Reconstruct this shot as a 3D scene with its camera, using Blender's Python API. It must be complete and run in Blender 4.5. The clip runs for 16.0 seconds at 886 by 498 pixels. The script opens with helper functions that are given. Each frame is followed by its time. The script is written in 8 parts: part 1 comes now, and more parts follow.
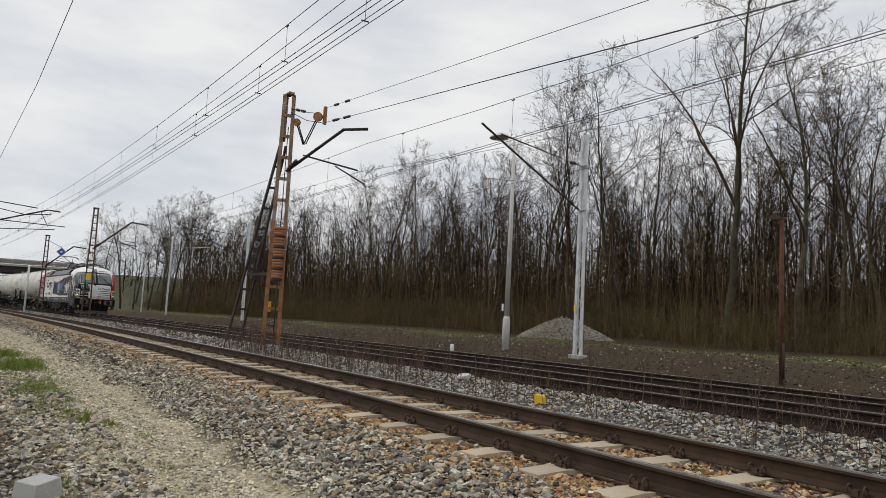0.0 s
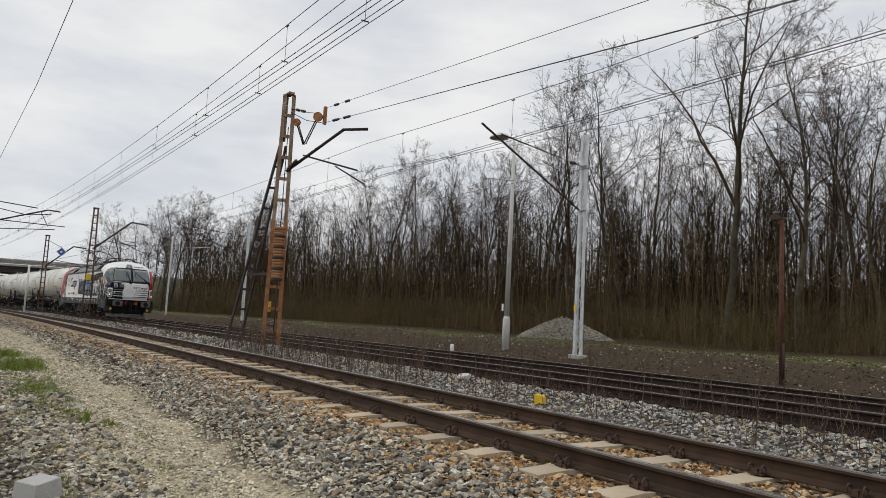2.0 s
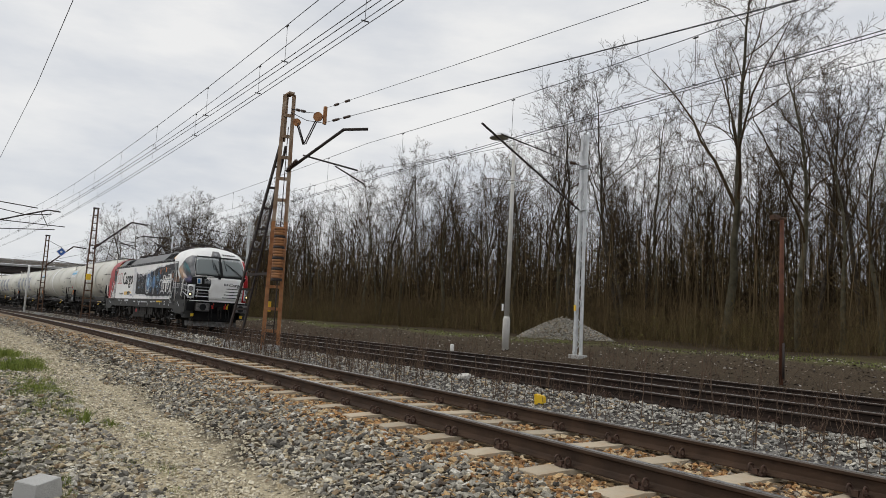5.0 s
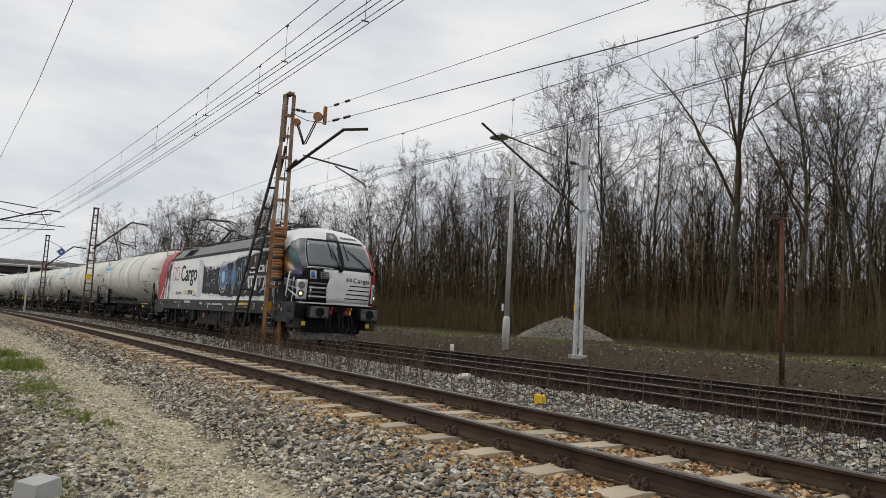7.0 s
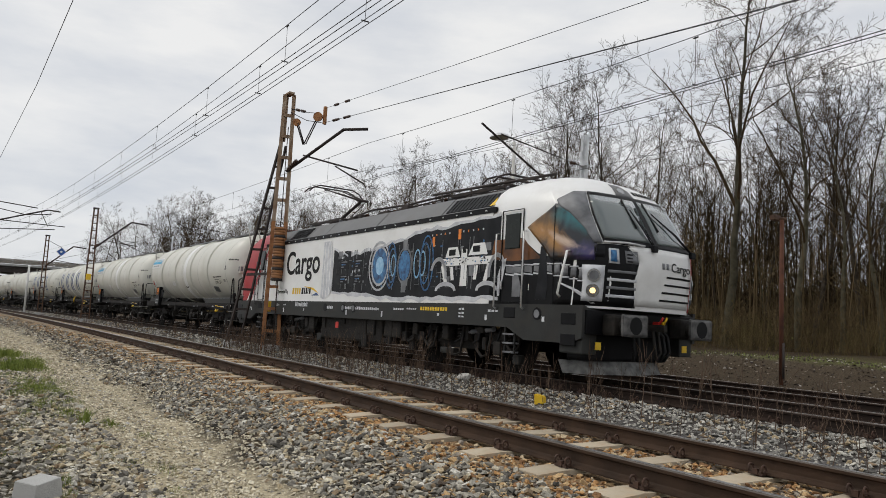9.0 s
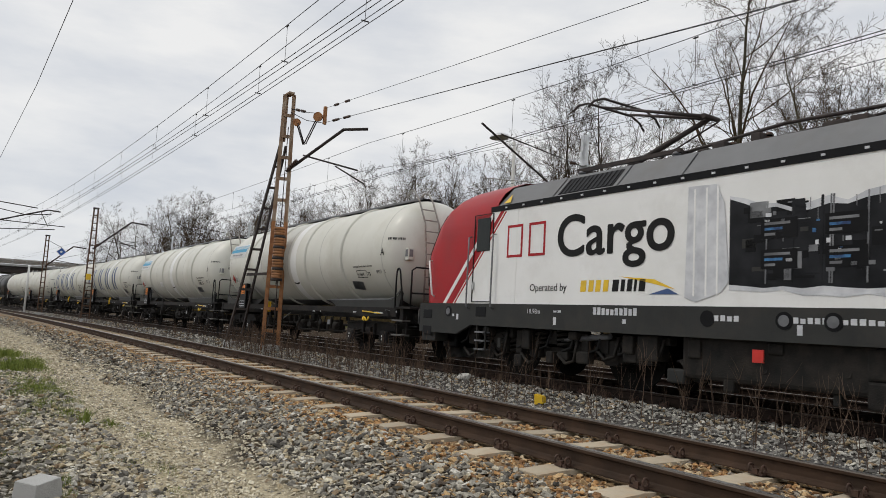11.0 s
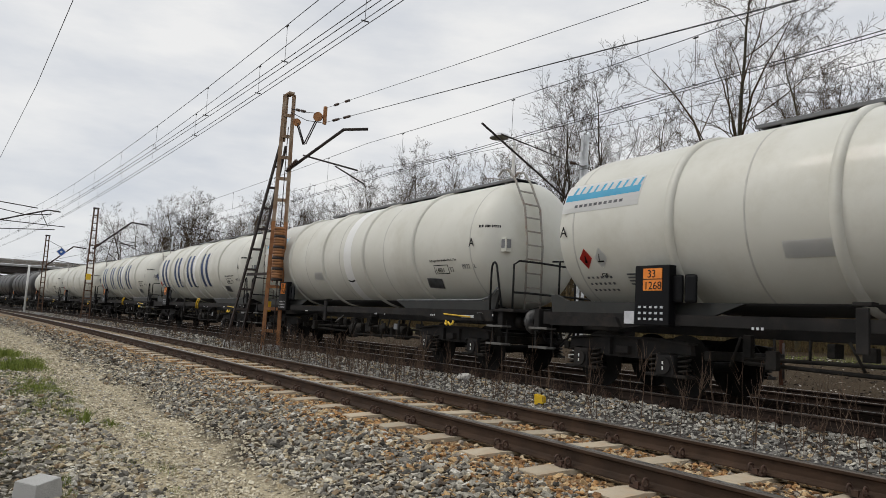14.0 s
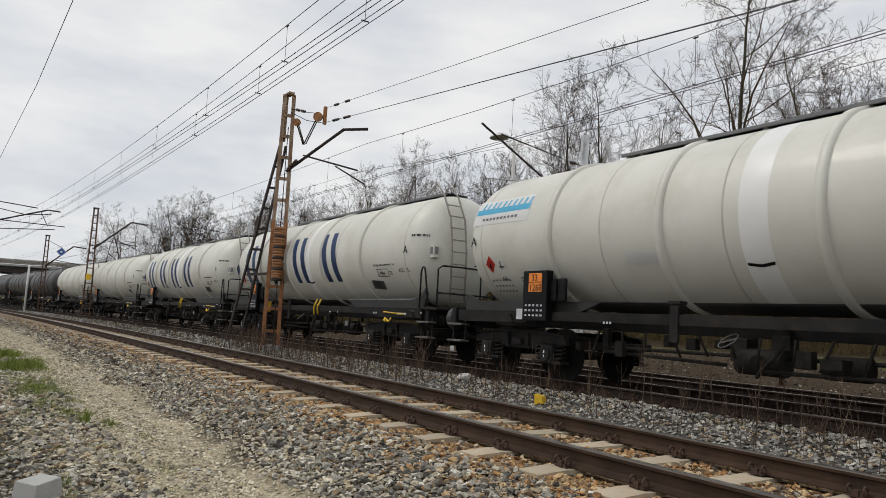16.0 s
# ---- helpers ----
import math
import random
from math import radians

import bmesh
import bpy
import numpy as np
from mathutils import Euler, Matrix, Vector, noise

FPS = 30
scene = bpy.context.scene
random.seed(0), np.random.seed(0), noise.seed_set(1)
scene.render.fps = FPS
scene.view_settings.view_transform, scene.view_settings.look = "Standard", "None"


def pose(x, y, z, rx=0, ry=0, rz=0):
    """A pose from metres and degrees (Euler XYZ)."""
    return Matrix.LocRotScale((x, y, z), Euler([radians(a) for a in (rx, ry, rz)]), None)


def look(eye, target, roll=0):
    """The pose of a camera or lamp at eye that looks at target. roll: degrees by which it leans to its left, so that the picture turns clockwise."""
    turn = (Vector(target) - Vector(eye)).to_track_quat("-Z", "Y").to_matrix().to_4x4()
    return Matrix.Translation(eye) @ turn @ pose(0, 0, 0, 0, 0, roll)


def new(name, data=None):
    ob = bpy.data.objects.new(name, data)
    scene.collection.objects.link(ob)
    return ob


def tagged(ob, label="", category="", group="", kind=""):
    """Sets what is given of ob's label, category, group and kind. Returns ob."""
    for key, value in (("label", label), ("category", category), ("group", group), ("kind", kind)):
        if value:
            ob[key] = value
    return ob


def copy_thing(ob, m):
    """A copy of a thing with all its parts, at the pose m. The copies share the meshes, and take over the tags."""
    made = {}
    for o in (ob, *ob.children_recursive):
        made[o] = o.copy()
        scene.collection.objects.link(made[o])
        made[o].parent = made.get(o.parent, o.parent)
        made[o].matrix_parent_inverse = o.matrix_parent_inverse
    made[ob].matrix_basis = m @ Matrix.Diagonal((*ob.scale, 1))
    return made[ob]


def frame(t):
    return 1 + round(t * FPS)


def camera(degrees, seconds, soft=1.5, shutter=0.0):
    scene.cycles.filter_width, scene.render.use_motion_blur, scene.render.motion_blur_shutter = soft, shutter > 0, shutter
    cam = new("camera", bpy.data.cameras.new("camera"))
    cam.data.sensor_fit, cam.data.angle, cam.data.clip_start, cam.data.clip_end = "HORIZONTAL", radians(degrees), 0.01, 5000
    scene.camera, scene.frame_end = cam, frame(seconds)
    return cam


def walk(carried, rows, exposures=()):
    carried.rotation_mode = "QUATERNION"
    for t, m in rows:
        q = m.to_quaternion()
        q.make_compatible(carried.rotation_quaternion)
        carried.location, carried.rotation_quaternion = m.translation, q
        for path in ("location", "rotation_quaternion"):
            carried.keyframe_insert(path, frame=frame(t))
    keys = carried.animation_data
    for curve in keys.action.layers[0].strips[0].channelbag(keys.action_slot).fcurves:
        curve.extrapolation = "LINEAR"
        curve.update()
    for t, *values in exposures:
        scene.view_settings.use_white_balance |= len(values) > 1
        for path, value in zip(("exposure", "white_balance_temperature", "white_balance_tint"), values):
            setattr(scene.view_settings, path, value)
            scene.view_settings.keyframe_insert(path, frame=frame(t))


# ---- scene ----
# World: x runs along the tracks in the train's direction, y across them, z = 0 at the running line's rail top.
EYE = (0.0, 0.0, 0.927)
BEND = -0.00103          # curvature of the tracks, 1/m
Y_NEAR, Y_LINE, Y_THIRD = 5.22, 10.09, 14.6
Z_NEAR, Z_THIRD = -0.06, -0.09
GROUND = -0.62

cam = camera(63.57, 16.0, soft=0.8, shutter=0.06)
CAM = look(EYE, (-8.35, 5.41, 1.957), 3.14)
walk(cam, [(0.0, CAM), (16.0, CAM)], exposures=[(0.0, 0.0), (16.0, 0.0)])

# ---- light: bright overcast ----
world = bpy.data.worlds.new("sky")
scene.world = world
world.use_nodes = True
wn, wl = world.node_tree.nodes, world.node_tree.links
wn.clear()
w_out = wn.new("ShaderNodeOutputWorld")
w_bg = wn.new("ShaderNodeBackground")
w_sky = wn.new("ShaderNodeTexSky")
w_sky.sky_type = "NISHITA"
w_sky.sun_disc = False
w_sky.sun_elevation, w_sky.sun_rotation = radians(48), radians(200)
w_co = wn.new("ShaderNodeTexCoord")
w_map = wn.new("ShaderNodeMapping")
w_map.inputs["Scale"].default_value = (2.0, 2.0, 7.0)
w_noise = wn.new("ShaderNodeTexNoise")
w_noise.inputs["Scale"].default_value = 1.6
w_noise.inputs["Detail"].default_value = 6.0
w_noise.inputs["Roughness"].default_value = 0.55
w_ramp = wn.new("ShaderNodeValToRGB")
w_ramp.color_ramp.elements[0].position, w_ramp.color_ramp.elements[0].color = 0.30, (0.64, 0.675, 0.735, 1)
w_ramp.color_ramp.elements[1].position, w_ramp.color_ramp.elements[1].color = 0.66, (0.93, 0.925, 0.915, 1)
w_scale = wn.new("ShaderNodeMix")
w_scale.data_type = "RGBA"
w_scale.blend_type = "MULTIPLY"
w_scale.inputs[0].default_value = 1.0
w_scale.inputs[7].default_value = (9.6, 9.6, 9.6, 1)
w_mix = wn.new("ShaderNodeMix")
w_mix.data_type = "RGBA"
w_mix.inputs[0].default_value = 0.93
wl.new(w_co.outputs["Generated"], w_map.inputs["Vector"])
wl.new(w_map.outputs["Vector"], w_noise.inputs["Vector"])
wl.new(w_noise.outputs["Fac"], w_ramp.inputs["Fac"])
wl.new(w_ramp.outputs["Color"], w_scale.inputs[6])
wl.new(w_sky.outputs["Color"], w_mix.inputs[6])
wl.new(w_scale.outputs[2], w_mix.inputs[7])
wl.new(w_mix.outputs[2], w_bg.inputs["Color"])
w_bg.inputs["Strength"].default_value = 0.1
wl.new(w_bg.outputs["Background"], w_out.inputs["Surface"])

sun = new("sun", bpy.data.lights.new("sun", "SUN"))
sun.data.energy, sun.data.angle, sun.data.color = 1.1, radians(16), (1.0, 0.95, 0.87)
sun.matrix_world = look((0, 0, 60), (28, 36, 0))


# ---- materials ----
def hexcol(c):
    return (c[0], c[1], c[2], 1.0)


def surf(name, c1, c2, scale=6.0, rough=0.7, metal=0.0, bump=0.3, fine=60.0, rnd=0.0, island=0.0, dirt=None, dirt_scale=1.2,
         dirt_amount=0.5, coat=0.0, bump_dist=0.01, spec=0.5):
    """Noise-mixed paint with grain bump; rnd varies it from object to object, island from piece to piece."""
    m = bpy.data.materials.new(name)
    m.use_nodes = True
    n, l = m.node_tree.nodes, m.node_tree.links
    b = n["Principled BSDF"]
    b.inputs["Roughness"].default_value, b.inputs["Metallic"].default_value = rough, metal
    b.inputs["Coat Weight"].default_value = coat
    b.inputs["Specular IOR Level"].default_value = spec
    co = n.new("ShaderNodeTexCoord")
    big = n.new("ShaderNodeTexNoise")
    big.inputs["Scale"].default_value, big.inputs["Detail"].default_value = scale, 5.0
    l.new(co.outputs["Object"], big.inputs["Vector"])
    ramp = n.new("ShaderNodeValToRGB")
    ramp.color_ramp.elements[0].position, ramp.color_ramp.elements[0].color = 0.32, hexcol(c1)
    ramp.color_ramp.elements[1].position, ramp.color_ramp.elements[1].color = 0.68, hexcol(c2)
    l.new(big.outputs["Fac"], ramp.inputs["Fac"])
    out = ramp.outputs["Color"]
    if dirt:
        d = n.new("ShaderNodeTexNoise")
        d.inputs["Scale"].default_value, d.inputs["Detail"].default_value, d.inputs["Roughness"].default_value = dirt_scale, 8.0, 0.7
        l.new(co.outputs["Object"], d.inputs["Vector"])
        r = n.new("ShaderNodeMapRange")
        r.inputs[1].default_value, r.inputs[2].default_value = 0.48, 0.72
        r.inputs[4].default_value = dirt_amount
        l.new(d.outputs["Fac"], r.inputs[0])
        mx = n.new("ShaderNodeMix")
        mx.data_type = "RGBA"
        mx.inputs[7].default_value = hexcol(dirt)
        l.new(r.outputs[0], mx.inputs[0])
        l.new(out, mx.inputs[6])
        out = mx.outputs[2]
    if rnd or island:
        hsv = n.new("ShaderNodeHueSaturation")
        v = n.new("ShaderNodeMapRange")
        a = rnd or island
        v.inputs[3].default_value, v.inputs[4].default_value = 1 - a, 1 + a
        src = n.new("ShaderNodeObjectInfo").outputs["Random"] if rnd else n.new("ShaderNodeNewGeometry").outputs["Random Per Island"]
        l.new(src, v.inputs[0])
        l.new(v.outputs[0], hsv.inputs["Value"])
        l.new(out, hsv.inputs["Color"])
        out = hsv.outputs["Color"]
    l.new(out, b.inputs["Base Color"])
    if bump:
        g = n.new("ShaderNodeTexNoise")
        g.inputs["Scale"].default_value, g.inputs["Detail"].default_value = fine, 4.0
        l.new(co.outputs["Object"], g.inputs["Vector"])
        bp = n.new("ShaderNodeBump")
        bp.inputs["Strength"].default_value, bp.inputs["Distance"].default_value = bump, bump_dist
        l.new(g.outputs["Fac"], bp.inputs["Height"])
        l.new(bp.outputs["Normal"], b.inputs["Normal"])
        rr = n.new("ShaderNodeMapRange")
        rr.inputs[3].default_value, rr.inputs[4].default_value = max(0.05, rough - 0.12), min(1.0, rough + 0.12)
        l.new(big.outputs["Fac"], rr.inputs[0])
        l.new(rr.outputs[0], b.inputs["Roughness"])
    return m


def pebbles(name, stops, rough=0.85):
    """Loose stone: the colour of each piece from a ramp, with grain inside it."""
    m = bpy.data.materials.new(name)
    m.use_nodes = True
    n, l = m.node_tree.nodes, m.node_tree.links
    b = n["Principled BSDF"]
    b.inputs["Roughness"].default_value = rough
    b.inputs["Specular IOR Level"].default_value = 0.25
    geo = n.new("ShaderNodeNewGeometry")
    ramp = n.new("ShaderNodeValToRGB")
    ramp.color_ramp.interpolation = "CONSTANT"
    while len(ramp.color_ramp.elements) < len(stops):
        ramp.color_ramp.elements.new(0.5)
    for e, (p, c) in zip(ramp.color_ramp.elements, stops):
        e.position, e.color = p, hexcol(c)
    l.new(geo.outputs["Random Per Island"], ramp.inputs["Fac"])
    co = n.new("ShaderNodeTexCoord")
    g = n.new("ShaderNodeTexNoise")
    g.inputs["Scale"].default_value, g.inputs["Detail"].default_value = 45.0, 5.0
    l.new(co.outputs["Object"], g.inputs["Vector"])
    v = n.new("ShaderNodeMapRange")
    v.inputs[1].default_value, v.inputs[2].default_value, v.inputs[3].default_value, v.inputs[4].default_value = 0.3, 0.7, 0.65, 1.35
    l.new(g.outputs["Fac"], v.inputs[0])
    hsv = n.new("ShaderNodeHueSaturation")
    l.new(v.outputs[0], hsv.inputs["Value"])
    l.new(ramp.outputs["Color"], hsv.inputs["Color"])
    l.new(hsv.outputs["Color"], b.inputs["Base Color"])
    bp = n.new("ShaderNodeBump")
    bp.inputs["Strength"].default_value, bp.inputs["Distance"].default_value = 0.5, 0.006
    l.new(g.outputs["Fac"], bp.inputs["Height"])
    l.new(bp.outputs["Normal"], b.inputs["Normal"])
    return m


M_BALLAST = pebbles("ballast_stone", [(0.0, (0.165, 0.153, 0.132)), (0.22, (0.28, 0.262, 0.222)), (0.42, (0.41, 0.382, 0.318)), (0.54, (0.070, 0.064, 0.055)),
                                     (0.68, (0.40, 0.325, 0.21)), (0.79, (0.22, 0.160, 0.10)), (0.87, (0.50, 0.445, 0.34)), (0.94, (0.62, 0.59, 0.52))])
M_BALLAST_RUST = pebbles("rusty_ballast_stone", [(0.0, (0.40, 0.225, 0.095)), (0.24, (0.47, 0.32, 0.165)), (0.46, (0.23, 0.125, 0.06)), (0.60, (0.52, 0.41, 0.26)),
                                                (0.76, (0.27, 0.235, 0.19)), (0.88, (0.11, 0.085, 0.065))])
M_BALLAST_PALE = pebbles("pale_ballast_stone", [(0.0, (0.33, 0.318, 0.288)), (0.22, (0.44, 0.42, 0.372)), (0.44, (0.20, 0.192, 0.175)), (0.62, (0.53, 0.508, 0.45)),
                                               (0.74, (0.40, 0.315, 0.20)), (0.85, (0.10, 0.096, 0.088)), (0.93, (0.25, 0.185, 0.12))])
M_GRIT = pebbles("limestone_grit", [(0.0, (0.50, 0.44, 0.325)), (0.3, (0.61, 0.555, 0.425)), (0.55, (0.36, 0.315, 0.24)), (0.72, (0.68, 0.62, 0.48)), (0.86, (0.22, 0.20, 0.165)), (0.95, (0.40, 0.39, 0.37))])
M_SOIL_STONE = pebbles("soil_stone", [(0.0, (0.055, 0.041, 0.031)), (0.35, (0.085, 0.063, 0.046)), (0.62, (0.04, 0.031, 0.025)), (0.76, (0.22, 0.185, 0.15)), (0.93, (0.46, 0.43, 0.39))])
M_RAIL = surf("rusty_rail_steel", (0.034, 0.021, 0.014), (0.070, 0.042, 0.027), 3.0, 0.8, 0.0, 0.4, 40, dirt=(0.03, 0.022, 0.016), spec=0.2)
M_RAIL_DARK = surf("grimy_rail_steel", (0.016, 0.011, 0.009), (0.036, 0.022, 0.016), 3.0, 0.8, 0.0, 0.4, 40, dirt=(0.024, 0.018, 0.014), spec=0.2)
M_RAILTOP = surf("polished_rail_head", (0.34, 0.33, 0.32), (0.46, 0.45, 0.44), 8.0, 0.32, 1.0, 0.1, 90)
M_RAILSIDE = surf("worn_rail_side", (0.060, 0.048, 0.040), (0.105, 0.085, 0.072), 5.0, 0.6, 0.3, 0.2, 90)
M_CLIP = surf("rusty_clip_iron", (0.05, 0.03, 0.022), (0.09, 0.05, 0.035), 14, 0.75, 0.3, 0.4, 60)
M_SLEEPER = surf("weathered_concrete_sleeper", (0.38, 0.315, 0.225), (0.49, 0.425, 0.32), 7, 0.9, 0, 0.5, 70, rnd=0.14, dirt=(0.33, 0.20, 0.10), dirt_scale=3.5, dirt_amount=0.8)
M_SLEEPER_DARK = surf("dirty_sleeper", (0.035, 0.028, 0.024), (0.075, 0.06, 0.05), 7, 0.9, 0, 0.5, 70, rnd=0.2, spec=0.15)
M_RUST = surf("flaking_rust", (0.25, 0.10, 0.038), (0.42, 0.20, 0.082), 4.5, 0.85, 0.0, 0.5, 50, dirt=(0.12, 0.08, 0.06), dirt_scale=3, dirt_amount=0.7)
M_RUST_GREY = surf("rust_streaked_grey_paint", (0.23, 0.13, 0.07), (0.38, 0.30, 0.22), 3.5, 0.85, 0.0, 0.4, 60, dirt=(0.13, 0.065, 0.032), dirt_scale=2.5, dirt_amount=0.7)
M_RUST_MAST = surf("brown_rusted_lattice", (0.065, 0.036, 0.022), (0.13, 0.070, 0.040), 3.5, 0.85, 0.1, 0.4, 60)
M_RUSTPIPE = surf("rusty_red_pipe", (0.075, 0.028, 0.016), (0.14, 0.052, 0.026), 4, 0.85, 0.1, 0.4, 60)
M_DARKIRON = surf("weathered_dark_iron", (0.03, 0.025, 0.024), (0.065, 0.05, 0.045), 5, 0.7, 0.4, 0.4, 60)
M_GREYSTEEL = surf("pale_rusty_steel", (0.26, 0.25, 0.23), (0.36, 0.34, 0.30), 5, 0.75, 0.2, 0.4, 60, dirt=(0.22, 0.10, 0.05), dirt_scale=4, dirt_amount=0.9)
M_GALV = surf("galvanised_steel", (0.50, 0.52, 0.53), (0.62, 0.63, 0.64), 6, 0.5, 0.35, 0.2, 80)
M_CONCRETE = surf("grey_concrete", (0.36, 0.36, 0.345), (0.46, 0.455, 0.44), 5, 0.9, 0, 0.5, 60, dirt=(0.25, 0.245, 0.23), dirt_amount=0.5)
M_CONCRETE_POLE = surf("pale_concrete_pole", (0.50, 0.485, 0.45), (0.60, 0.585, 0.55), 3, 0.85, 0, 0.3, 60)
M_WIRE = surf("dark_wire", (0.035, 0.035, 0.037), (0.06, 0.058, 0.055), 20, 0.6, 0.5, 0)
M_PORCELAIN = surf("brown_porcelain", (0.05, 0.028, 0.02), (0.08, 0.045, 0.03), 20, 0.25, 0, 0)
M_YELLOW = surf("yellow_paint", (0.75, 0.48, 0.02), (0.85, 0.56, 0.03), 8, 0.5, 0, 0.15, 60, dirt=(0.35, 0.22, 0.05), dirt_amount=0.3)
M_WHITE = surf("white_paint", (0.74, 0.74, 0.72), (0.82, 0.82, 0.80), 8, 0.5, 0, 0.1, 60)
M_BLUE = surf("blue_sign_enamel", (0.03, 0.10, 0.36), (0.04, 0.13, 0.42), 8, 0.4, 0, 0)
M_BARK = surf("grey_brown_bark", (0.040, 0.032, 0.024), (0.085, 0.07, 0.053), 3.0, 0.95, 0, 0.7, 18, rnd=0.25, bump_dist=0.03, spec=0.15)
M_BARK_GREEN = surf("mossy_bark", (0.058, 0.052, 0.034), (0.125, 0.112, 0.078), 1.6, 0.95, 0, 0.7, 18, rnd=0.2, bump_dist=0.03, spec=0.15)
M_TWIG = surf("brown_twigs", (0.040, 0.028, 0.016), (0.080, 0.055, 0.031), 1.5, 0.95, 0, 0, rnd=0.25, spec=0.1)
M_BRUSH = surf("russet_undergrowth", (0.074, 0.053, 0.028), (0.152, 0.110, 0.058), 0.35, 0.95, 0, 0, island=0.4, spec=0.1)
M_DEPTH = surf("wood_backdrop_brown", (0.060, 0.045, 0.024), (0.130, 0.096, 0.051), 1.1, 0.97, 0, 0.9, 3.0, bump_dist=0.5, dirt=(0.05, 0.046, 0.018), dirt_scale=0.2, dirt_amount=0.6, spec=0.05)
M_BUD = surf("young_leaves", (0.075, 0.058, 0.024), (0.125, 0.115, 0.040), 0.4, 0.9, 0, 0, island=0.5, spec=0.1)
M_BRUSH_GREEN = surf("budding_undergrowth", (0.080, 0.062, 0.027), (0.145, 0.118, 0.050), 0.35, 0.95, 0, 0, island=0.4, spec=0.1)
M_STEM = surf("dry_stems", (0.07, 0.048, 0.036), (0.15, 0.105, 0.076), 3.0, 0.95, 0, 0, island=0.4, spec=0.1)
M_GRASS = surf("spring_grass", (0.12, 0.16, 0.030), (0.23, 0.27, 0.065), 5.0, 0.8, 0, 0, island=0.35, spec=0.2)
M_LITTER = surf("leaf_litter", (0.075, 0.055, 0.035), (0.13, 0.098, 0.062), 0.8, 0.95, 0, 0.6, 12, dirt=(0.11, 0.13, 0.045), dirt_scale=0.25, dirt_amount=0.6, bump_dist=0.05)


# ---- builders ----
def mesh_ob(name, verts, faces, mat, parent=None, smooth=False):
    me = bpy.data.meshes.new(name)
    me.from_pydata([tuple(v) for v in verts], [], [tuple(f) for f in faces])
    me.materials.append(mat)
    if smooth:
        me.polygons.foreach_set("use_smooth", [True] * len(me.polygons))
    ob = new(name, me)
    ob.parent = parent
    return ob


def part(name, bm, material, parent=None, label="", smooth=None):
    """Links a bmesh as one mesh object under a thing or a part."""
    me = bpy.data.meshes.new(name)
    if smooth is not None:
        for f in bm.faces:
            f.smooth = True
        for e in bm.edges:
            if len(e.link_faces) == 2 and e.calc_face_angle(0) > smooth:
                e.smooth = False
    bm.to_mesh(me)
    bm.free()
    for mt in (material if isinstance(material, (list, tuple)) else [material]):
        me.materials.append(mt)
    ob = new(name, me)
    ob.parent = parent
    if label:
        ob["label"] = label
    return ob


def empty(name, m, label, category, group="", kind=""):
    ob = new(name)
    ob.empty_display_size = 0.2
    ob.matrix_basis = m
    return tagged(ob, label, category, group, kind)


def add_box(bm, size, at=(0, 0, 0), bevel=0.0, rot=None, mat=0):
    g = bmesh.ops.create_cube(bm, size=1.0)
    m = Matrix.Translation(at) @ (rot.to_4x4() if rot else Matrix.Identity(4)) @ Matrix.Diagonal((*size, 1))
    bmesh.ops.transform(bm, matrix=m, verts=g["verts"])
    faces = {f for v in g["verts"] for f in v.link_faces}
    for f in faces:
        f.material_index = mat
    if bevel:
        edges = list({e for v in g["verts"] for e in v.link_edges})
        bmesh.ops.bevel(bm, geom=edges, offset=bevel, segments=2, affect="EDGES", profile=0.6)
    return g


def add_bar(bm, a, b, w, d=None, mat=0):
    """A straight rectangular bar from a to b."""
    a, b = Vector(a), Vector(b)
    v = b - a
    r = v.to_track_quat("Z", "Y").to_matrix()
    add_box(bm, (w, d or w, v.length), (a + b) / 2, rot=r, mat=mat)


def add_tube(bm, pts, radii, sides=8, cap=True, mat=0):
    """A round tube through points; radii is a number or one radius a point."""
    pts = [Vector(p) for p in pts]
    if not isinstance(radii, (list, tuple)):
        radii = [radii] * len(pts)
    rings = []
    side = None
    for i, p in enumerate(pts):
        t = (pts[min(i + 1, len(pts) - 1)] - pts[max(i - 1, 0)]).normalized()
        if side is None:
            side = t.orthogonal().normalized()
        side = (side - t * side.dot(t)).normalized()
        up = t.cross(side)
        rings.append([bm.verts.new(p + (side * math.cos(2 * math.pi * k / sides) + up * math.sin(2 * math.pi * k / sides)) * radii[i]) for k in range(sides)])
    for r0, r1 in zip(rings, rings[1:]):
        for k in range(sides):
            f = bm.faces.new((r0[k], r0[(k + 1) % sides], r1[(k + 1) % sides], r1[k]))
            f.material_index = mat
            f.smooth = True
    if cap:
        bm.faces.new(rings[0][::-1]).material_index = mat
        bm.faces.new(rings[-1]).material_index = mat


def add_disc(bm, at, axis, r0, r1, h, sides=20, mat=0):
    at, axis = Vector(at), Vector(axis).normalized()
    add_tube(bm, [at - axis * h / 2, at + axis * h / 2], [r0, r1], sides, mat=mat)


def add_prism(bm, outline, y0, y1, mat=0):
    """A polygon in x-z pushed from y0 to y1."""
    a = [bm.verts.new((x, y0, z)) for x, z in outline]
    b = [bm.verts.new((x, y1, z)) for x, z in outline]
    n = len(a)
    fs = [bm.faces.new(a), bm.faces.new(b[::-1])]
    for i in range(n):
        fs.append(bm.faces.new((a[i], b[i], b[(i + 1) % n], a[(i + 1) % n])))
    for f in fs:
        f.material_index = mat
    bmesh.ops.recalc_face_normals(bm, faces=fs)


def bend_y(x):
    """Sideways shift of the curved line at x."""
    return BEND * x * x / 2


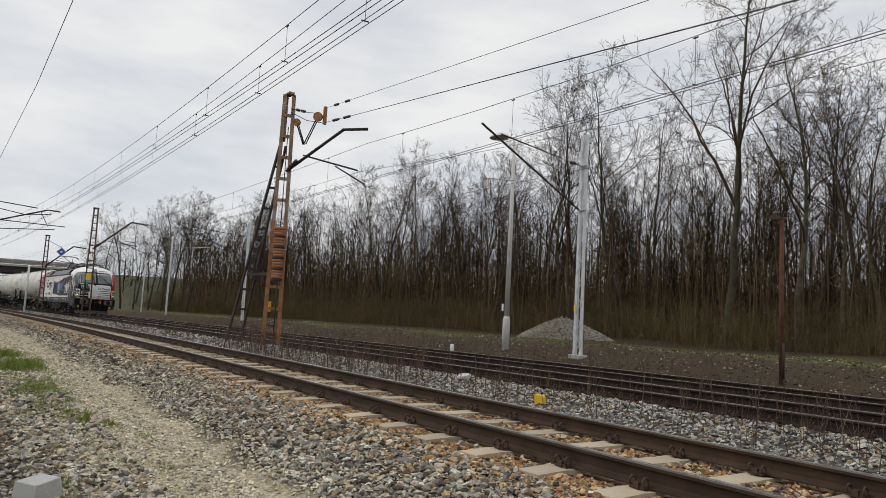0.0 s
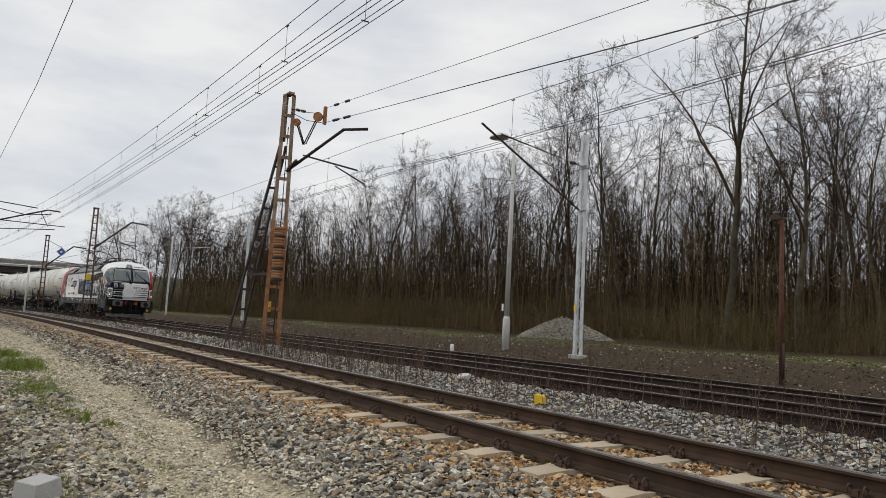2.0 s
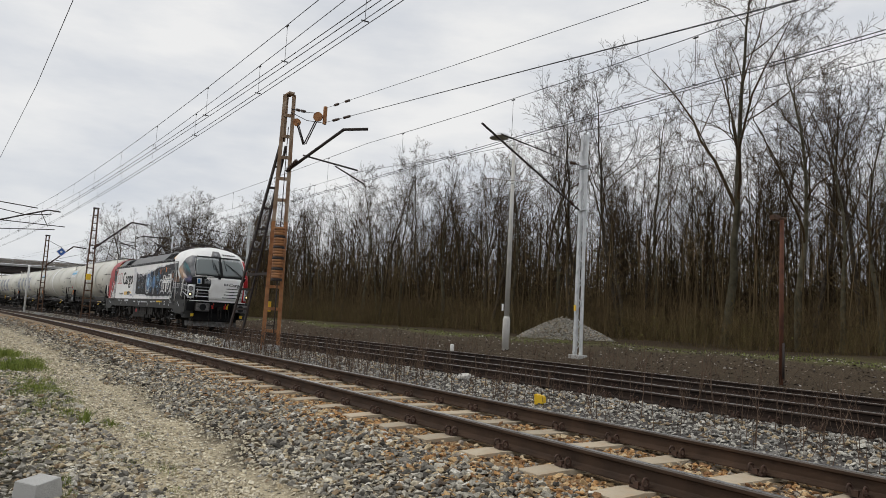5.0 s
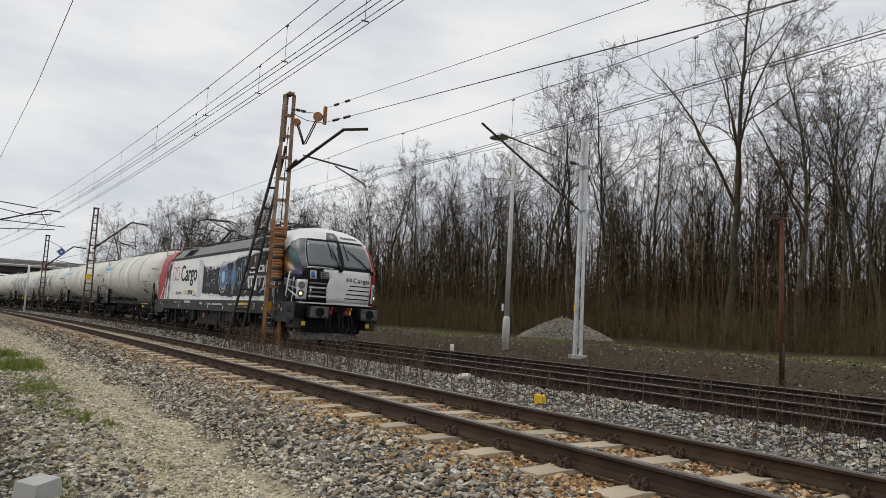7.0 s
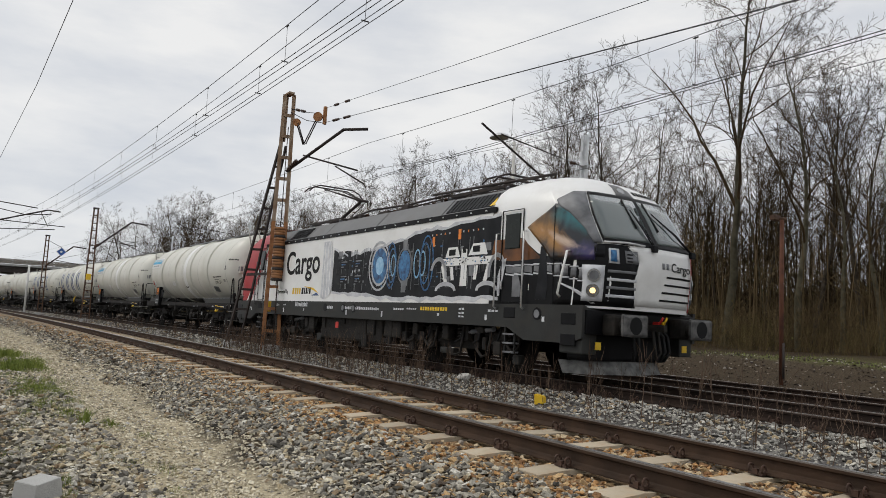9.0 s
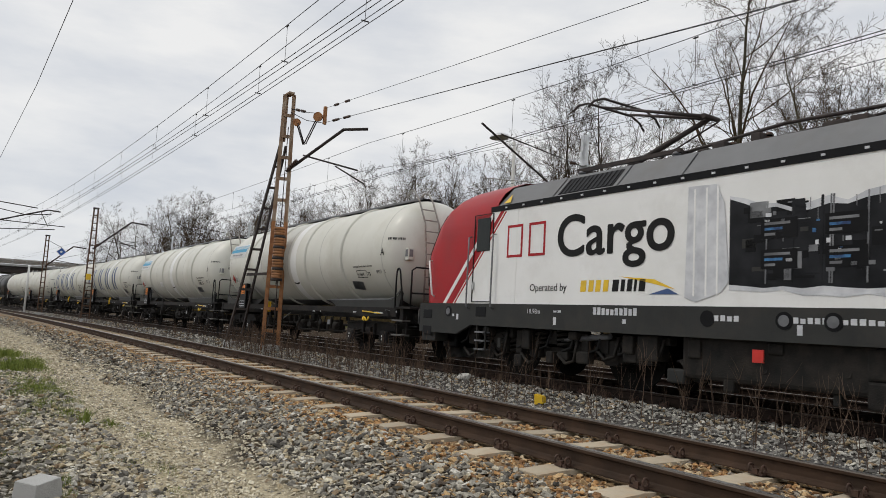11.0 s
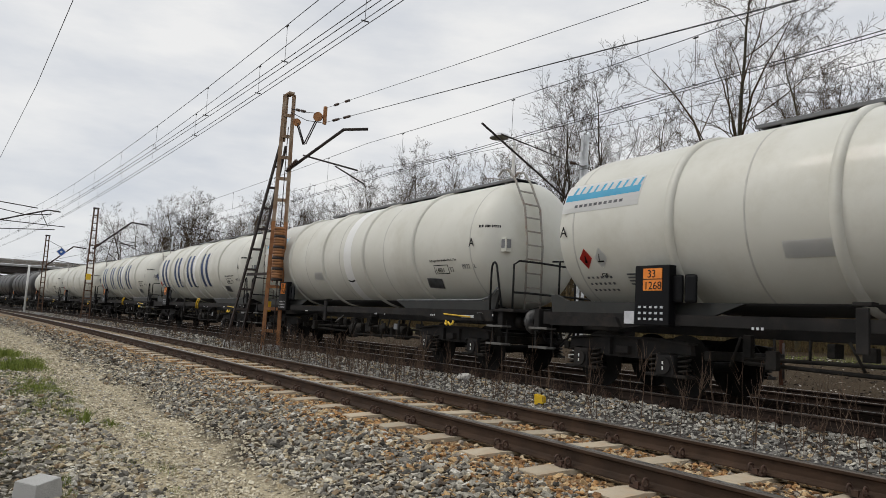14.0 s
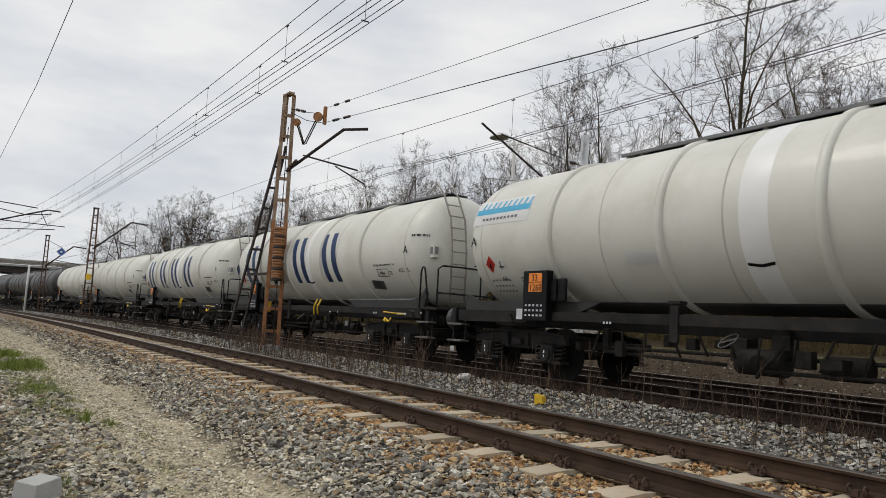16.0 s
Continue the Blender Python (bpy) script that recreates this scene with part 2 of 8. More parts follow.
def merged(name, base, places, mat, kind="stuff", label="", category="", parent=None):
    """Many small pieces joined in one mesh: base is a list of (verts, faces), places rows of (x, y, z, rz, rx, sx, sy, sz, which)."""
    vs, fs, off = [], [], 0
    places = np.asarray(places, float)
    for w, (bv, bf) in enumerate(base):
        p = places[places[:, 8].astype(int) == w]
        if not len(p):
            continue
        bv, bf = np.asarray(bv, float), np.asarray(bf, int)
        v = bv[None] * p[:, None, 5:8]
        c, s = np.cos(p[:, 4])[:, None], np.sin(p[:, 4])[:, None]
        y, z = v[..., 1] * c - v[..., 2] * s, v[..., 1] * s + v[..., 2] * c
        c, s = np.cos(p[:, 3])[:, None], np.sin(p[:, 3])[:, None]
        x, y = v[..., 0] * c - y * s, v[..., 0] * s + y * c
        out = np.stack([x + p[:, 0:1], y + p[:, 1:2], z + p[:, 2:3]], -1).reshape(-1, 3)
        f = (bf[None] + (np.arange(len(p)) * len(bv))[:, None, None] + off).reshape(-1, bf.shape[1])
        vs.append(out)
        fs.append(f)
        off += len(out)
    V, T = np.concatenate(vs), np.concatenate(fs)
    me = bpy.data.meshes.new(name)
    me.vertices.add(len(V))
    me.vertices.foreach_set("co", V.ravel())
    k = T.shape[1]
    me.loops.add(T.size)
    me.loops.foreach_set("vertex_index", T.ravel())
    me.polygons.add(len(T))
    me.polygons.foreach_set("loop_start", np.arange(0, T.size, k))
    me.update(calc_edges=True)
    me.validate()
    me.shade_flat()
    me.materials.append(mat)
    ob = new(name, me)
    ob.parent = parent
    return tagged(ob, label, category, kind=kind)


def stone_shapes(count, seed, points=9):
    """Angular crushed-stone shapes with triangular faces, about one metre across."""
    rng = np.random.RandomState(seed)
    out = []
    for _ in range(count):
        bm = bmesh.new()
        p = rng.normal(size=(points, 3))
        p /= np.linalg.norm(p, axis=1)[:, None]
        p *= rng.uniform(0.72, 1.0, (points, 1)) * np.array([0.58, 0.46, 0.36])
        for v in p:
            bm.verts.new(v)
        r = bmesh.ops.convex_hull(bm, input=bm.verts)
        bmesh.ops.delete(bm, geom=[g for g in r["geom_interior"] if isinstance(g, bmesh.types.BMVert)], context="VERTS")
        bmesh.ops.triangulate(bm, faces=bm.faces)
        bm.verts.index_update()
        out.append(([tuple(v.co) for v in bm.verts], [[v.index for v in f.verts] for f in bm.faces]))
        bm.free()
    return out


STONES = stone_shapes(12, 3)
GRAVEL = stone_shapes(12, 4, 6)


# ---- ground ----
def smooth(a, b, t):
    t = np.clip((t - a) / (b - a), 0, 1)
    return t * t * (3 - 2 * t)


def ground_z(x, y):
    """Height of the ground: path, ballast beds, ditch, and the bank before the wood."""
    x, y = np.asarray(x, float), np.asarray(y, float)
    d = y - BEND * x * x / 2
    near_top = -0.28
    z = GROUND + (near_top - GROUND) * smooth(2.15, 3.75, d)
    z = z + 0.075 * smooth(8.3, 8.9, d) * (1 - smooth(11.5, 12.3, d))
    dip = smooth(6.6, 7.3, d) * (1 - smooth(7.6, 8.5, d))
    z = z - 0.16 * dip
    z = z - 0.12 * smooth(16.4, 18.2, d)
    z = z + (0.76 + 0.05 * np.sin(x * 0.31) + 0.035 * np.sin(x * 0.83 + 1.0)) * smooth(18.3, 23.0 + 0.3 * np.sin(x * 0.5), d) + 0.25 * smooth(26, 60, d)
    n = 0.05 * np.sin(x * 0.9 + 1.7 * np.sin(y * 0.6)) * np.sin(y * 1.1 + 0.5 * x) + 0.06 * np.sin(x * 0.37 + y * 0.2)
    z = z + n * (smooth(18, 22, d) + 0.35 * (1 - smooth(1.0, 2.2, d)))
    return z


def ground_material():
    m = bpy.data.materials.new("ground")
    m.use_nodes = True
    n, l = m.node_tree.nodes, m.node_tree.links
    b = n["Principled BSDF"]
    b.inputs["Roughness"].default_value = 0.95
    b.inputs["Specular IOR Level"].default_value = 0.1
    geo = n.new("ShaderNodeTexCoord")
    sep = n.new("ShaderNodeSeparateXYZ")
    l.new(geo.outputs["Object"], sep.inputs[0])
    # distance across the tracks, with the bend taken out
    sq = n.new("ShaderNodeMath")
    sq.operation = "MULTIPLY"
    l.new(sep.outputs["X"], sq.inputs[0])
    l.new(sep.outputs["X"], sq.inputs[1])
    ma = n.new("ShaderNodeMath")
    ma.operation = "MULTIPLY_ADD"
    ma.inputs[1].default_value = -BEND / 2
    l.new(sq.outputs[0], ma.inputs[0])
    l.new(sep.outputs["Y"], ma.inputs[2])
    wob = n.new("ShaderNodeTexNoise")
    wob.inputs["Scale"].default_value, wob.inputs["Detail"].default_value = 1.3, 5.0
    l.new(geo.outputs["Object"], wob.inputs["Vector"])
    w2 = n.new("ShaderNodeMath")
    w2.operation = "MULTIPLY_ADD"
    w2.inputs[1].default_value = 1.1
    l.new(wob.outputs["Fac"], w2.inputs[0])
    l.new(ma.outputs[0], w2.inputs[2])
    mp = n.new("ShaderNodeMapRange")
    mp.inputs[1].default_value, mp.inputs[2].default_value = -2.0, 38.0
    l.new(w2.outputs[0], mp.inputs[0])
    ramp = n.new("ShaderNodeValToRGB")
    # dark stops up to 1.35 and at 3.3 paint shade into the stones' gaps
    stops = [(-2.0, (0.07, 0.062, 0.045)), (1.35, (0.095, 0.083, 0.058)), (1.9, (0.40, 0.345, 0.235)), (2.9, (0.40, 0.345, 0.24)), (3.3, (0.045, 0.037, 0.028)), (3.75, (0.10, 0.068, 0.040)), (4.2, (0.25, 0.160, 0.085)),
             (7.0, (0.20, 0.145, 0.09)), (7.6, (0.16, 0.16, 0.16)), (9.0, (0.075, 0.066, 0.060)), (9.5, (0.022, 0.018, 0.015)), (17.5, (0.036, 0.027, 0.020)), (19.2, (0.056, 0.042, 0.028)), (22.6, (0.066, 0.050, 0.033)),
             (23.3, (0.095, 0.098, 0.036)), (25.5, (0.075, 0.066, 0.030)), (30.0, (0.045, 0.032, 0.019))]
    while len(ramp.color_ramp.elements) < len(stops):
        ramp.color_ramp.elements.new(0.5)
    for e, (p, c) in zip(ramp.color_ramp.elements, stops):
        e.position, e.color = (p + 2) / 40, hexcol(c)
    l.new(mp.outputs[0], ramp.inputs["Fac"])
    vor = n.new("ShaderNodeTexVoronoi")
    vor.inputs["Scale"].default_value = 38.0
    l.new(geo.outputs["Object"], vor.inputs["Vector"])
    v = n.new("ShaderNodeMapRange")
    v.inputs[3].default_value, v.inputs[4].default_value = 0.55, 1.45
    l.new(vor.outputs["Color"], v.inputs[0])
    hsv = n.new("ShaderNodeHueSaturation")
    l.new(v.outputs[0], hsv.inputs["Value"])
    l.new(ramp.outputs["Color"], hsv.inputs["Color"])
    l.new(hsv.outputs["Color"], b.inputs["Base Color"])
    bp = n.new("ShaderNodeBump")
    bp.inputs["Strength"].default_value, bp.inputs["Distance"].default_value = 0.8, 0.02
    l.new(vor.outputs["Distance"], bp.inputs["Height"])
    l.new(bp.outputs["Normal"], b.inputs["Normal"])
    return m


def build_ground():
    xs = np.concatenate([[-3000, -1200, -600, -400, -300], np.arange(-240, -60, 6.0), np.arange(-60, 12, 0.8), [12, 20, 40, 90, 200, 600, 3000]])
    ys = np.concatenate([[-3000, -800, -200, -60, -20, -8], np.arange(-3, 30, 0.4), [32, 36, 42, 50, 60, 90, 160, 400, 1000, 3000]])
    X, Y = np.meshgrid(xs, ys, indexing="ij")
    S = np.clip(X, -200, 60)
    Yb = Y + np.where(np.abs(Y) < 200, BEND * S * S / 2, 0)
    Z = ground_z(S, Y + BEND * S * S / 2)
    v = np.stack([X, Yb, Z], -1).reshape(-1, 3)
    n = len(ys)
    f = [(i * n + j, (i + 1) * n + j, (i + 1) * n + j + 1, i * n + j + 1) for i in range(len(xs) - 1) for j in range(n - 1)]
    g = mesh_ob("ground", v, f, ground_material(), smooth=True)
    tagged(g, "railway ground of ballast, pale grit path and dark soil", "ground", kind="structure")


build_ground()


# ---- tracks ----
def rail_profile():
    half = [(0.075, 0.0), (0.075, 0.012), (0.018, 0.03), (0.009, 0.045), (0.009, 0.122), (0.034, 0.136), (0.036, 0.160), (0.028, 0.172)]
    return [(y, z - 0.172) for y, z in half] + [(-y, z - 0.172) for y, z in reversed(half)]


def build_rail(parent, off, y0, z0, x0, x1, dark):
    prof = rail_profile()
    xs = np.concatenate([np.arange(x0, -60, 6.0), np.arange(-60, x1 + 1, 3.0)])
    bm = bmesh.new()
    rings = [[bm.verts.new((x, y0 + off + bend_y(x) + y, z0 + z)) for y, z in prof] for x in xs]
    k = len(prof)
    for a, b in zip(rings, rings[1:]):
        for i in range(k):
            f = bm.faces.new((a[i], a[(i + 1) % k], b[(i + 1) % k], b[i]))
            f.material_index = 1 if i == 7 else 2 if i in (6, 8) else 0
    bm.faces.new(rings[-1])
    bm.faces.new(rings[0][::-1])
    bmesh.ops.recalc_face_normals(bm, faces=bm.faces)
    return part("rail", bm, [M_RAIL_DARK if dark else M_RAIL, M_RAILTOP, M_RAILSIDE], parent, "rust-brown steel rail with a polished head")


def sleeper_mesh(dark):
    bm = bmesh.new()
    prof = [(-0.15, 0.0), (-0.13, 0.14), (0.13, 0.14), (0.15, 0.0)]
    ys = [-1.25, -0.95, -0.5, 0.5, 0.95, 1.25] if not dark else [-1.0, -0.95, -0.5, 0.5, 0.95, 1.0]
    hs = [0.88, 1.0, 0.9, 0.9, 1.0, 0.88]
    rings = [[bm.verts.new((x, y, z * h - 0.16)) for x, z in prof] for y, h in zip(ys, hs)]
    for a, b in zip(rings, rings[1:]):
        for i in range(4):
            bm.faces.new((a[i], b[i], b[(i + 1) % 4], a[(i + 1) % 4]))
    bm.faces.new(rings[0])
    bm.faces.new(rings[-1][::-1])
    bmesh.ops.recalc_face_normals(bm, faces=bm.faces)
    me = bpy.data.meshes.new("sleeper")
    bm.to_mesh(me)
    bm.free()
    me.materials.append(M_SLEEPER_DARK if dark else M_SLEEPER)
    return me


def clip_mesh():
    """A curled spring clip on its shoulder, beside the rail's foot."""
    bm = bmesh.new()
    for sx in (-1, 1):
        pts = []
        for i in range(8):
            a = radians(-60 + 43 * i)
            pts.append((sx * (0.028 + 0.006 * i / 7) + 0.03 * sx, -0.105 + 0.034 * math.cos(a), 0.012 + 0.036 * math.sin(a) + 0.02))
        add_tube(bm, pts, 0.0105, 4)
    add_box(bm, (0.14, 0.07, 0.025), (0, -0.1, -0.005))
    add_box(bm, (0.05, 0.03, 0.05), (0, -0.13, 0.01))
    me = bpy.data.meshes.new("rail_clip")
    bm.to_mesh(me)
    bm.free()
    me.materials.append(M_CLIP)
    return me


CLIP = clip_mesh()


def build_track(name, y0, z0, x0, x1, dark, step, first, label, clips_from):
    t = empty(name, Matrix.Identity(4), label, "railway track", kind="structure")
    build_rail(t, -0.755, y0, z0, x0, x1, dark)
    build_rail(t, 0.755, y0, z0, x0, x1, dark)
    me = sleeper_mesh(dark)
    x = first
    while x > max(x0, -118):
        s = new("sleeper", me)
        s.parent = t
        s.matrix_basis = pose(x, y0 + bend_y(x), z0 - 0.172 - 0.005 + 0.02, 0, 0, math.degrees(math.atan(BEND * x)) + random.uniform(-0.6, 0.6))
        if x > clips_from:
            for off in (-0.755, 0.755):
                for side in (1, -1):
                    c = new("rail_clip", CLIP)
                    c.parent = s
                    c.matrix_basis = pose(0, off, 0.0, 0, 0, 0 if side == 1 else 180)
        x -= step
    return t


build_track("track_near", Y_NEAR, Z_NEAR, -235, 9, False, 0.845, 3.79, "railway track on pale concrete sleepers with rusty clips", -62)
build_track("track_line", Y_LINE, 0.0, -235, 9, True, 0.61, 4.0, "dark grimy railway track that the train runs on", -24)
build_track("track_third", Y_THIRD, Z_THIRD, -235, 9, True, 0.61, 4.0, "old dark railway track with rusty red rails", -70 + 60)


def scatter(count, x0, x1, d0, d1, s0, s1, seed, lift=0.3, near=0.0, keep=None):
    """Places for stones over a strip along the track; near > 0 packs them towards the camera's end."""
    rng = np.random.RandomState(seed)
    u = rng.rand(count) ** (1 + near)
    x = x1 + (x0 - x1) * u
    d = rng.uniform(d0, d1, count)
    s = rng.uniform(s0, s1, count) * rng.uniform(0.75, 1.25, count)
    y = d + BEND * x * x / 2
    if keep is not None:
        k = keep(x, d, rng)
        x, y, s = x[k], y[k], s[k]
    z = ground_z(x, y) + s * lift * rng.uniform(-0.3, 1.0, len(x))
    n = len(x)
    return np.stack([x, y, z, rng.uniform(0, 6.28, n), rng.uniform(-0.6, 0.6, n), s * rng.uniform(0.8, 1.25, n), s * rng.uniform(0.8, 1.2, n), s * rng.uniform(0.7, 1.1, n),
                     rng.randint(0, len(STONES), n)], -1)


# ---- masts ----
def lattice_leg(bm, a0, b0, a1, b1, z0, z1, steps, w=0.06, batten=0.05):
    """Two channel legs tied by battens; (x, y) of each leg at the foot and at the top."""
    def at(p0, p1, k):
        return Vector((p0[0] + (p1[0] - p0[0]) * k, p0[1] + (p1[1] - p0[1]) * k, z0 + (z1 - z0) * k))
    add_bar(bm, at(a0, a1, 0), at(a0, a1, 1), w, w * 1.6)
    add_bar(bm, at(b0, b1, 0), at(b0, b1, 1), w, w * 1.6)
    for i in range(1, steps):
        k = i / steps
        add_bar(bm, at(a0, a1, k), at(b0, b1, k), batten, w * 1.3)


def build_anchor_mast(x, y, z, h):
    """Rust-streaked anchor mast with a raking strut, balance weights and a cantilever."""
    t = empty("anchor_mast", pose(x, y, z), "rusty lattice catenary mast with raking strut and balance weights", "catenary mast")
    bm = bmesh.new()
    lattice_leg(bm, (-0.12, -0.22), (0.12, 0.22), (-0.094, -0.177), (0.094, 0.177), 0.0, h * 0.5, 6, 0.075, 0.10)
    part("mast_leg", bm, M_RUST, t, "orange-brown rusted lower mast")
    bm = bmesh.new()
    lattice_leg(bm, (-0.094, -0.177), (0.094, 0.177), (-0.07, -0.13), (0.07, 0.13), h * 0.5, h, 6, 0.075, 0.10)
    part("mast_leg", bm, M_RUST_GREY, t, "rust-streaked upper mast with flaked grey paint")
    bm = bmesh.new()
    lattice_leg(bm, (-3.0, -0.60), (-2.7, -0.18), (-0.22, -0.12), (-0.14, 0.06), 0.0, h * 0.80, 10, 0.06, 0.07)
    part("strut", bm, M_DARKIRON, t, "dark raking lattice strut")
    bm = bmesh.new()
    add_box(bm, (0.42, 0.2, 0.07), (0, 0, h + 0.02), 0.01)
    add_bar(bm, (-0.14, -0.05, h), (-0.14, -0.05, h - 1.6), 0.075, 0.12)
    part("mast_cap", bm, M_RUST_GREY, t)
    bm = bmesh.new()
    add_bar(bm, (-2.2, -0.25, 2.62), (-0.1, 0, 2.62), 0.05, 0.09)
    part("tie_bar", bm, M_DARKIRON, t)
    for z in (3.3, 0.9):
        bm = bmesh.new()
        add_bar(bm, (-0.25, -0.06, z), (0.25, -0.06, z), 0.06, 0.05)
        part("tie_bar", bm, M_DARKIRON, t)
    # balance weights, a stack of iron discs on a rod
    for i in range(20):
        bm = bmesh.new()
        add_disc(bm, (random.uniform(-0.012, 0.012), random.uniform(-0.01, 0.01), 0), (0, 0, 1), 0.19 - 0.01 * (i % 2), 0.18, 0.08, 14)
        w = part("weight_disc", bm, M_RUST if i % 4 else M_DARKIRON, t)
        w.matrix_basis = pose(0.33, -0.08, 2.40 + i * 0.088)
    bm = bmesh.new()
    add_tube(bm, [(0.33, -0.08, 2.2), (0.33, -0.08, h - 1.2)], 0.016, 6)
    add_tube(bm, [(0.36, -0.05, 0.4), (0.36, -0.05, 3.0)], 0.02, 6)
    part("weight_rod", bm, M_DARKIRON, t)
    # pulley fork and tensioning wires
    for p0, p1 in (((0.18, 0.25, h - 0.97), (0.40, 0.45, h - 1.72)), ((0.25, 0.27, h - 0.97), (0.46, 0.47, h - 1.72)), ((0.50, 0.5, h - 1.72), (0.80, 0.76, h - 0.85)), ((0.43, 0.48, h - 1.66), (0.73, 0.74, h - 0.8))):
        bm = bmesh.new()
        add_tube(bm, [p0, p1], 0.022, 6)
        part("fork_arm", bm, M_DARKIRON, t)
    for px_, py_, pz_, r in ((0.2, 0.25, h - 0.95, 0.13), (0.79, 0.75, h - 0.78, 0.16)):
        bm = bmesh.new()
        add_disc(bm, (px_, py_, pz_), (0.75, -0.66, 0), r, r, 0.07, 18)
        part("pulley", bm, M_RUST, t, "rusty tension pulley")
    bm = bmesh.new()
    add_box(bm, (0.10, 0.12, 0.62), (0.90, 0.95, h - 0.72), 0.03)
    part("tension_plate", bm, M_RUST, t, "rusty steel equaliser plate")
    for q in ([(0.1, 0.05, h - 0.5), (0.5, 0.5, h - 0.62), (0.79, 0.75, h - 0.66)], [(0.1, 0.05, h - 0.62), (0.5, 0.48, h - 0.9), (0.88, 0.9, h - 0.98)]):
        bm = bmesh.new()
        add_tube(bm, q, 0.012, 5)
        part("stay_wire", bm, M_DARKIRON, t)
    for a in ((0.22, 0.2, h - 0.53), (0.36, 0.34, h - 0.57)):
        bm = bmesh.new()
        for i in range(4):
            add_disc(bm, (a[0] + i * 0.028, a[1] + i * 0.028, a[2] - i * 0.008), (0.7, 0.7, -0.2), 0.055, 0.03, 0.035, 10)
        part("insulator", bm, M_PORCELAIN, t)
    # cantilever over the running line
    zr = 6.05
    bm = bmesh.new()
    add_tube(bm, [(0.1, 0.05, zr), (1.75, 1.28, zr + 1.34), (2.12, 1.98, zr + 1.42)], 0.05, 8)
    add_tube(bm, [(0.62, 0.4, zr + 0.52), (2.0, 1.75, zr + 0.02)], 0.028, 6)
    add_tube(bm, [(1.45, 1.2, zr + 0.16), (2.15, 1.95, zr - 0.42)], 0.026, 6)
    part("cantilever", bm, M_DARKIRON, t, "dark tubular cantilever arm")
    bm = bmesh.new()
    for i in range(6):
        add_disc(bm, (0.18 + i * 0.05, 0.1 + i * 0.032, zr + 0.08 + i * 0.052), (0.62, 0.4, 0.65), 0.085, 0.05, 0.06, 12)
    part("insulator", bm, M_PORCELAIN, t)
    bm = bmesh.new()
    add_box(bm, (0.06, 0.1, 0.34), (-0.2, -0.06, 1.52), 0.005)
    part("yellow_plate", bm, M_YELLOW, t, "yellow warning plate")
    bm = bmesh.new()
    add_box(bm, (0.62, 0.5, 0.42), (0, 0, 0.06), 0.03)
    part("footing", bm, M_CONCRETE, t)
    bm = bmesh.new()
    add_box(bm, (0.7, 0.5, 0.4), (-2.86, -0.35, 0.04), 0.03)
    part("footing", bm, M_CONCRETE, t)


build_anchor_mast(-22.81, 8.25, -0.36, 8.7)


def build_white_mast(x, y, z, h, arms=True, w=0.36, reach=1.0, size=1.0):
    """Galvanised lattice mast with zigzag lacing; arms hold the third track's wires."""
    t = empty("steel_mast", pose(x, y, z, 0, 0, 0), "new galvanised lattice catenary mast on a concrete foot", "catenary mast", "galvanised masts")
    t.scale = (size, size, size)
    bm = bmesh.new()
    wt = w * 0.62
    add_bar(bm, (-w / 2, 0, 0.1), (-wt / 2, 0, h), 0.11, 0.16)
    part("mast_leg", bm, M_GALV, t)
    bm = bmesh.new()
    add_bar(bm, (w / 2, 0, 0.1), (wt / 2, 0, h), 0.05, 0.16)
    part("mast_leg", bm, M_GALV, t)
    n = int(h / 0.42)
    for i in range(n):
        k0, k1 = i / n, (i + 1) / n
        a, b = (w - (w - wt) * k0) / 2, (w - (w - wt) * k1) / 2
        s = 1 if i % 2 else -1
        bm = bmesh.new()
        add_bar(bm, (s * a, -0.07, 0.15 + k0 * (h - 0.15)), (-s * b, -0.07, 0.15 + k1 * (h - 0.15)), 0.035, 0.02)
        part("lacing_bar", bm, M_GALV, t)
    bm = bmesh.new()
    add_box(bm, (w + 0.3, 0.5, 0.3), (0, 0, -0.02), 0.03)
    part("footing", bm, M_CONCRETE, t)
    if arms:
        for zz in (h - 1.35, h - 3.3):
            bm = bmesh.new()
            add_box(bm, (wt + 0.2, 0.26, 0.07), (0, 0, zz), 0.01)
            part("clamp", bm, M_GALV, t)
        bm = bmesh.new()
        add_tube(bm, [(-0.1, -0.1, h - 3.3), (1.2 * reach, -6.4, h - 0.85 - 0.15)], 0.042, 7)
        add_tube(bm, [(-0.1, -0.1, h - 1.35), (0.95 * reach, -5.3, h - 1.15)], 0.026, 6)
        part("cantilever", bm, M_DARKIRON, t, "dark tubular cantilever arm")
        bm = bmesh.new()
        add_tube(bm, [(0.5 * reach, -3.2, h - 2.65), (1.25 * reach, -6.3, h - 3.05)], 0.02, 6)
        part("registration_arm", bm, M_GREYSTEEL, t)
        for zz, yy in ((h - 3.12, -0.6), (h - 1.34, -0.6)):
            bm = bmesh.new()
            for i in range(5):
                add_disc(bm, (0.02 + i * 0.01, yy - i * 0.06, zz + (i * 0.028 if zz < h - 2 else 0)), (0.15, -0.9, 0.35), 0.075, 0.04, 0.05, 10)
            part("insulator", bm, M_PORCELAIN, t)
        bm = bmesh.new()
        add_box(bm, (0.12, 0.01, 0.24), (-w / 2 + 0.0, -0.09, 2.1))
        part("yellow_plate", bm, M_YELLOW, t, "yellow warning plate")
    return t


build_white_mast(-20.69, 19.94, -0.14, 9.6, size=0.928)
for x, h in ((-84.0, 9.3), (-62.0, 9.2), (-93.5, 7.2), (-108.0, 8.4)):
    build_white_mast(x, 21.7 + bend_y(x), -0.3, h, w=0.46 if h > 7.5 else 0.3, arms=h > 9)


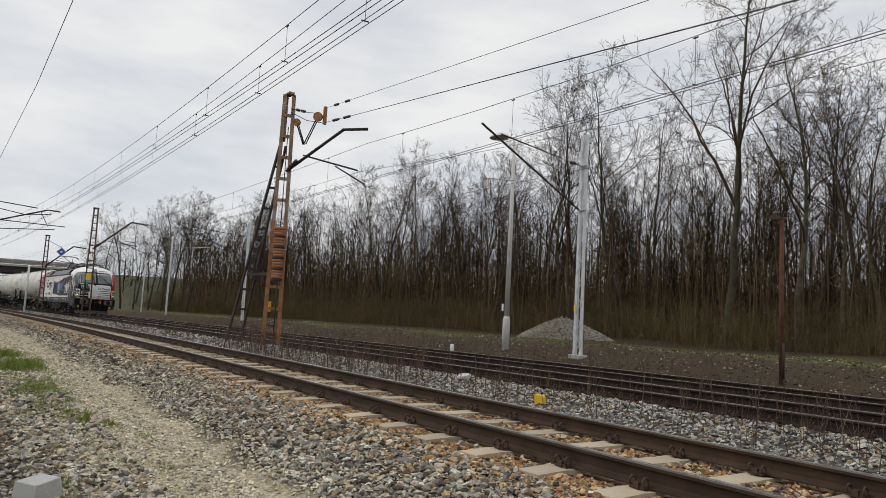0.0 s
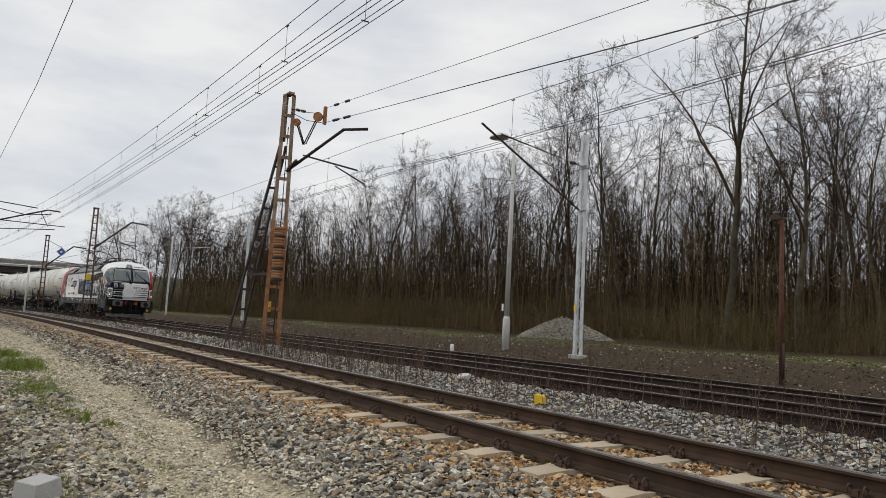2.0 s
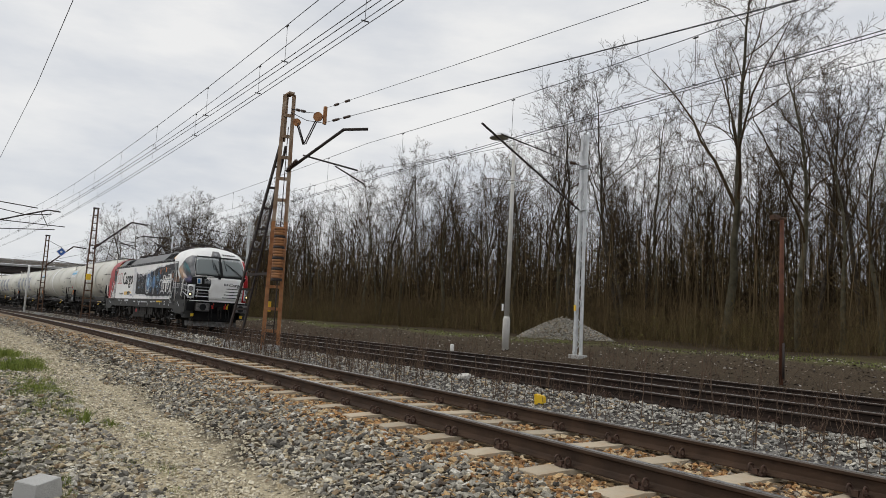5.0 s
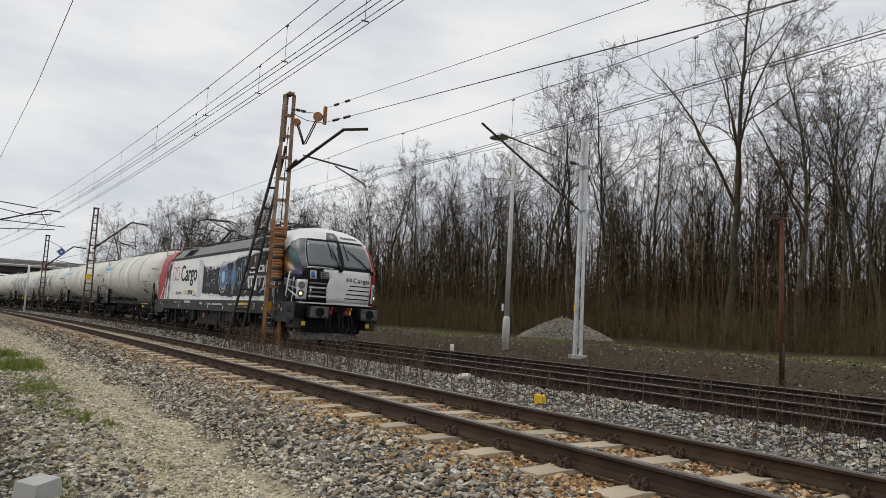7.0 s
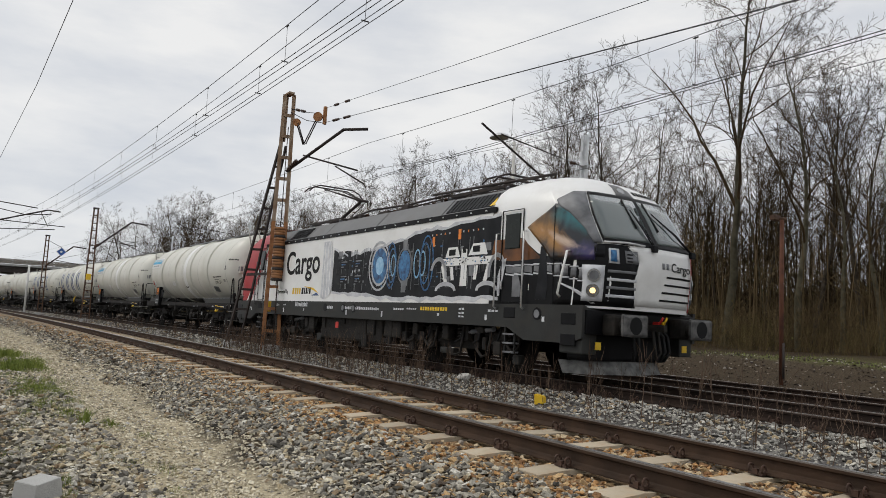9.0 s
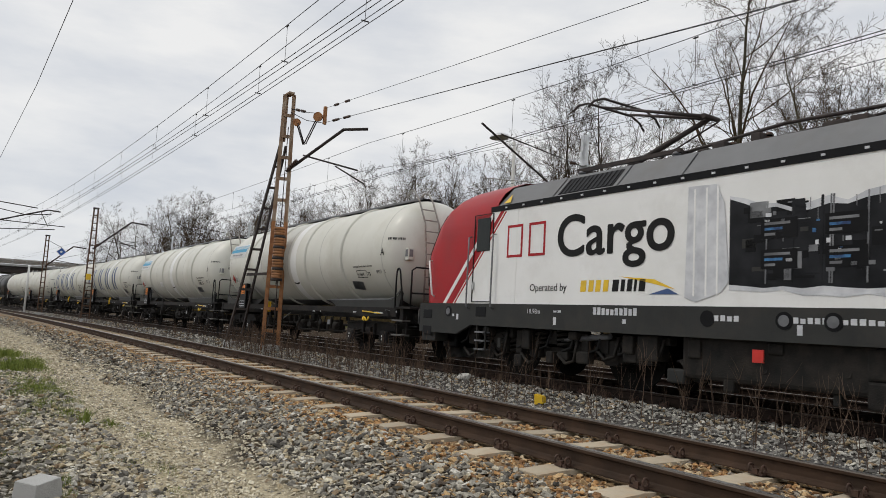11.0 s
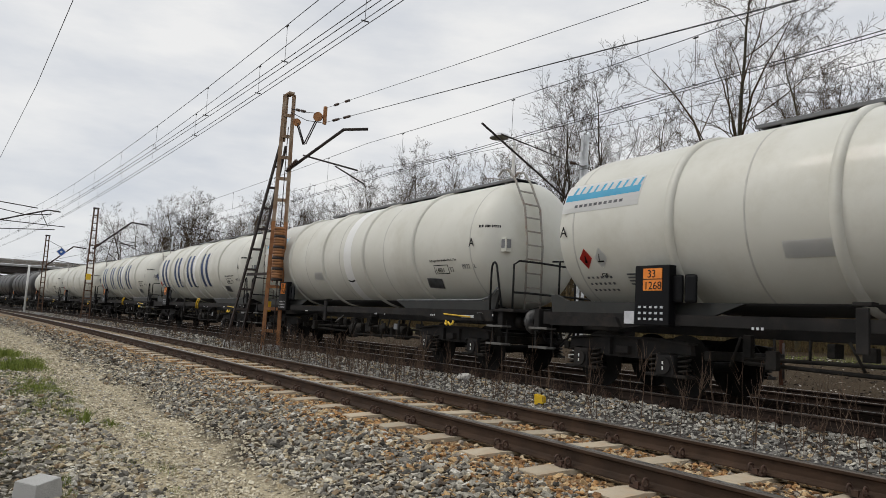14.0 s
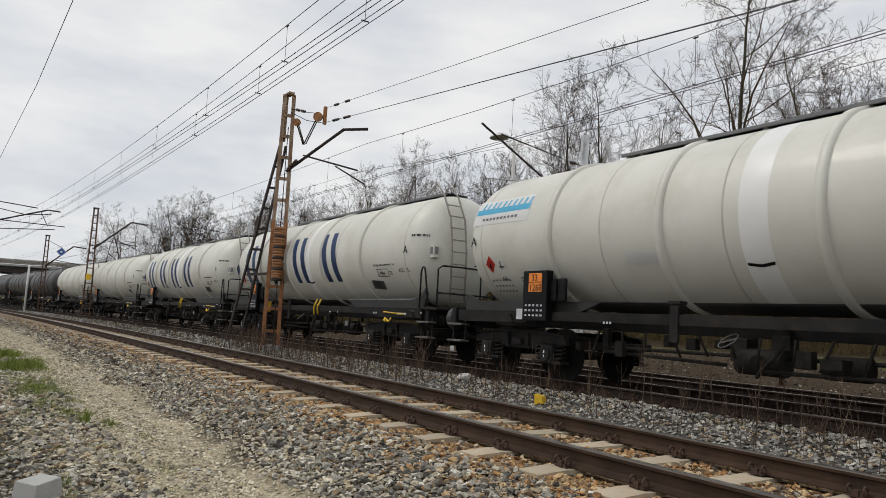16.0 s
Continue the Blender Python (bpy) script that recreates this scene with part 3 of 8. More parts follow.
def build_street_lamp(x, y, z, h):
    t = empty("street_lamp", pose(x, y, z), "grey concrete lamp post with a single mushroom lamp", "street lamp")
    bm = bmesh.new()
    add_tube(bm, [(0, 0, -0.1), (0, 0, 1.35), (0, 0, 1.5)], [0.165, 0.165, 0.12], 14)
    add_tube(bm, [(0, 0, 1.5), (0, 0, h)], [0.12, 0.07], 14)
    part("pole", bm, M_CONCRETE_POLE, t)
    bm = bmesh.new()
    pts = [(0, 0, h - 0.1)] + [(-0.48 + 0.48 * math.cos(a), -0.2 + 0.2 * math.cos(a), h + 0.42 * math.sin(a) * 0.8) for a in np.linspace(0, 1.4, 7)]
    add_tube(bm, pts, 0.03, 8)
    part("arm", bm, M_GALV, t)
    bm = bmesh.new()
    prof = [(0.02, 0.13), (0.20, 0.12), (0.36, 0.04), (0.42, -0.06), (0.35, -0.10), (0.02, -0.12)]
    rings = [[bm.verts.new((r * math.cos(2 * math.pi * k / 18) * 1.3, r * math.sin(2 * math.pi * k / 18), zz)) for k in range(18)] for r, zz in prof]
    for a, b in zip(rings, rings[1:]):
        for k in range(18):
            bm.faces.new((a[k], a[(k + 1) % 18], b[(k + 1) % 18], b[k]))
    bm.faces.new(rings[0][::-1])
    bm.faces.new(rings[-1])
    bmesh.ops.recalc_face_normals(bm, faces=bm.faces)
    s = part("lamp_head", bm, M_GALV, t, "pale dish-shaped lamp head", smooth=0.7)
    s.matrix_basis = pose(-0.74, -0.32, h + 0.36)
    bm = bmesh.new()
    add_box(bm, (0.12, 0.02, 0.3), (-0.08, -0.19, 1.9), 0.004)
    part("label_plate", bm, M_WHITE, t)


build_street_lamp(-25.38, 20.04, -0.12, 9.49)


def build_rusty_post(x, y, z, h):
    t = empty("pipe_post", pose(x, y, z), "rusty red pipe post with a small bracket on top", "post")
    bm = bmesh.new()
    add_tube(bm, [(0, 0, -0.1), (0, 0, h)], 0.062, 12)
    part("pole", bm, M_RUSTPIPE, t)
    bm = bmesh.new()
    add_box(bm, (0.18, 0.28, 0.15), (-0.14, -0.12, h + 0.03), 0.02)
    add_box(bm, (0.22, 0.13, 0.07), (0.0, 0, h + 0.0), 0.02)
    part("bracket", bm, M_RUST_MAST, t, "corroded bracket")
    bm = bmesh.new()
    add_tube(bm, [(0.1, -0.05, 0.2), (0.1, -0.05, 1.2)], 0.03, 8)
    part("conduit", bm, M_DARKIRON, t)


build_rusty_post(-11.89, 19.36, -0.31, 4.78)


def build_dark_mast(x, y, z, h, foot=1.2, arm=True, plate=False):
    """Older dark lattice mast of the running line, with its cantilever."""
    t = empty("lattice_mast", pose(x, y, z), "old dark steel lattice catenary mast with cantilever arm", "catenary mast", "dark lattice masts")
    bm = bmesh.new()
    lattice_leg(bm, (-foot / 3, -foot / 2), (foot / 3, foot / 2), (-0.08, -0.12), (0.08, 0.12), 0.0, h, 15, 0.055, 0.03)
    part("mast_leg", bm, M_RUST_MAST, t)
    bm = bmesh.new()
    add_box(bm, (0.35, 0.4, 0.1), (0, 0, h), 0.02)
    part("mast_cap", bm, M_DARKIRON, t)
    if arm:
        bm = bmesh.new()
        add_tube(bm, [(0.1, 0.05, h - 2.9), (2.6, 2.0, h - 1.0), (2.9, 3.0, h - 1.1)], 0.06, 7)
        add_tube(bm, [(0.8, 0.8, h - 2.3), (2.2, 2.6, h - 2.6)], 0.03, 6)
        part("cantilever", bm, M_DARKIRON, t)
        bm = bmesh.new()
        for i in range(5):
            add_disc(bm, (0.25 + i * 0.06, 0.15 + i * 0.045, h - 2.78 + i * 0.05), (0.7, 0.5, 0.5), 0.1, 0.06, 0.06, 10)
        part("insulator", bm, M_PORCELAIN, t)
    bm = bmesh.new()
    add_box(bm, (foot + 0.5, 0.7, 0.3), (0, 0, 0.0), 0.03)
    part("footing", bm, M_CONCRETE, t)
    if plate:
        bm = bmesh.new()
        add_box(bm, (0.03, 0.34, 0.42), (0.26, -0.08, 3.1), 0.01)
        part("yellow_plate", bm, M_YELLOW, t, "yellow warning plate")
    return t


build_dark_mast(-55.9, 8.25 + bend_y(-55.9), -0.3, 8.0, 0.5, plate=True)
build_dark_mast(-76.6, 8.25 + bend_y(-76.6), -0.3, 7.4, 0.36)


def build_sign():
    """Blue diamond board on a stay, beside the far mast."""
    x = -74.6
    t = empty("track_sign", pose(x, 9.2 + bend_y(x), 5.55), "blue diamond board with white border hung from a mast", "sign")
    for sz, mt, dx in ((0.62, M_WHITE, 0.0), (0.54, M_BLUE, 0.012), (0.18, M_WHITE, 0.022)):
        bm = bmesh.new()
        add_box(bm, (0.02, sz, sz), (dx, 0, 0), 0, Euler((radians(45), 0, 0)).to_matrix())
        part("board", bm, mt, t)
    bm = bmesh.new()
    add_tube(bm, [(-0.02, 0, 0.4), (-0.4, -0.95, 0.9)], 0.02, 5)
    part("hanger", bm, M_DARKIRON, t)


build_sign()


def build_near_mast():
    """Mast on the path's side whose arms carry the near track's wires."""
    t = empty("lattice_mast", pose(-58.6, -0.6, -0.5), "dark lattice mast with paired cantilevers beside the path", "catenary mast", "dark lattice masts")
    bm = bmesh.new()
    lattice_leg(bm, (-0.35, 0), (0.35, 0), (-0.16, 0), (0.16, 0), 0.0, 8.6, 12, 0.1, 0.06)
    part("mast_leg", bm, M_DARKIRON, t)
    for pts, r in (([(0.1, 0.1, 6.4), (3.4, 4.2, 7.6), (4.0, 4.9, 7.5)], 0.05), ([(0.1, 0.1, 8.3), (3.0, 3.6, 7.7)], 0.035), ([(0.4, 0.6, 6.9), (4.2, 5.26, 6.5)], 0.03), ([(0.1, 0.2, 6.2), (3.6, 4.7, 6.3)], 0.03), ([(0.1, 0.2, 7.9), (2.6, 3.0, 7.2), (3.8, 4.4, 7.3)], 0.03), ([(3.1, 3.8, 7.5), (3.3, 4.3, 6.5)], 0.025)):
        bm = bmesh.new()
        add_tube(bm, pts, r, 7)
        part("cantilever", bm, M_DARKIRON, t)


build_near_mast()


# ---- overhead wires ----
def build_catenary(label, y_contact, z_contact, y_mess, mess, x0, x1, twin, dropper, first, r=0.0075):
    """Contact wire (or twin wires), messenger and droppers; mess gives the messenger's height over x."""
    t = empty("overhead_line", Matrix.Identity(4), label, "overhead wire", "overhead lines")
    xs = np.arange(x0, x1 + 0.1, 3.0)
    for off in ((-0.06, 0.06) if twin else (0.0,)):
        bm = bmesh.new()
        add_tube(bm, [(x, y_contact(x) + off + bend_y(x), z_contact(x)) for x in xs], r, 5)
        part("contact_wire", bm, M_WIRE, t)
    bm = bmesh.new()
    add_tube(bm, [(x, y_mess(x) + bend_y(x), mess(x)) for x in xs], r, 5)
    part("messenger_wire", bm, M_WIRE, t)
    x = first
    while x > max(x0, -70):
        bm = bmesh.new()
        a, b = (x, y_mess(x) + bend_y(x), mess(x)), (x, y_contact(x) + bend_y(x), z_contact(x))
        add_tube(bm, [a, b], 0.0045, 4)
        add_tube(bm, [(x, b[1] - 0.07, b[2] + 0.03), (x, b[1] + 0.07, b[2] + 0.03)], 0.012, 4)
        add_tube(bm, [(x - 0.05, a[1], a[2] - 0.03), (x + 0.05, a[1], a[2] - 0.03)], 0.016, 4)
        part("dropper", bm, M_WIRE, t)
        x -= dropper
    return t


build_catenary("twin contact wires and messenger over the near track", lambda x: 4.84 + 0.0153 * (x + 9.6), lambda x: 5.9, lambda x: 4.84 + 0.0153 * (x + 9.6), lambda x: 6.68 + 0.0003 * (x + 20) ** 2, -200, 40, True, 5.2, -3.0)
build_catenary("second twin catenary over the near track", lambda x: 5.11 + 0.0035 * (x + 9.4), lambda x: 5.9, lambda x: 5.11 + 0.0035 * (x + 9.4), lambda x: 6.58 + 0.0004 * (x + 20) ** 2, -200, 40, True, 5.2, -5.4)
build_catenary("contact wire and messenger over the running line", lambda x: 10.1, lambda x: 5.24, lambda x: 10.1, lambda x: 6.15 + 0.0022 * (x + 8) ** 2 if x > -19.5 else 6.41 + 0.0001 * (max(x, -55) + 38) ** 2, -200, 30, True, 5.0, -7.8)
build_catenary("catenary over the third track", lambda x: 14.6, lambda x: 5.62, lambda x: 14.6, lambda x: 6.6 + 0.0020 * (x + 6) ** 2 if x > -28 else 7.6, -200, 30, False, 6.0, -4.0)


def build_anchor_wires():
    t = empty("anchor_wire", Matrix.Identity(4), "tensioned wires running off from the anchor mast", "overhead wire")
    for a, b in (((-21.9, 9.22, 7.88), (6.0, 9.72, 5.70)), ((-21.9, 9.2, 7.37), (6.0, 9.86, 4.81)), ((-21.9, 9.26, 7.40), (6.0, 10.0, 4.90))):
        bm = bmesh.new()
        add_tube(bm, [a, b], 0.007, 5)
        part("stay_wire", bm, M_WIRE, t)
        av, bv = Vector(a), Vector(b)
        d = (bv - av).normalized()
        for k in (0.7, 1.5):
            bm = bmesh.new()
            for i in range(5):
                add_disc(bm, av + d * (k + i * 0.06), d, 0.045, 0.025, 0.05, 8)
            part("insulator", bm, M_PORCELAIN, t)


build_anchor_wires()


def build_lone_wire():
    t = empty("feeder_wire", Matrix.Identity(4), "single dark wire on the path's side", "overhead wire")
    bm = bmesh.new()
    add_tube(bm, [(-60, -0.6, 7.0), (-36.26, 0.32, 7.0), (-22.91, 0.87, 7.0), (-15.85, 1.06, 7.0), (-8, 1.2, 7.0), (10, 1.4, 7.1)], 0.008, 5)
    part("wire", bm, M_WIRE, t)


build_lone_wire()


# ---- loose things ----
def build_yellow_box():
    t = empty("marker_box", pose(-9.25, 8.1, -0.34, 0, -4, 25), "small yellow plastic track marker in the ballast", "track marker")
    bm = bmesh.new()
    add_prism(bm, [(-0.08, 0.0), (0.085, 0.02), (0.085, 0.14), (-0.08, 0.18)], -0.065, 0.065)
    bmesh.ops.bevel(bm, geom=list(bm.edges), offset=0.012, segments=2, affect="EDGES")
    part("box", bm, M_YELLOW, t)
    bm = bmesh.new()
    add_box(bm, (0.04, 0.04, 0.2), (0.0, 0, -0.06))
    part("stake", bm, M_DARKIRON, t)


build_yellow_box()


def build_block():
    bm = bmesh.new()
    add_box(bm, (0.25, 0.29, 0.22), (0, 0, 0), 0.012)
    for v in bm.verts:
        v.co.x += random.uniform(-0.006, 0.006)
        v.co.z += random.uniform(-0.006, 0.006)
        if v.co.z > 0:
            v.co.x *= 0.86
            v.co.y *= 0.86
    b = part("concrete_block", bm, M_CONCRETE)
    b.matrix_basis = pose(-6.62, 0.58, GROUND + 0.03, 3, 2, 40)
    tagged(b, "pale worn concrete block half sunk in the gravel", "concrete block")


build_block()


def build_rock():
    bm = bmesh.new()
    bmesh.ops.create_icosphere(bm, subdivisions=2, radius=0.12)
    rk = random.Random(21)
    for v in bm.verts:
        v.co = Vector((v.co.x * 1.5, v.co.y, v.co.z * 0.6)) * rk.uniform(0.88, 1.1)
    b = part("limestone_rock", bm, M_CONCRETE_POLE)
    b.matrix_basis = pose(-12.32, 8.70, float(ground_z(np.array([-12.32]), np.array([8.70]))[0]) + 0.06, 8, -6, 30)
    tagged(b, "flat pale yellowish limestone rock lying on the ballast", "rock")


build_rock()


def build_stake(x, y, z, h, r=0.09, name="marker_stake", label="short white painted marker stake beside the track"):
    bm = bmesh.new()
    add_tube(bm, [(0, 0, -0.1), (0, 0, h - 0.03), (0, 0, h)], [r, r, r * 0.7], 10)
    tagged(part(name, bm, M_WHITE), label, "marker stake").matrix_basis = pose(x, y, z)


build_stake(-26.6, 18.0, -0.4, 0.42)
build_stake(-33.5, 25.6, -0.3, 0.5, 0.11)
build_stake(-81.0, 7.6 + bend_y(-81.0), -0.35, 4.7, 0.10, "white_post", "tall thin white post beside the track")


def build_pile():
    """Heap of crushed stone beyond the tracks."""
    rng = np.random.RandomState(5)
    n = 6500
    cx, cy, rx, ry, h = -29.95, 27.7, 2.7, 2.1, 1.2
    a, r = rng.uniform(0, 6.283, n), np.sqrt(rng.rand(n))
    lob = 1 + 0.10 * np.sin(3 * a + 1)
    x, y = cx + rx * r * lob * np.cos(a), cy + ry * r * lob * np.sin(a)
    # the heap's long side lies square to the line of sight
    ca, sa = math.cos(radians(52)), math.sin(radians(52))
    dx, dy = x - cx, y - cy
    x, y = cx + dx * ca - dy * sa, cy + dx * sa + dy * ca
    z = 0.36 + h * (1 - r) ** 0.85 * (1 + 0.12 * np.sin(5 * a)) + rng.uniform(-0.05, 0.05, n)
    s = rng.uniform(0.06, 0.13, n)
    p = np.stack([x, y, z, rng.uniform(0, 6.28, n), rng.uniform(-0.7, 0.7, n), s, s, s * 0.8, rng.randint(0, 12, n)], -1)
    merged("stone_heap", GRAVEL, p, M_BALLAST_PALE, "stuff", "heap of pale grey crushed stone beyond the tracks", "gravel heap")


build_pile()


# ---- bridge at the far end ----
def build_bridge():
    t = empty("road_bridge", pose(-176, 2, 0, 0, 0, -11), "grey concrete road bridge over the tracks, far off", "bridge")
    bm = bmesh.new()
    add_box(bm, (11, 76, 1.35), (0, -16, 7.0), 0.05)
    part("deck", bm, M_DARKIRON, t, "dark steel girders under the deck")
    bm = bmesh.new()
    add_box(bm, (12, 76, 0.42), (0, -16, 7.88), 0.05)
    part("parapet", bm, M_CONCRETE, t, "grey concrete edge beam")
    for i in range(28):
        bm = bmesh.new()
        add_box(bm, (0.1, 0.1, 1.1), (5.9, -50 + i * 2.5, 8.5))
        part("railing_post", bm, M_GREYSTEEL, t)
        bm = bmesh.new()
        add_box(bm, (0.04, 2.3, 0.8), (5.88, -48.75 + i * 2.5, 8.55), 0.01)
        part("railing_panel", bm, M_GREYSTEEL, t)
    for zz in (8.6, 9.05):
        bm = bmesh.new()
        add_box(bm, (0.1, 76, 0.16), (5.9, -16, zz))
        part("rail", bm, M_GREYSTEEL, t)
    for yy in (20.5, -40):
        bm = bmesh.new()
        add_box(bm, (10, 3.0, 8.2), (0, yy, 2.6), 0.1)
        part("abutment", bm, M_CONCRETE, t)


build_bridge()


def build_embankment():
    """Grassy slope that rises to the bridge's end."""
    xs, ys = np.linspace(-215, -120, 30), np.linspace(14, 62, 26)
    X, Y = np.meshgrid(xs, ys, indexing="ij")
    h = 7.6 * np.exp(-((X + 176) / 26) ** 2) * smooth(15, 26, Y) + 0.12 * np.sin(X * 1.3) * np.sin(Y)
    v = np.stack([X, Y, ground_z(X, Y + bend_y(X) * 0) - 0.3 + h], -1).reshape(-1, 3)
    n = len(ys)
    f = [(i * n + j, (i + 1) * n + j, (i + 1) * n + j + 1, i * n + j + 1) for i in range(len(xs) - 1) for j in range(n - 1)]
    m = surf("rough_grass_bank", (0.038, 0.040, 0.016), (0.075, 0.075, 0.028), 0.4, 0.95, 0, 0.6, 6, bump_dist=0.08, dirt=(0.045, 0.034, 0.02), dirt_scale=0.15, dirt_amount=0.8)
    tagged(mesh_ob("embankment", v, f, m, smooth=True), "grassy embankment that carries the road to the bridge", "embankment", kind="structure")


build_embankment()


# ---- trees ----
def tree_arrays(seed, height, spread, trunk_r, levels, fork=0.35, twigs=1.0, lean=0.0, min_r=0.004):
    """A bare broadleaf tree that forks into rising, crooked limbs: a list of (points, radii, level) limbs."""
    rng = np.random.RandomState(seed)
    limbs = []
    steps_of, wander, rise = (11, 7, 4, 2, 1), (0.075, 0.17, 0.22, 0.25, 0.2), (0.03, 0.085, 0.07, 0.04, 0.03)

    def grow(p, d, length, r, level):
        steps = steps_of[min(level, 4)]
        pts, rad = [p.copy()], [r]
        q, dd = p.copy(), d.copy()
        for i in range(steps):
            dd = dd + rng.normal(0, wander[min(level, 4)], 3) + np.array([0, 0, rise[min(level, 4)]])
            dd /= np.linalg.norm(dd)
            q = q + dd * length / steps
            k = (i + 1) / steps
            pts.append(q.copy())
            rad.append(max(min_r * 0.7, r * ((1 - 0.42 * k / fork) if level == 0 and k < fork else 0.58 * (1 - 0.86 * (k - fork) / (1 - fork)) if level == 0 else 1 - 0.8 * k)))
        limbs.append((pts, rad, level))
        if level >= levels:
            return
        n = [int(11 + 4 * rng.rand()), int(7 + 3 * rng.rand()), int((5 + 2 * rng.rand()) * twigs), int(3.4 * twigs)][min(level, 3)]
        for k in range(n):
            u = (fork * 0.9 + (1 - fork * 0.9) * (k + 0.8 * rng.rand()) / n) if level == 0 else 0.18 + 0.80 * (k + rng.rand()) / n
            i = min(int(u * steps), steps - 1)
            w = u * steps - i
            base = pts[i] * (1 - w) + pts[i + 1] * w
            rb = rad[i] * (1 - w) + rad[i + 1] * w
            t = pts[i + 1] - pts[i]
            t /= np.linalg.norm(t)
            a = 2.4 * k + rng.uniform(-0.6, 0.6) if level < 2 else rng.uniform(0, 6.283)
            e1 = np.cross(t, [0.3, 0.9, 0.2])
            e1 /= np.linalg.norm(e1)
            e2 = np.cross(t, e1)
            side = e1 * math.cos(a) + e2 * math.sin(a)
            if level == 0 and k < 3:
                ang, ln, rr = rng.uniform(0.32, 0.55) * spread, height * rng.uniform(0.36, 0.50), rb * rng.uniform(0.5, 0.68)
            elif level == 0:
                ang, ln, rr = rng.uniform(0.45, 0.85) * spread, height * rng.uniform(0.24, 0.38) * (1.25 - 0.75 * u), rb * rng.uniform(0.40, 0.58)
            else:
                ang, ln, rr = rng.uniform(0.4, 0.9), length * rng.uniform(0.34, 0.58) * (1.15 - 0.5 * u), rb * rng.uniform(0.42, 0.6)
            grow(base, t * math.cos(ang) + side * math.sin(ang), ln, max(min_r, rr), level + 1)

    grow(np.zeros(3), np.array([lean, 0, 1.0]) / math.hypot(lean, 1), height * 0.96, trunk_r, 0)
    return limbs


def limbs_mesh(name, limbs, sides, mat):
    V, F = [], []
    for pts, rad, level in limbs:
        ns = sides[min(level, len(sides) - 1)]
        side = None
        prev = None
        P = [np.asarray(p) for p in pts]
        for i, p in enumerate(P):
            t = P[min(i + 1, len(P) - 1)] - P[max(i - 1, 0)]
            t = t / np.linalg.norm(t)
            if side is None:
                side = np.cross(t, [0.31, 0.77, 0.55])
            side = side - t * side.dot(t)
            side /= np.linalg.norm(side)
            up = np.cross(t, side)
            base = len(V)
            for k in range(ns):
                a = 2 * math.pi * k / ns
                V.append(p + (side * math.cos(a) + up * math.sin(a)) * rad[i])
            if prev is not None:
                for k in range(ns):
                    F.append((prev + k, prev + (k + 1) % ns, base + (k + 1) % ns, base + k))
            prev = base
    me = bpy.data.meshes.new(name)
    me.from_pydata([tuple(v) for v in V], [], F)
    me.polygons.foreach_set("use_smooth", [True] * len(me.polygons))
    me.materials.append(mat)
    return me


def tree_kind(seed, height, spread, r, levels, fork, twigs, bark, lean=0.0, min_r=0.005):
    limbs = tree_arrays(seed, height, spread, r, levels, fork, twigs, lean, min_r)
    return (limbs_mesh("trunk", [l for l in limbs if l[2] == 0], (10,), bark), limbs_mesh("crown", [l for l in limbs if l[2] > 0], (10, 5, 3, 3, 3), M_TWIG))


def put_tree(kind, x, y, turn, size, label, group=""):
    t = empty("tree", pose(x, y, float(ground_z(np.array([x]), np.array([y]))[0]) - 0.1, 0, 0, turn), label, "tree", group)
    t.scale = (size, size, size)
    for nm, me in zip(("trunk", "crown"), kind):
        new(nm, me).parent = t
    return t


BIG = tree_kind(14, 26.5, 0.9, 0.33, 4, 0.34, 1.35, M_BARK_GREEN, min_r=0.010)
RICH = [tree_kind(60 + i, 20.0, 0.85 + 0.08 * (i % 3), 0.19 + 0.02 * i, 4, (0.40, 0.32, 0.45, 0.36)[i], 1.05, M_BARK_GREEN if i % 2 else M_BARK, min_r=0.010) for i in range(4)]
WOOD = [tree_kind(20 + i, 19.0, 0.75 + 0.07 * (i % 3), 0.15 + 0.02 * (i % 3), 3, 0.36 + 0.06 * (i % 2), 1.0, M_BARK_GREEN if i % 3 == 0 else M_BARK, min_r=0.013) for i in range(7)]
put_tree(BIG, -29.1, 41.0, 40, 1.0, "tall bare broadleaf tree with pale mossy trunk beside the wood", "trees at the wood's edge")
# x, y and height of each tree along the wood's edge
EDGE = [(-38.2, 41, 21), (-37.3, 44, 18.7), (-29.6, 46, 15.5), (-24.1, 41, 19.2), (-24.3, 43, 18.7), (-21.8, 41.5, 16.2), (-21.8, 44, 17.5), (-19.9, 42,
        15.5), (-44.2, 43, 21.9), (-46.2, 42, 20.1), (-51.1, 44, 18.3), (-49.9, 40, 16.3), (-50.1, 38, 16.1), (-56.9, 42, 16.7), (-57.3, 40, 15.9), (-56.7,
        37, 16.5), (-63.5, 39, 17.9), (-64.7, 37, 17.4), (-70.9, 38, 17.6), (-71.1, 36, 16.7), (-76.9, 36, 16.1), (-76.9, 35, 15), (-82.8, 35, 16), (-87.7,
        34, 15.8), (-93.3, 33, 15.5), (-99.7, 32, 15.7), (-107.1, 31, 16.8), (-15.5, 43, 15.6), (-12, 45, 16.6), (-117, 29, 16.1), (-128, 28, 16.1),
        # the line of trees towards the bridge
        (-123.4, 32, 19.5), (-116.9, 29, 18), (-132.1, 31, 19.7), (-123.4, 27, 18.8), (-120.2, 25, 17.6), (-125.1, 24, 17.2), (-121, 21, 15), (-120, 19, 15.7), (-127, 18, 13.4), (-137.6, 17, 11.7), (-150, 22, 13), (-142, 25, 15)]
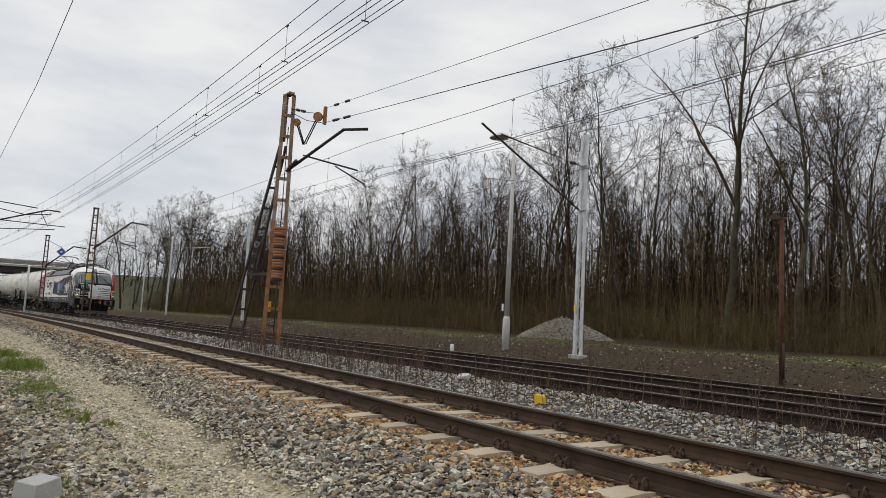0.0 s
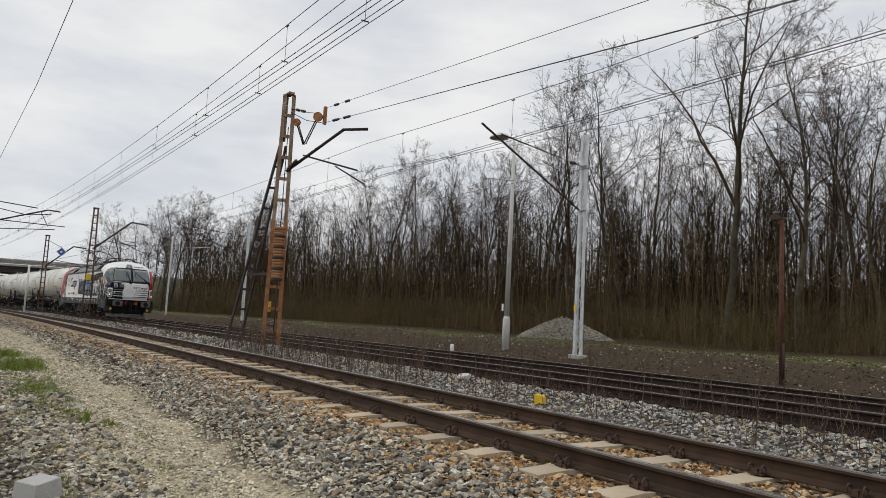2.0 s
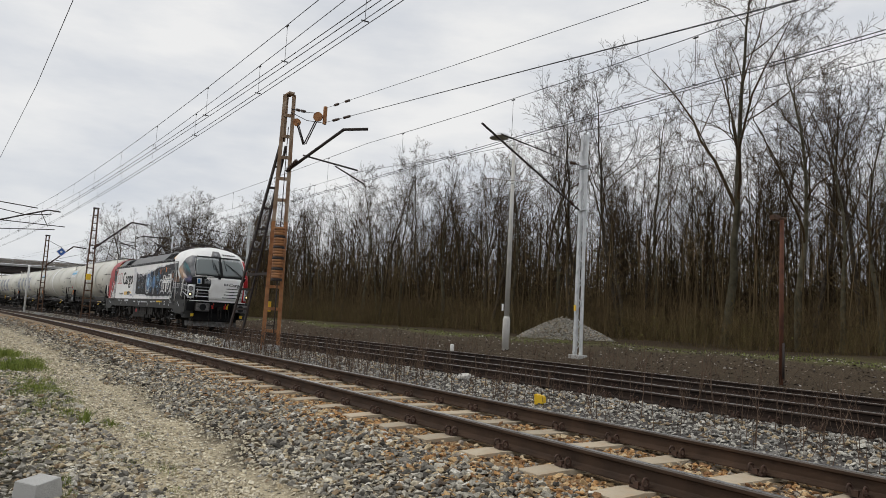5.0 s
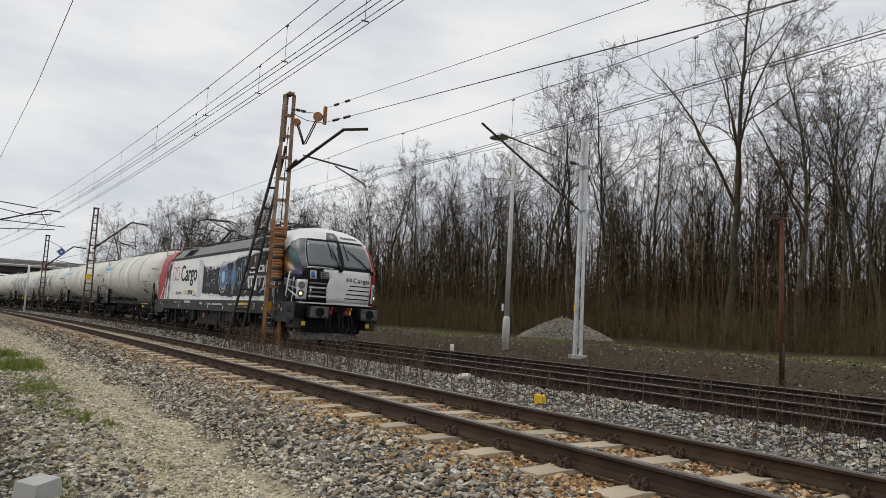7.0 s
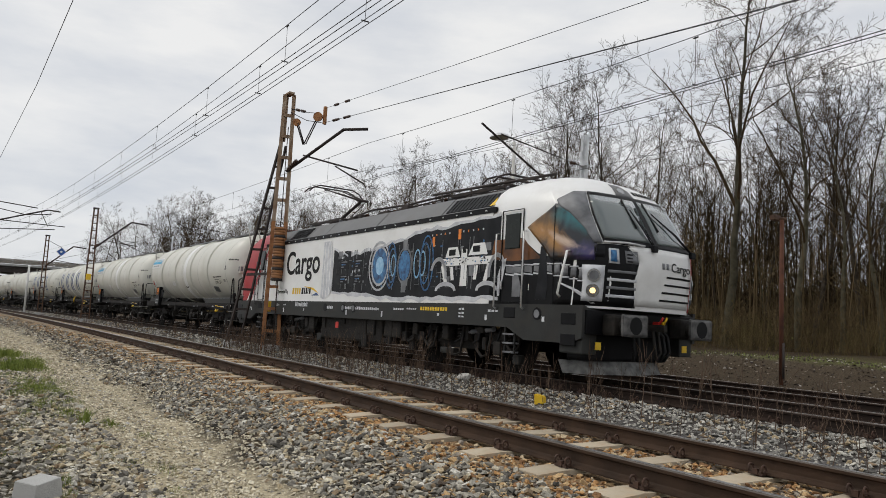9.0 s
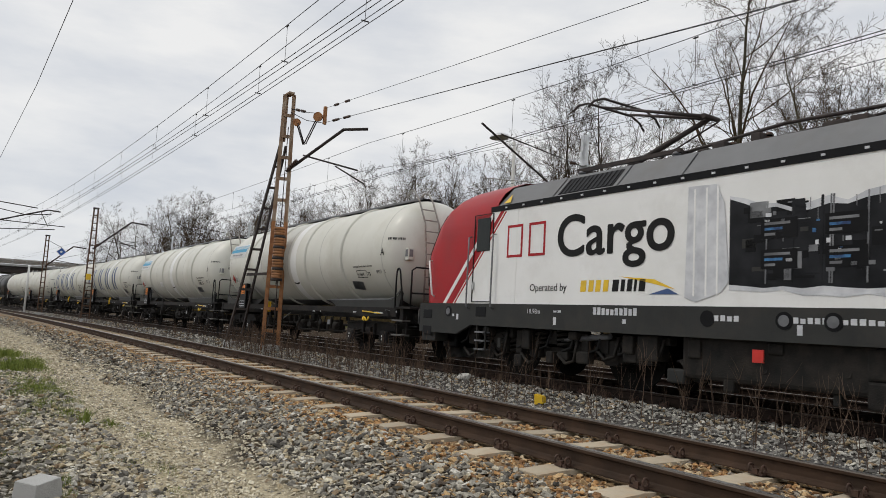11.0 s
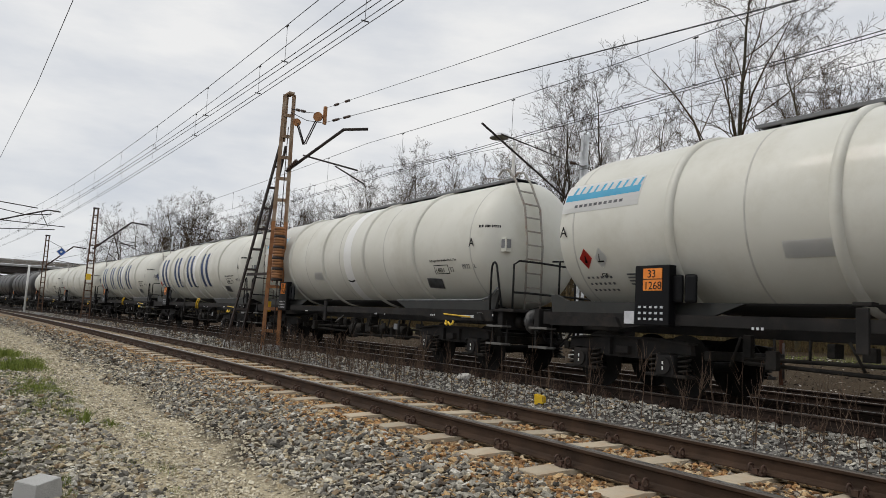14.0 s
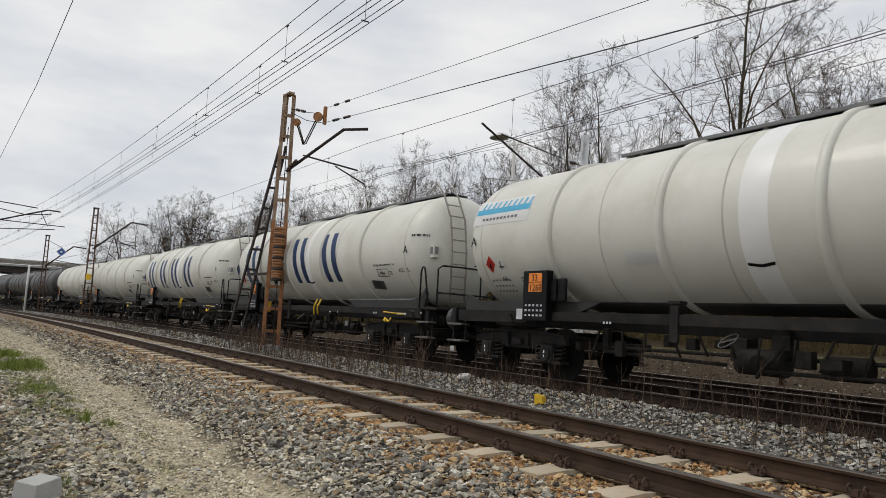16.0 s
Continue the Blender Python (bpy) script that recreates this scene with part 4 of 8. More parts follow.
for i, (x, y, h) in enumerate(EDGE):
    put_tree(RICH[i % 4], x, y, 47 * i, h / 20.0, "bare slender broadleaf tree at the wood's edge", "trees at the wood's edge")
rng = np.random.RandomState(8)
for i in range(115):
    x = -2 - (150 if i < 35 else 52) * rng.rand()
    y = 47 + 0.13 * x + (34 if i < 35 else 18) * rng.rand() ** 1.2
    if i >= 75:
        x = -55 - 95 * rng.rand()
        y = 44 + 0.13 * x + 14 * rng.rand()
    put_tree(WOOD[i % 7], x, y, rng.uniform(0, 360), rng.uniform(0.66, 0.88), "bare slender broadleaf tree inside the wood", "trees in the wood")


def build_far_wood():
    """Thin trunks and twigs deeper in the wood, and the trees behind the bridge."""
    rng = np.random.RandomState(18)
    V, F = [], []

    def sliver(p, q, r0, r1):
        b = len(V)
        V.extend(((p[0] - r0, p[1], p[2]), (p[0] + r0, p[1] - r0, p[2]), (p[0], p[1] + r0, p[2]), (q[0] - r1, q[1], q[2]), (q[0] + r1, q[1] - r1, q[2]), (q[0], q[1] + r1, q[2])))
        F.extend(((b, b + 1, b + 4, b + 3), (b + 1, b + 2, b + 5, b + 4), (b + 2, b, b + 3, b + 5)))

    for i in range(1600):
        x = 10 - 300 * rng.rand() if i < 400 else 0 - 70 * rng.rand() if i < 950 else -55 - 110 * rng.rand()
        y = 50 + 0.10 * x + 55 * rng.rand() ** 1.3
        if x < -150:
            y = 24 + 70 * rng.rand()
        h = rng.uniform(9, 16)
        p0 = np.array([x, y, 0.0])
        d = np.array([rng.normal(0, 0.05), rng.normal(0, 0.05), 1.0])
        sliver(p0, p0 + d * h * 0.55, 0.11, 0.07)
        sliver(p0 + d * h * 0.55, p0 + d * h, 0.08, 0.02)
        for k in range(32):
            u = rng.uniform(0.15, 0.97)
            a = rng.uniform(0, 6.283)
            b = p0 + d * h * u
            ln = rng.uniform(0.10, 0.28) * h * (1.2 - 0.7 * u)
            e = b + np.array([math.cos(a), math.sin(a), rng.uniform(0.3, 1.4)]) * ln * 0.8
            sliver(b, e, 0.035, 0.014)
            m = b * 0.45 + e * 0.55
            a += rng.uniform(0.5, 1.2)
            sliver(m, m + np.array([math.cos(a), math.sin(a), rng.uniform(0.2, 1.0)]) * ln * 0.5, 0.018, 0.009)
    me = bpy.data.meshes.new("far_wood")
    me.from_pydata(V, [], F)
    me.materials.append(M_TWIG)
    tagged(new("far_wood", me), "bare trunks and branches deep in the leafless wood", "wood", kind="stuff")


build_far_wood()


def blades(seed, segs=2):
    """A thin crooked stem, one metre high, as three-sided slivers."""
    rng = np.random.RandomState(seed)
    V, F = [], []

    def stem(p, d, ln, r):
        prev = None
        for i in range(segs + 1):
            q = p + d * ln * i / segs + rng.normal(0, 0.02, 3) * (i > 0)
            w = r * (1 - 0.75 * i / segs)
            b = len(V)
            for a in (0, 2.09, 4.19):
                V.append(q + np.array([math.cos(a), math.sin(a), 0]) * w)
            if prev is not None:
                for k in range(3):
                    F.append((prev + k, prev + (k + 1) % 3, b + (k + 1) % 3))
                    F.append((prev + k, b + (k + 1) % 3, b + k))
            prev = b

    stem(np.zeros(3), np.array([rng.normal(0, 0.12), rng.normal(0, 0.12), 1.0]), 1.0, 0.011)
    for _ in range(5):
        u = rng.uniform(0.25, 0.85)
        a = rng.uniform(0, 6.283)
        stem(np.array([0, 0, u]), np.array([math.cos(a) * 0.6, math.sin(a) * 0.6, 0.8]), rng.uniform(0.2, 0.45), 0.006)
    return np.array(V), np.array(F)


STEMS = [blades(40 + i) for i in range(8)]


def plants(name, count, x0, x1, d0, d1, h0, h1, seed, mat, label, category, clump=0.0, wide=1.0, near=0.0):
    rng = np.random.RandomState(seed)
    x = x1 + (x0 - x1) * rng.rand(count) ** (1 + near)
    d = rng.uniform(d0, d1, count)
    if clump:
        c = np.sin(x * 1.7 + 2 * np.sin(d * 2.1)) + np.sin(x * 0.63 + 1.0 + d)
        k = c > clump - 1
        x, d = x[k], d[k]
    n = len(x)
    y = d + BEND * x * x / 2
    h = rng.uniform(h0, h1, n)
    p = np.stack([x, y, ground_z(x, y) - 0.02, rng.uniform(0, 6.28, n), rng.normal(0, 0.18, n), h * wide, h * wide, h, rng.randint(0, 8, n)], -1)
    merged(name, STEMS, p, mat, "stuff", label, category)


def thicket(seed, stems=3, twigs=27, upright=False):
    """A fine-twigged bush, or with upright a slender sapling, one metre high."""
    rng = np.random.RandomState(seed)
    V, F, axis = [], [], []

    def sliver(p, q, r0, r1):
        b = len(V)
        for e, r in ((p, r0), (q, r1)):
            for c in (0, 2.09, 4.19):
                V.append(e + np.array([math.cos(c), math.sin(c), 0.3 * math.sin(c)]) * r)
        for c in range(3):
            F.append((b + c, b + (c + 1) % 3, b + 3 + (c + 1) % 3))
            F.append((b + c, b + 3 + (c + 1) % 3, b + 3 + c))

    for k in range(stems):
        a, out = rng.uniform(0, 6.283), 0.04 if upright else rng.uniform(0.1, 0.45)
        p = np.array([math.cos(a), math.sin(a), 0]) * (0.0 if upright else 0.12)
        d = np.array([math.cos(a) * out, math.sin(a) * out, 1.0])
        ln = 0.97 if upright else rng.uniform(0.6, 0.95)
        parts = 4 if upright else 2
        for i in range(parts):
            d = d + rng.normal(0, 0.05 if upright else 0.14, 3)
            q = p + d * ln / parts
            sliver(p, q, (0.0042 if upright else 0.0040) * (1 - 0.7 * i / parts), (0.0042 if upright else 0.0040) * (1 - 0.7 * (i + 1) / parts))
            axis.append((p, q))
            p = q
    for k in range(twigs):
        p0, q0 = axis[rng.randint(0, len(axis))]
        w, a = rng.rand(), rng.uniform(0, 6.283)
        b = p0 * (1 - w) + q0 * w
        out = rng.uniform(0.5, 1.1) if upright else rng.uniform(0.25, 0.9)
        d = np.array([math.cos(a) * out, math.sin(a) * out, rng.uniform(0.0, 0.7) if upright else rng.uniform(0.15, 0.9)])
        q = b + d * (rng.uniform(0.10, 0.22) if upright else rng.uniform(0.16, 0.40)) * (1.2 - 0.6 * b[2])
        sliver(b, q, 0.0020, 0.0012)
        axis.append((b, q))
    return np.array(V), np.array(F)


THICKETS = [thicket(80 + i) for i in range(8)]
SAPLINGS = [thicket(180 + i, 1, 26, True) for i in range(8)]


def build_thickets(count, x0, x1, d0, d1, h0, h1, seed, mat, label, shapes=THICKETS):
    rng = np.random.RandomState(seed)
    x = x1 + (x0 - x1) * rng.rand(count)
    y = d0 + (d1 - d0) * rng.rand(count) ** 1.2 + 0.10 * x
    h = rng.uniform(h0, h1, count)
    p = np.stack([x, y, ground_z(x, y) - 0.05, rng.uniform(0, 6.28, count), rng.normal(0, 0.06, count), h, h, h, rng.randint(0, 8, count)], -1)
    merged("undergrowth", shapes, p, mat, "stuff", label, "undergrowth")


build_thickets(2700, -140, 4, 39, 58, 1.6, 4.6, 61, M_BRUSH, "russet leafless undergrowth filling the wood")
build_thickets(500, -100, 4, 33, 42, 0.5, 1.5, 68, M_BRUSH, "low brown scrub before the wood")
build_thickets(1200, -140, 4, 37, 46, 0.8, 3.0, 62, M_BRUSH_GREEN, "budding shrubs along the wood's edge")
build_thickets(2000, -140, 6, 41, 68, 4.5, 11.0, 66, M_BRUSH, "tall brown saplings deep in the wood", SAPLINGS)


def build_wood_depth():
    """Five ragged upright sheets, a brown backdrop that stands in for the opaque wood."""
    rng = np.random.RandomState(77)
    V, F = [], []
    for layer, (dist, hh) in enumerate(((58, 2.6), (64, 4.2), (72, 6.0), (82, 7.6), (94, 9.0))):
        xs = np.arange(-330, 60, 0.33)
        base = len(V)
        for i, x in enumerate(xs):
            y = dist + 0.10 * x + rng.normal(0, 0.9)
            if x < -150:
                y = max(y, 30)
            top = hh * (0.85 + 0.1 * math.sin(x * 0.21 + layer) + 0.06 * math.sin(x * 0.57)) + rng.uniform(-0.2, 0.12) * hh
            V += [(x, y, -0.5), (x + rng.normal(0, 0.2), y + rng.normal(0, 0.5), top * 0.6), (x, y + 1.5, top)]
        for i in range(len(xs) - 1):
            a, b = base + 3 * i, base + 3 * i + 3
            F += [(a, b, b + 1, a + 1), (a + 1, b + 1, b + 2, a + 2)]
    tagged(mesh_ob("wood_depth", V, F, M_DEPTH, smooth=True), "ragged brown backdrop sheets standing in for the wood's dense depth", "wood", kind="stuff")


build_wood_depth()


def build_buds():
    """Opening buds and last year's leaves, caught in the undergrowth."""
    rng = np.random.RandomState(91)
    n = 46000
    x = 4 - 150 * rng.rand(n)
    y = 39 + 24 * rng.rand(n) + 0.10 * x
    z = ground_z(x, y) + 0.2 + 8.5 * rng.rand(n) ** 1.7
    k = np.sin(x * 0.8 + z) + np.sin(y * 1.1 + x * 0.31) + np.sin(z * 1.3 + x * 0.17) > -0.4
    x, y, z = x[k], y[k], z[k]
    s = rng.uniform(0.06, 0.15, len(x))
    leaf = (np.array([(-0.3, -0.5, 0), (0.35, -0.3, 0.15), (0.1, 0.5, 0), (-0.35, 0.2, 0.2)]), np.array([(0, 1, 2), (0, 2, 3)]))
    merged("young_leaves", [leaf], np.stack([x, y, z, rng.uniform(0, 6.28, len(x)), rng.uniform(-1.2, 1.2, len(x)), s, s, s, np.zeros(len(x))], -1), M_BUD, "stuff", "olive-brown buds and dead leaves in the undergrowth", "leaves")


build_buds()
plants("dry_weeds", 1300, -60, -1.5, 6.9, 8.9, 0.2, 0.85, 63, M_STEM, "dry bare weed stems between the tracks", "weeds", clump=1.0, near=0.2, wide=0.75)
plants("dry_weeds", 300, -25, -13, 6.9, 8.6, 0.5, 1.1, 67, M_STEM, "thick dry weeds round the anchor mast", "weeds", wide=0.75)
plants("dry_weeds", 48, -13, -3.5, 7.6, 8.9, 0.55, 1.25, 69, M_STEM, "tall thin leafless weeds at the foot of the running line", "weeds", wide=0.6)
plants("dry_weeds", 700, -70, -12, 16.8, 19.5, 0.3, 0.9, 64, M_STEM, "dry bare weed stems behind the third track", "weeds", clump=0.9)

# ---- loose stone ----
def not_under_rail(c):
    def keep(x, d, rng):
        o = np.abs(d - c)
        return (np.abs(o - 0.755) > 0.085)
    return keep


def shoulder(x, d, rng):
    """Stones thin out towards the path's wavy edge."""
    edge = 2.72 + 0.18 * np.sin(x * 1.3) + 0.1 * np.sin(x * 3.1 + 1)
    return (d + rng.normal(0, 0.12, len(x)) > edge) & (d < 3.25 + 0.75 * rng.rand(len(x)))


def off_sleeper(x, d, rng):
    k = np.abs(((x - 3.79 + 0.4225) % 0.845) - 0.4225) > 0.135
    o = np.abs(d - Y_NEAR)
    # the rust thins out down the near shoulder
    fade = rng.rand(len(x)) < np.clip((d - 2.95) / 0.6, 0, 1)
    return (k | (o > 1.27)) & (np.abs(o - 0.755) > 0.09) & fade


merged("ballast", STONES, scatter(19000, -16, -2.2, 2.4, 4.0, 0.045, 0.10, 1, near=0.45, keep=shoulder), M_BALLAST, "stuff", "grey crushed-stone ballast on the track's shoulder", "ballast")
merged("ballast", GRAVEL, scatter(9000, -60, -15, 2.4, 4.05, 0.07, 0.13, 2, near=0.6, keep=shoulder), M_BALLAST, "stuff", "grey crushed-stone ballast on the track's shoulder", "ballast")
merged("ballast", STONES, scatter(19000, -18, -1.5, 3.0, 6.6, 0.04, 0.085, 4, near=0.45, keep=off_sleeper), M_BALLAST_RUST, "stuff", "rust-stained ballast between the sleepers", "ballast")
merged("ballast", GRAVEL, scatter(7000, -60, -17, 3.2, 6.6, 0.06, 0.11, 5, near=0.6, keep=off_sleeper), M_BALLAST_RUST, "stuff", "rust-stained ballast between the sleepers", "ballast")
merged("ballast", STONES, scatter(19000, -26, -2, 6.4, 9.25, 0.045, 0.095, 6, near=0.45), M_BALLAST_PALE, "stuff", "pale grey ballast between the tracks", "ballast")
merged("ballast", GRAVEL, scatter(9000, -90, -24, 6.4, 9.0, 0.10, 0.18, 7, near=0.6), M_BALLAST_PALE, "stuff", "pale grey ballast between the tracks", "ballast")
merged("path_grit", GRAVEL, scatter(26000, -17, -2.5, 0.6, 3.0, 0.024, 0.066, 8, near=0.35), M_GRIT, "stuff", "pale limestone grit on the path", "grit")
merged("path_grit", GRAVEL, scatter(12000, -45, -16, 0.5, 3.0, 0.04, 0.09, 18, near=0.5), M_GRIT, "stuff", "pale limestone grit further along the path", "grit")
merged("path_stones", STONES, scatter(16000, -22, -3, -1.6, 1.55, 0.04, 0.11, 9, near=0.3), M_BALLAST, "stuff", "grey stones strewn beside the path", "stones")
merged("soil_stones", GRAVEL, scatter(19000, -70, -2, 16.6, 24.5, 0.035, 0.12, 10, near=0.3), M_SOIL_STONE, "stuff", "dark soil and pebbles behind the tracks", "stones")

# the same stone, thinner, on past the camera
merged("ballast", GRAVEL, scatter(5200, -2.6, 14, 2.4, 4.05, 0.06, 0.13, 31, near=0.0, keep=shoulder), M_BALLAST, "stuff", "grey crushed-stone ballast on the track's shoulder", "ballast")
merged("ballast", GRAVEL, scatter(5200, -1.8, 14, 3.6, 6.6, 0.05, 0.10, 32, near=0.0, keep=off_sleeper), M_BALLAST_RUST, "stuff", "rust-stained ballast between the sleepers", "ballast")
merged("ballast", GRAVEL, scatter(6000, -2.5, 14, 6.4, 9.25, 0.06, 0.12, 33, near=0.0), M_BALLAST_PALE, "stuff", "pale grey ballast between the tracks", "ballast")
merged("path_grit", GRAVEL, scatter(4000, -3.0, 14, 0.6, 3.0, 0.03, 0.07, 34, near=0.0), M_GRIT, "stuff", "pale limestone grit on the path", "grit")
merged("path_stones", GRAVEL, scatter(4000, -3.6, 14, -3.6, 1.55, 0.04, 0.11, 35, near=0.0), M_BALLAST, "stuff", "grey stones strewn beside the path", "stones")
merged("path_stones", GRAVEL, scatter(5000, -22, -2, -4.5, -1.4, 0.05, 0.12, 36, near=0.0), M_BALLAST, "stuff", "grey stones strewn beside the path", "stones")


def grass_tufts():
    rng = np.random.RandomState(33)
    V = np.array([(-0.012, 0, 0), (0.012, 0, 0), (0.03, 0.06, 0.6), (0.01, 0.06, 0.6), (0.08, 0.2, 1.0)], float)
    F = np.array([(0, 1, 2), (0, 2, 3), (3, 2, 4)])
    rows = []
    for cx, cy, r, n, h in ((-23.3, 0.86, 0.9, 2200, 0.20), (-19.1, 1.0, 1.0, 3600, 0.20), (-15.4, 1.18, 1.0, 1900, 0.09), (-12.0, 1.25, 0.5, 500, 0.05), (-10.3, 1.35, 0.10, 60, 0.20), (-10.0, 1.63, 0.35, 260, 0.05), (-8.1, 1.33, 0.35, 260, 0.045),
                            (-7.4, 1.7, 0.35, 220, 0.05), (-7.0, 0.84, 0.12, 150, 0.06), (-7.7, 0.73, 0.25, 120, 0.045), (-6.3, 1.6, 0.25, 140, 0.06), (-14.0, 1.05, 0.8, 1500, 0.10), (-11.1, 1.25, 0.45, 900, 0.08), (-12.4, 1.1, 0.6, 700, 0.07), (-8.9, 0.9, 0.6, 300, 0.05), (-9.2, 1.9, 0.25, 300, 0.05), (-8.6, 1.32, 0.22, 260, 0.05), (-7.76, 1.46, 0.2, 260, 0.05), (-6.65, 0.80, 0.16, 220, 0.06), (-10.2, 1.6, 0.16, 160, 0.11), (-16.5, 0.7, 0.8, 900, 0.09),
                            (-21.07, 1.44, 0.7, 900, 0.12), (-14.4, 1.03, 0.55, 900, 0.10), (-13.5, 0.74, 0.4, 500, 0.08), (-13.5, 1.39, 0.35, 500, 0.08), (-12.1, 1.0, 0.35, 450, 0.08),
                            (-10.6, 1.39, 0.12, 110, 0.16), (-10.05, 1.68, 0.25, 260, 0.05), (-10.0, 0.6, 0.35, 240, 0.06), (-8.6, 0.84, 0.3, 240, 0.05), (-8.5, 0.45, 0.3, 240, 0.06),
                            (-7.1, 0.84, 0.14, 220, 0.07), (-7.3, 1.72, 0.2, 200, 0.05), (-11.2, 0.77, 0.4, 420, 0.07), (-12.4, 1.44, 0.3, 360, 0.07)):
        a, q = rng.uniform(0, 6.283, n), np.sqrt(rng.rand(n)) * r
        q = q * (1 + 0.35 * np.sin(3 * a + cx))
        x, y = cx + q * np.cos(a) * 1.7, cy + q * np.sin(a) * 0.75
        s = rng.uniform(0.4, 1.5, n) * h * np.clip(1.25 - q / r, 0.3, 1)
        rows.append(np.stack([x, y, ground_z(x, y), rng.uniform(0, 6.28, n), rng.normal(0, 0.3, n), s * 2.0, s, s, np.zeros(n)], -1))
    n = 11000
    x = -2 - 90 * rng.rand(n)
    y = 21.5 + 2.6 * rng.rand(n) + BEND * x * x / 2
    k = np.sin(x * 0.7 + np.sin(y)) + np.sin(y * 1.9 + x * 0.3) + (y - BEND * x * x / 2 - 22.6) > -0.1
    x, y = x[k], y[k]
    s = rng.uniform(0.05, 0.17, len(x))
    rows.append(np.stack([x, y, ground_z(x, y), rng.uniform(0, 6.28, len(x)), rng.normal(0, 0.3, len(x)), s * 2.2, s, s, np.zeros(len(x))], -1))
    merged("grass", [(V, F)], np.concatenate(rows), M_GRASS, "stuff", "tufts of fresh green grass", "grass")


grass_tufts()


# ---- train ----
LOCO_LENGTH, WAGON_LENGTH = 18.98, 14.98
M_LWHITE = surf("locomotive_white", (0.799, 0.799, 0.778), (0.860, 0.860, 0.848), 1.2, 0.32, 0, 0.04, 30, coat=0.25, dirt=(0.55, 0.53, 0.49), dirt_scale=0.9, dirt_amount=0.35)
M_LRED = surf("locomotive_red", (0.33, 0.004, 0.008), (0.41, 0.007, 0.012), 1.5, 0.4, 0, 0.05, 40, spec=0.3, dirt=(0.22, 0.03, 0.03), dirt_amount=0.4)
M_LBLACK = surf("locomotive_black", (0.003, 0.0032, 0.004), (0.009, 0.009, 0.010), 2.0, 0.45, 0, 0.05, 40, spec=0.15)
M_LDARK = surf("print_dark_grey", (0.006, 0.0065, 0.008), (0.022, 0.023, 0.026), 2.6, 0.45, 0, 0, spec=0.15)
M_LMID = surf("print_mid_grey", (0.09, 0.093, 0.10), (0.22, 0.225, 0.235), 3.5, 0.4, 0, 0)
M_LPALE = surf("print_pale_grey", (0.48, 0.49, 0.52), (0.68, 0.69, 0.71), 5.0, 0.4, 0, 0, coat=0.2)
M_LBLUE = surf("print_blue", (0.006, 0.03, 0.11), (0.05, 0.22, 0.46), 9.0, 0.4, 0, 0)
M_LCYAN = surf("print_pale_blue", (0.18, 0.42, 0.66), (0.40, 0.62, 0.80), 8.0, 0.4, 0, 0, coat=0.2)
M_LORANGE = surf("orange_plate", (0.80, 0.22, 0.02), (0.86, 0.27, 0.03), 6.0, 0.45, 0, 0)
M_SILL = surf("dark_grey_underframe", (0.022, 0.023, 0.022), (0.036, 0.037, 0.035), 2.0, 0.6, 0, 0.15, 40, dirt=(0.055, 0.045, 0.036), dirt_scale=2.5, dirt_amount=0.4, spec=0.3)
M_ROOF = surf("grey_roof_panel", (0.12, 0.123, 0.127), (0.17, 0.173, 0.177), 1.5, 0.6, 0, 0.1, 40, dirt=(0.12, 0.11, 0.10), dirt_amount=0.5)
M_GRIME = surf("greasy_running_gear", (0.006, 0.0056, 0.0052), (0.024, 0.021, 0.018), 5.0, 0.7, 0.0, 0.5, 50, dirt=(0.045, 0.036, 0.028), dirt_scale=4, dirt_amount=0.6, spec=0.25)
M_STEP = surf("worn_step_grey", (0.10, 0.098, 0.092), (0.17, 0.165, 0.155), 4.0, 0.8, 0.0, 0.3, 50, dirt=(0.04, 0.036, 0.03), dirt_amount=0.6)
# near-black wheels: grime, plus the bogie frame's shadow held in the colour
M_TREAD = surf("grimy_shaded_wheel", (0.004, 0.0037, 0.0034), (0.012, 0.011, 0.010), 5.0, 0.75, 0.0, 0.2, 50, spec=0.15)
M_RUBBER = surf("black_rubber", (0.012, 0.012, 0.012), (0.025, 0.025, 0.025), 6.0, 0.8, 0, 0.2, 60, spec=0.2)
M_BUFFER = surf("greased_buffer_steel", (0.05, 0.05, 0.05), (0.16, 0.155, 0.15), 9.0, 0.45, 0.5, 0.3, 60)
M_CHROME = surf("pale_steel_rail", (0.50, 0.50, 0.50), (0.62, 0.62, 0.61), 6.0, 0.4, 0.5, 0)
M_PLOUGH = surf("scuffed_grey_plough", (0.08, 0.08, 0.08), (0.26, 0.26, 0.25), 6.0, 0.7, 0.0, 0.3, 40)
M_HOSE_RED = surf("red_cock", (0.5, 0.02, 0.015), (0.6, 0.03, 0.02), 6.0, 0.5, 0, 0)
M_TANKWHITE = surf("tank_cream_white", (0.605, 0.598, 0.532), (0.685, 0.678, 0.617), 0.7, 0.48, 0, 0.04, 25, coat=0.12, dirt=(0.44, 0.41, 0.32), dirt_scale=0.6, dirt_amount=0.5)
M_TANKDARK = surf("tank_black", (0.022, 0.022, 0.023), (0.05, 0.048, 0.046), 0.9, 0.45, 0, 0.06, 25, dirt=(0.11, 0.10, 0.09), dirt_scale=1.2, dirt_amount=0.5)
M_TANKBAND = surf("clean_white_band", (0.74, 0.74, 0.72), (0.79, 0.79, 0.775), 2.0, 0.4, 0, 0)
M_LOGOBLUE = surf("dark_blue_paint", (0.035, 0.075, 0.20), (0.05, 0.10, 0.25), 3.0, 0.45, 0, 0)
M_SKYBLUE = surf("sky_blue_paint", (0.06, 0.42, 0.66), (0.09, 0.48, 0.72), 3.0, 0.45, 0, 0)
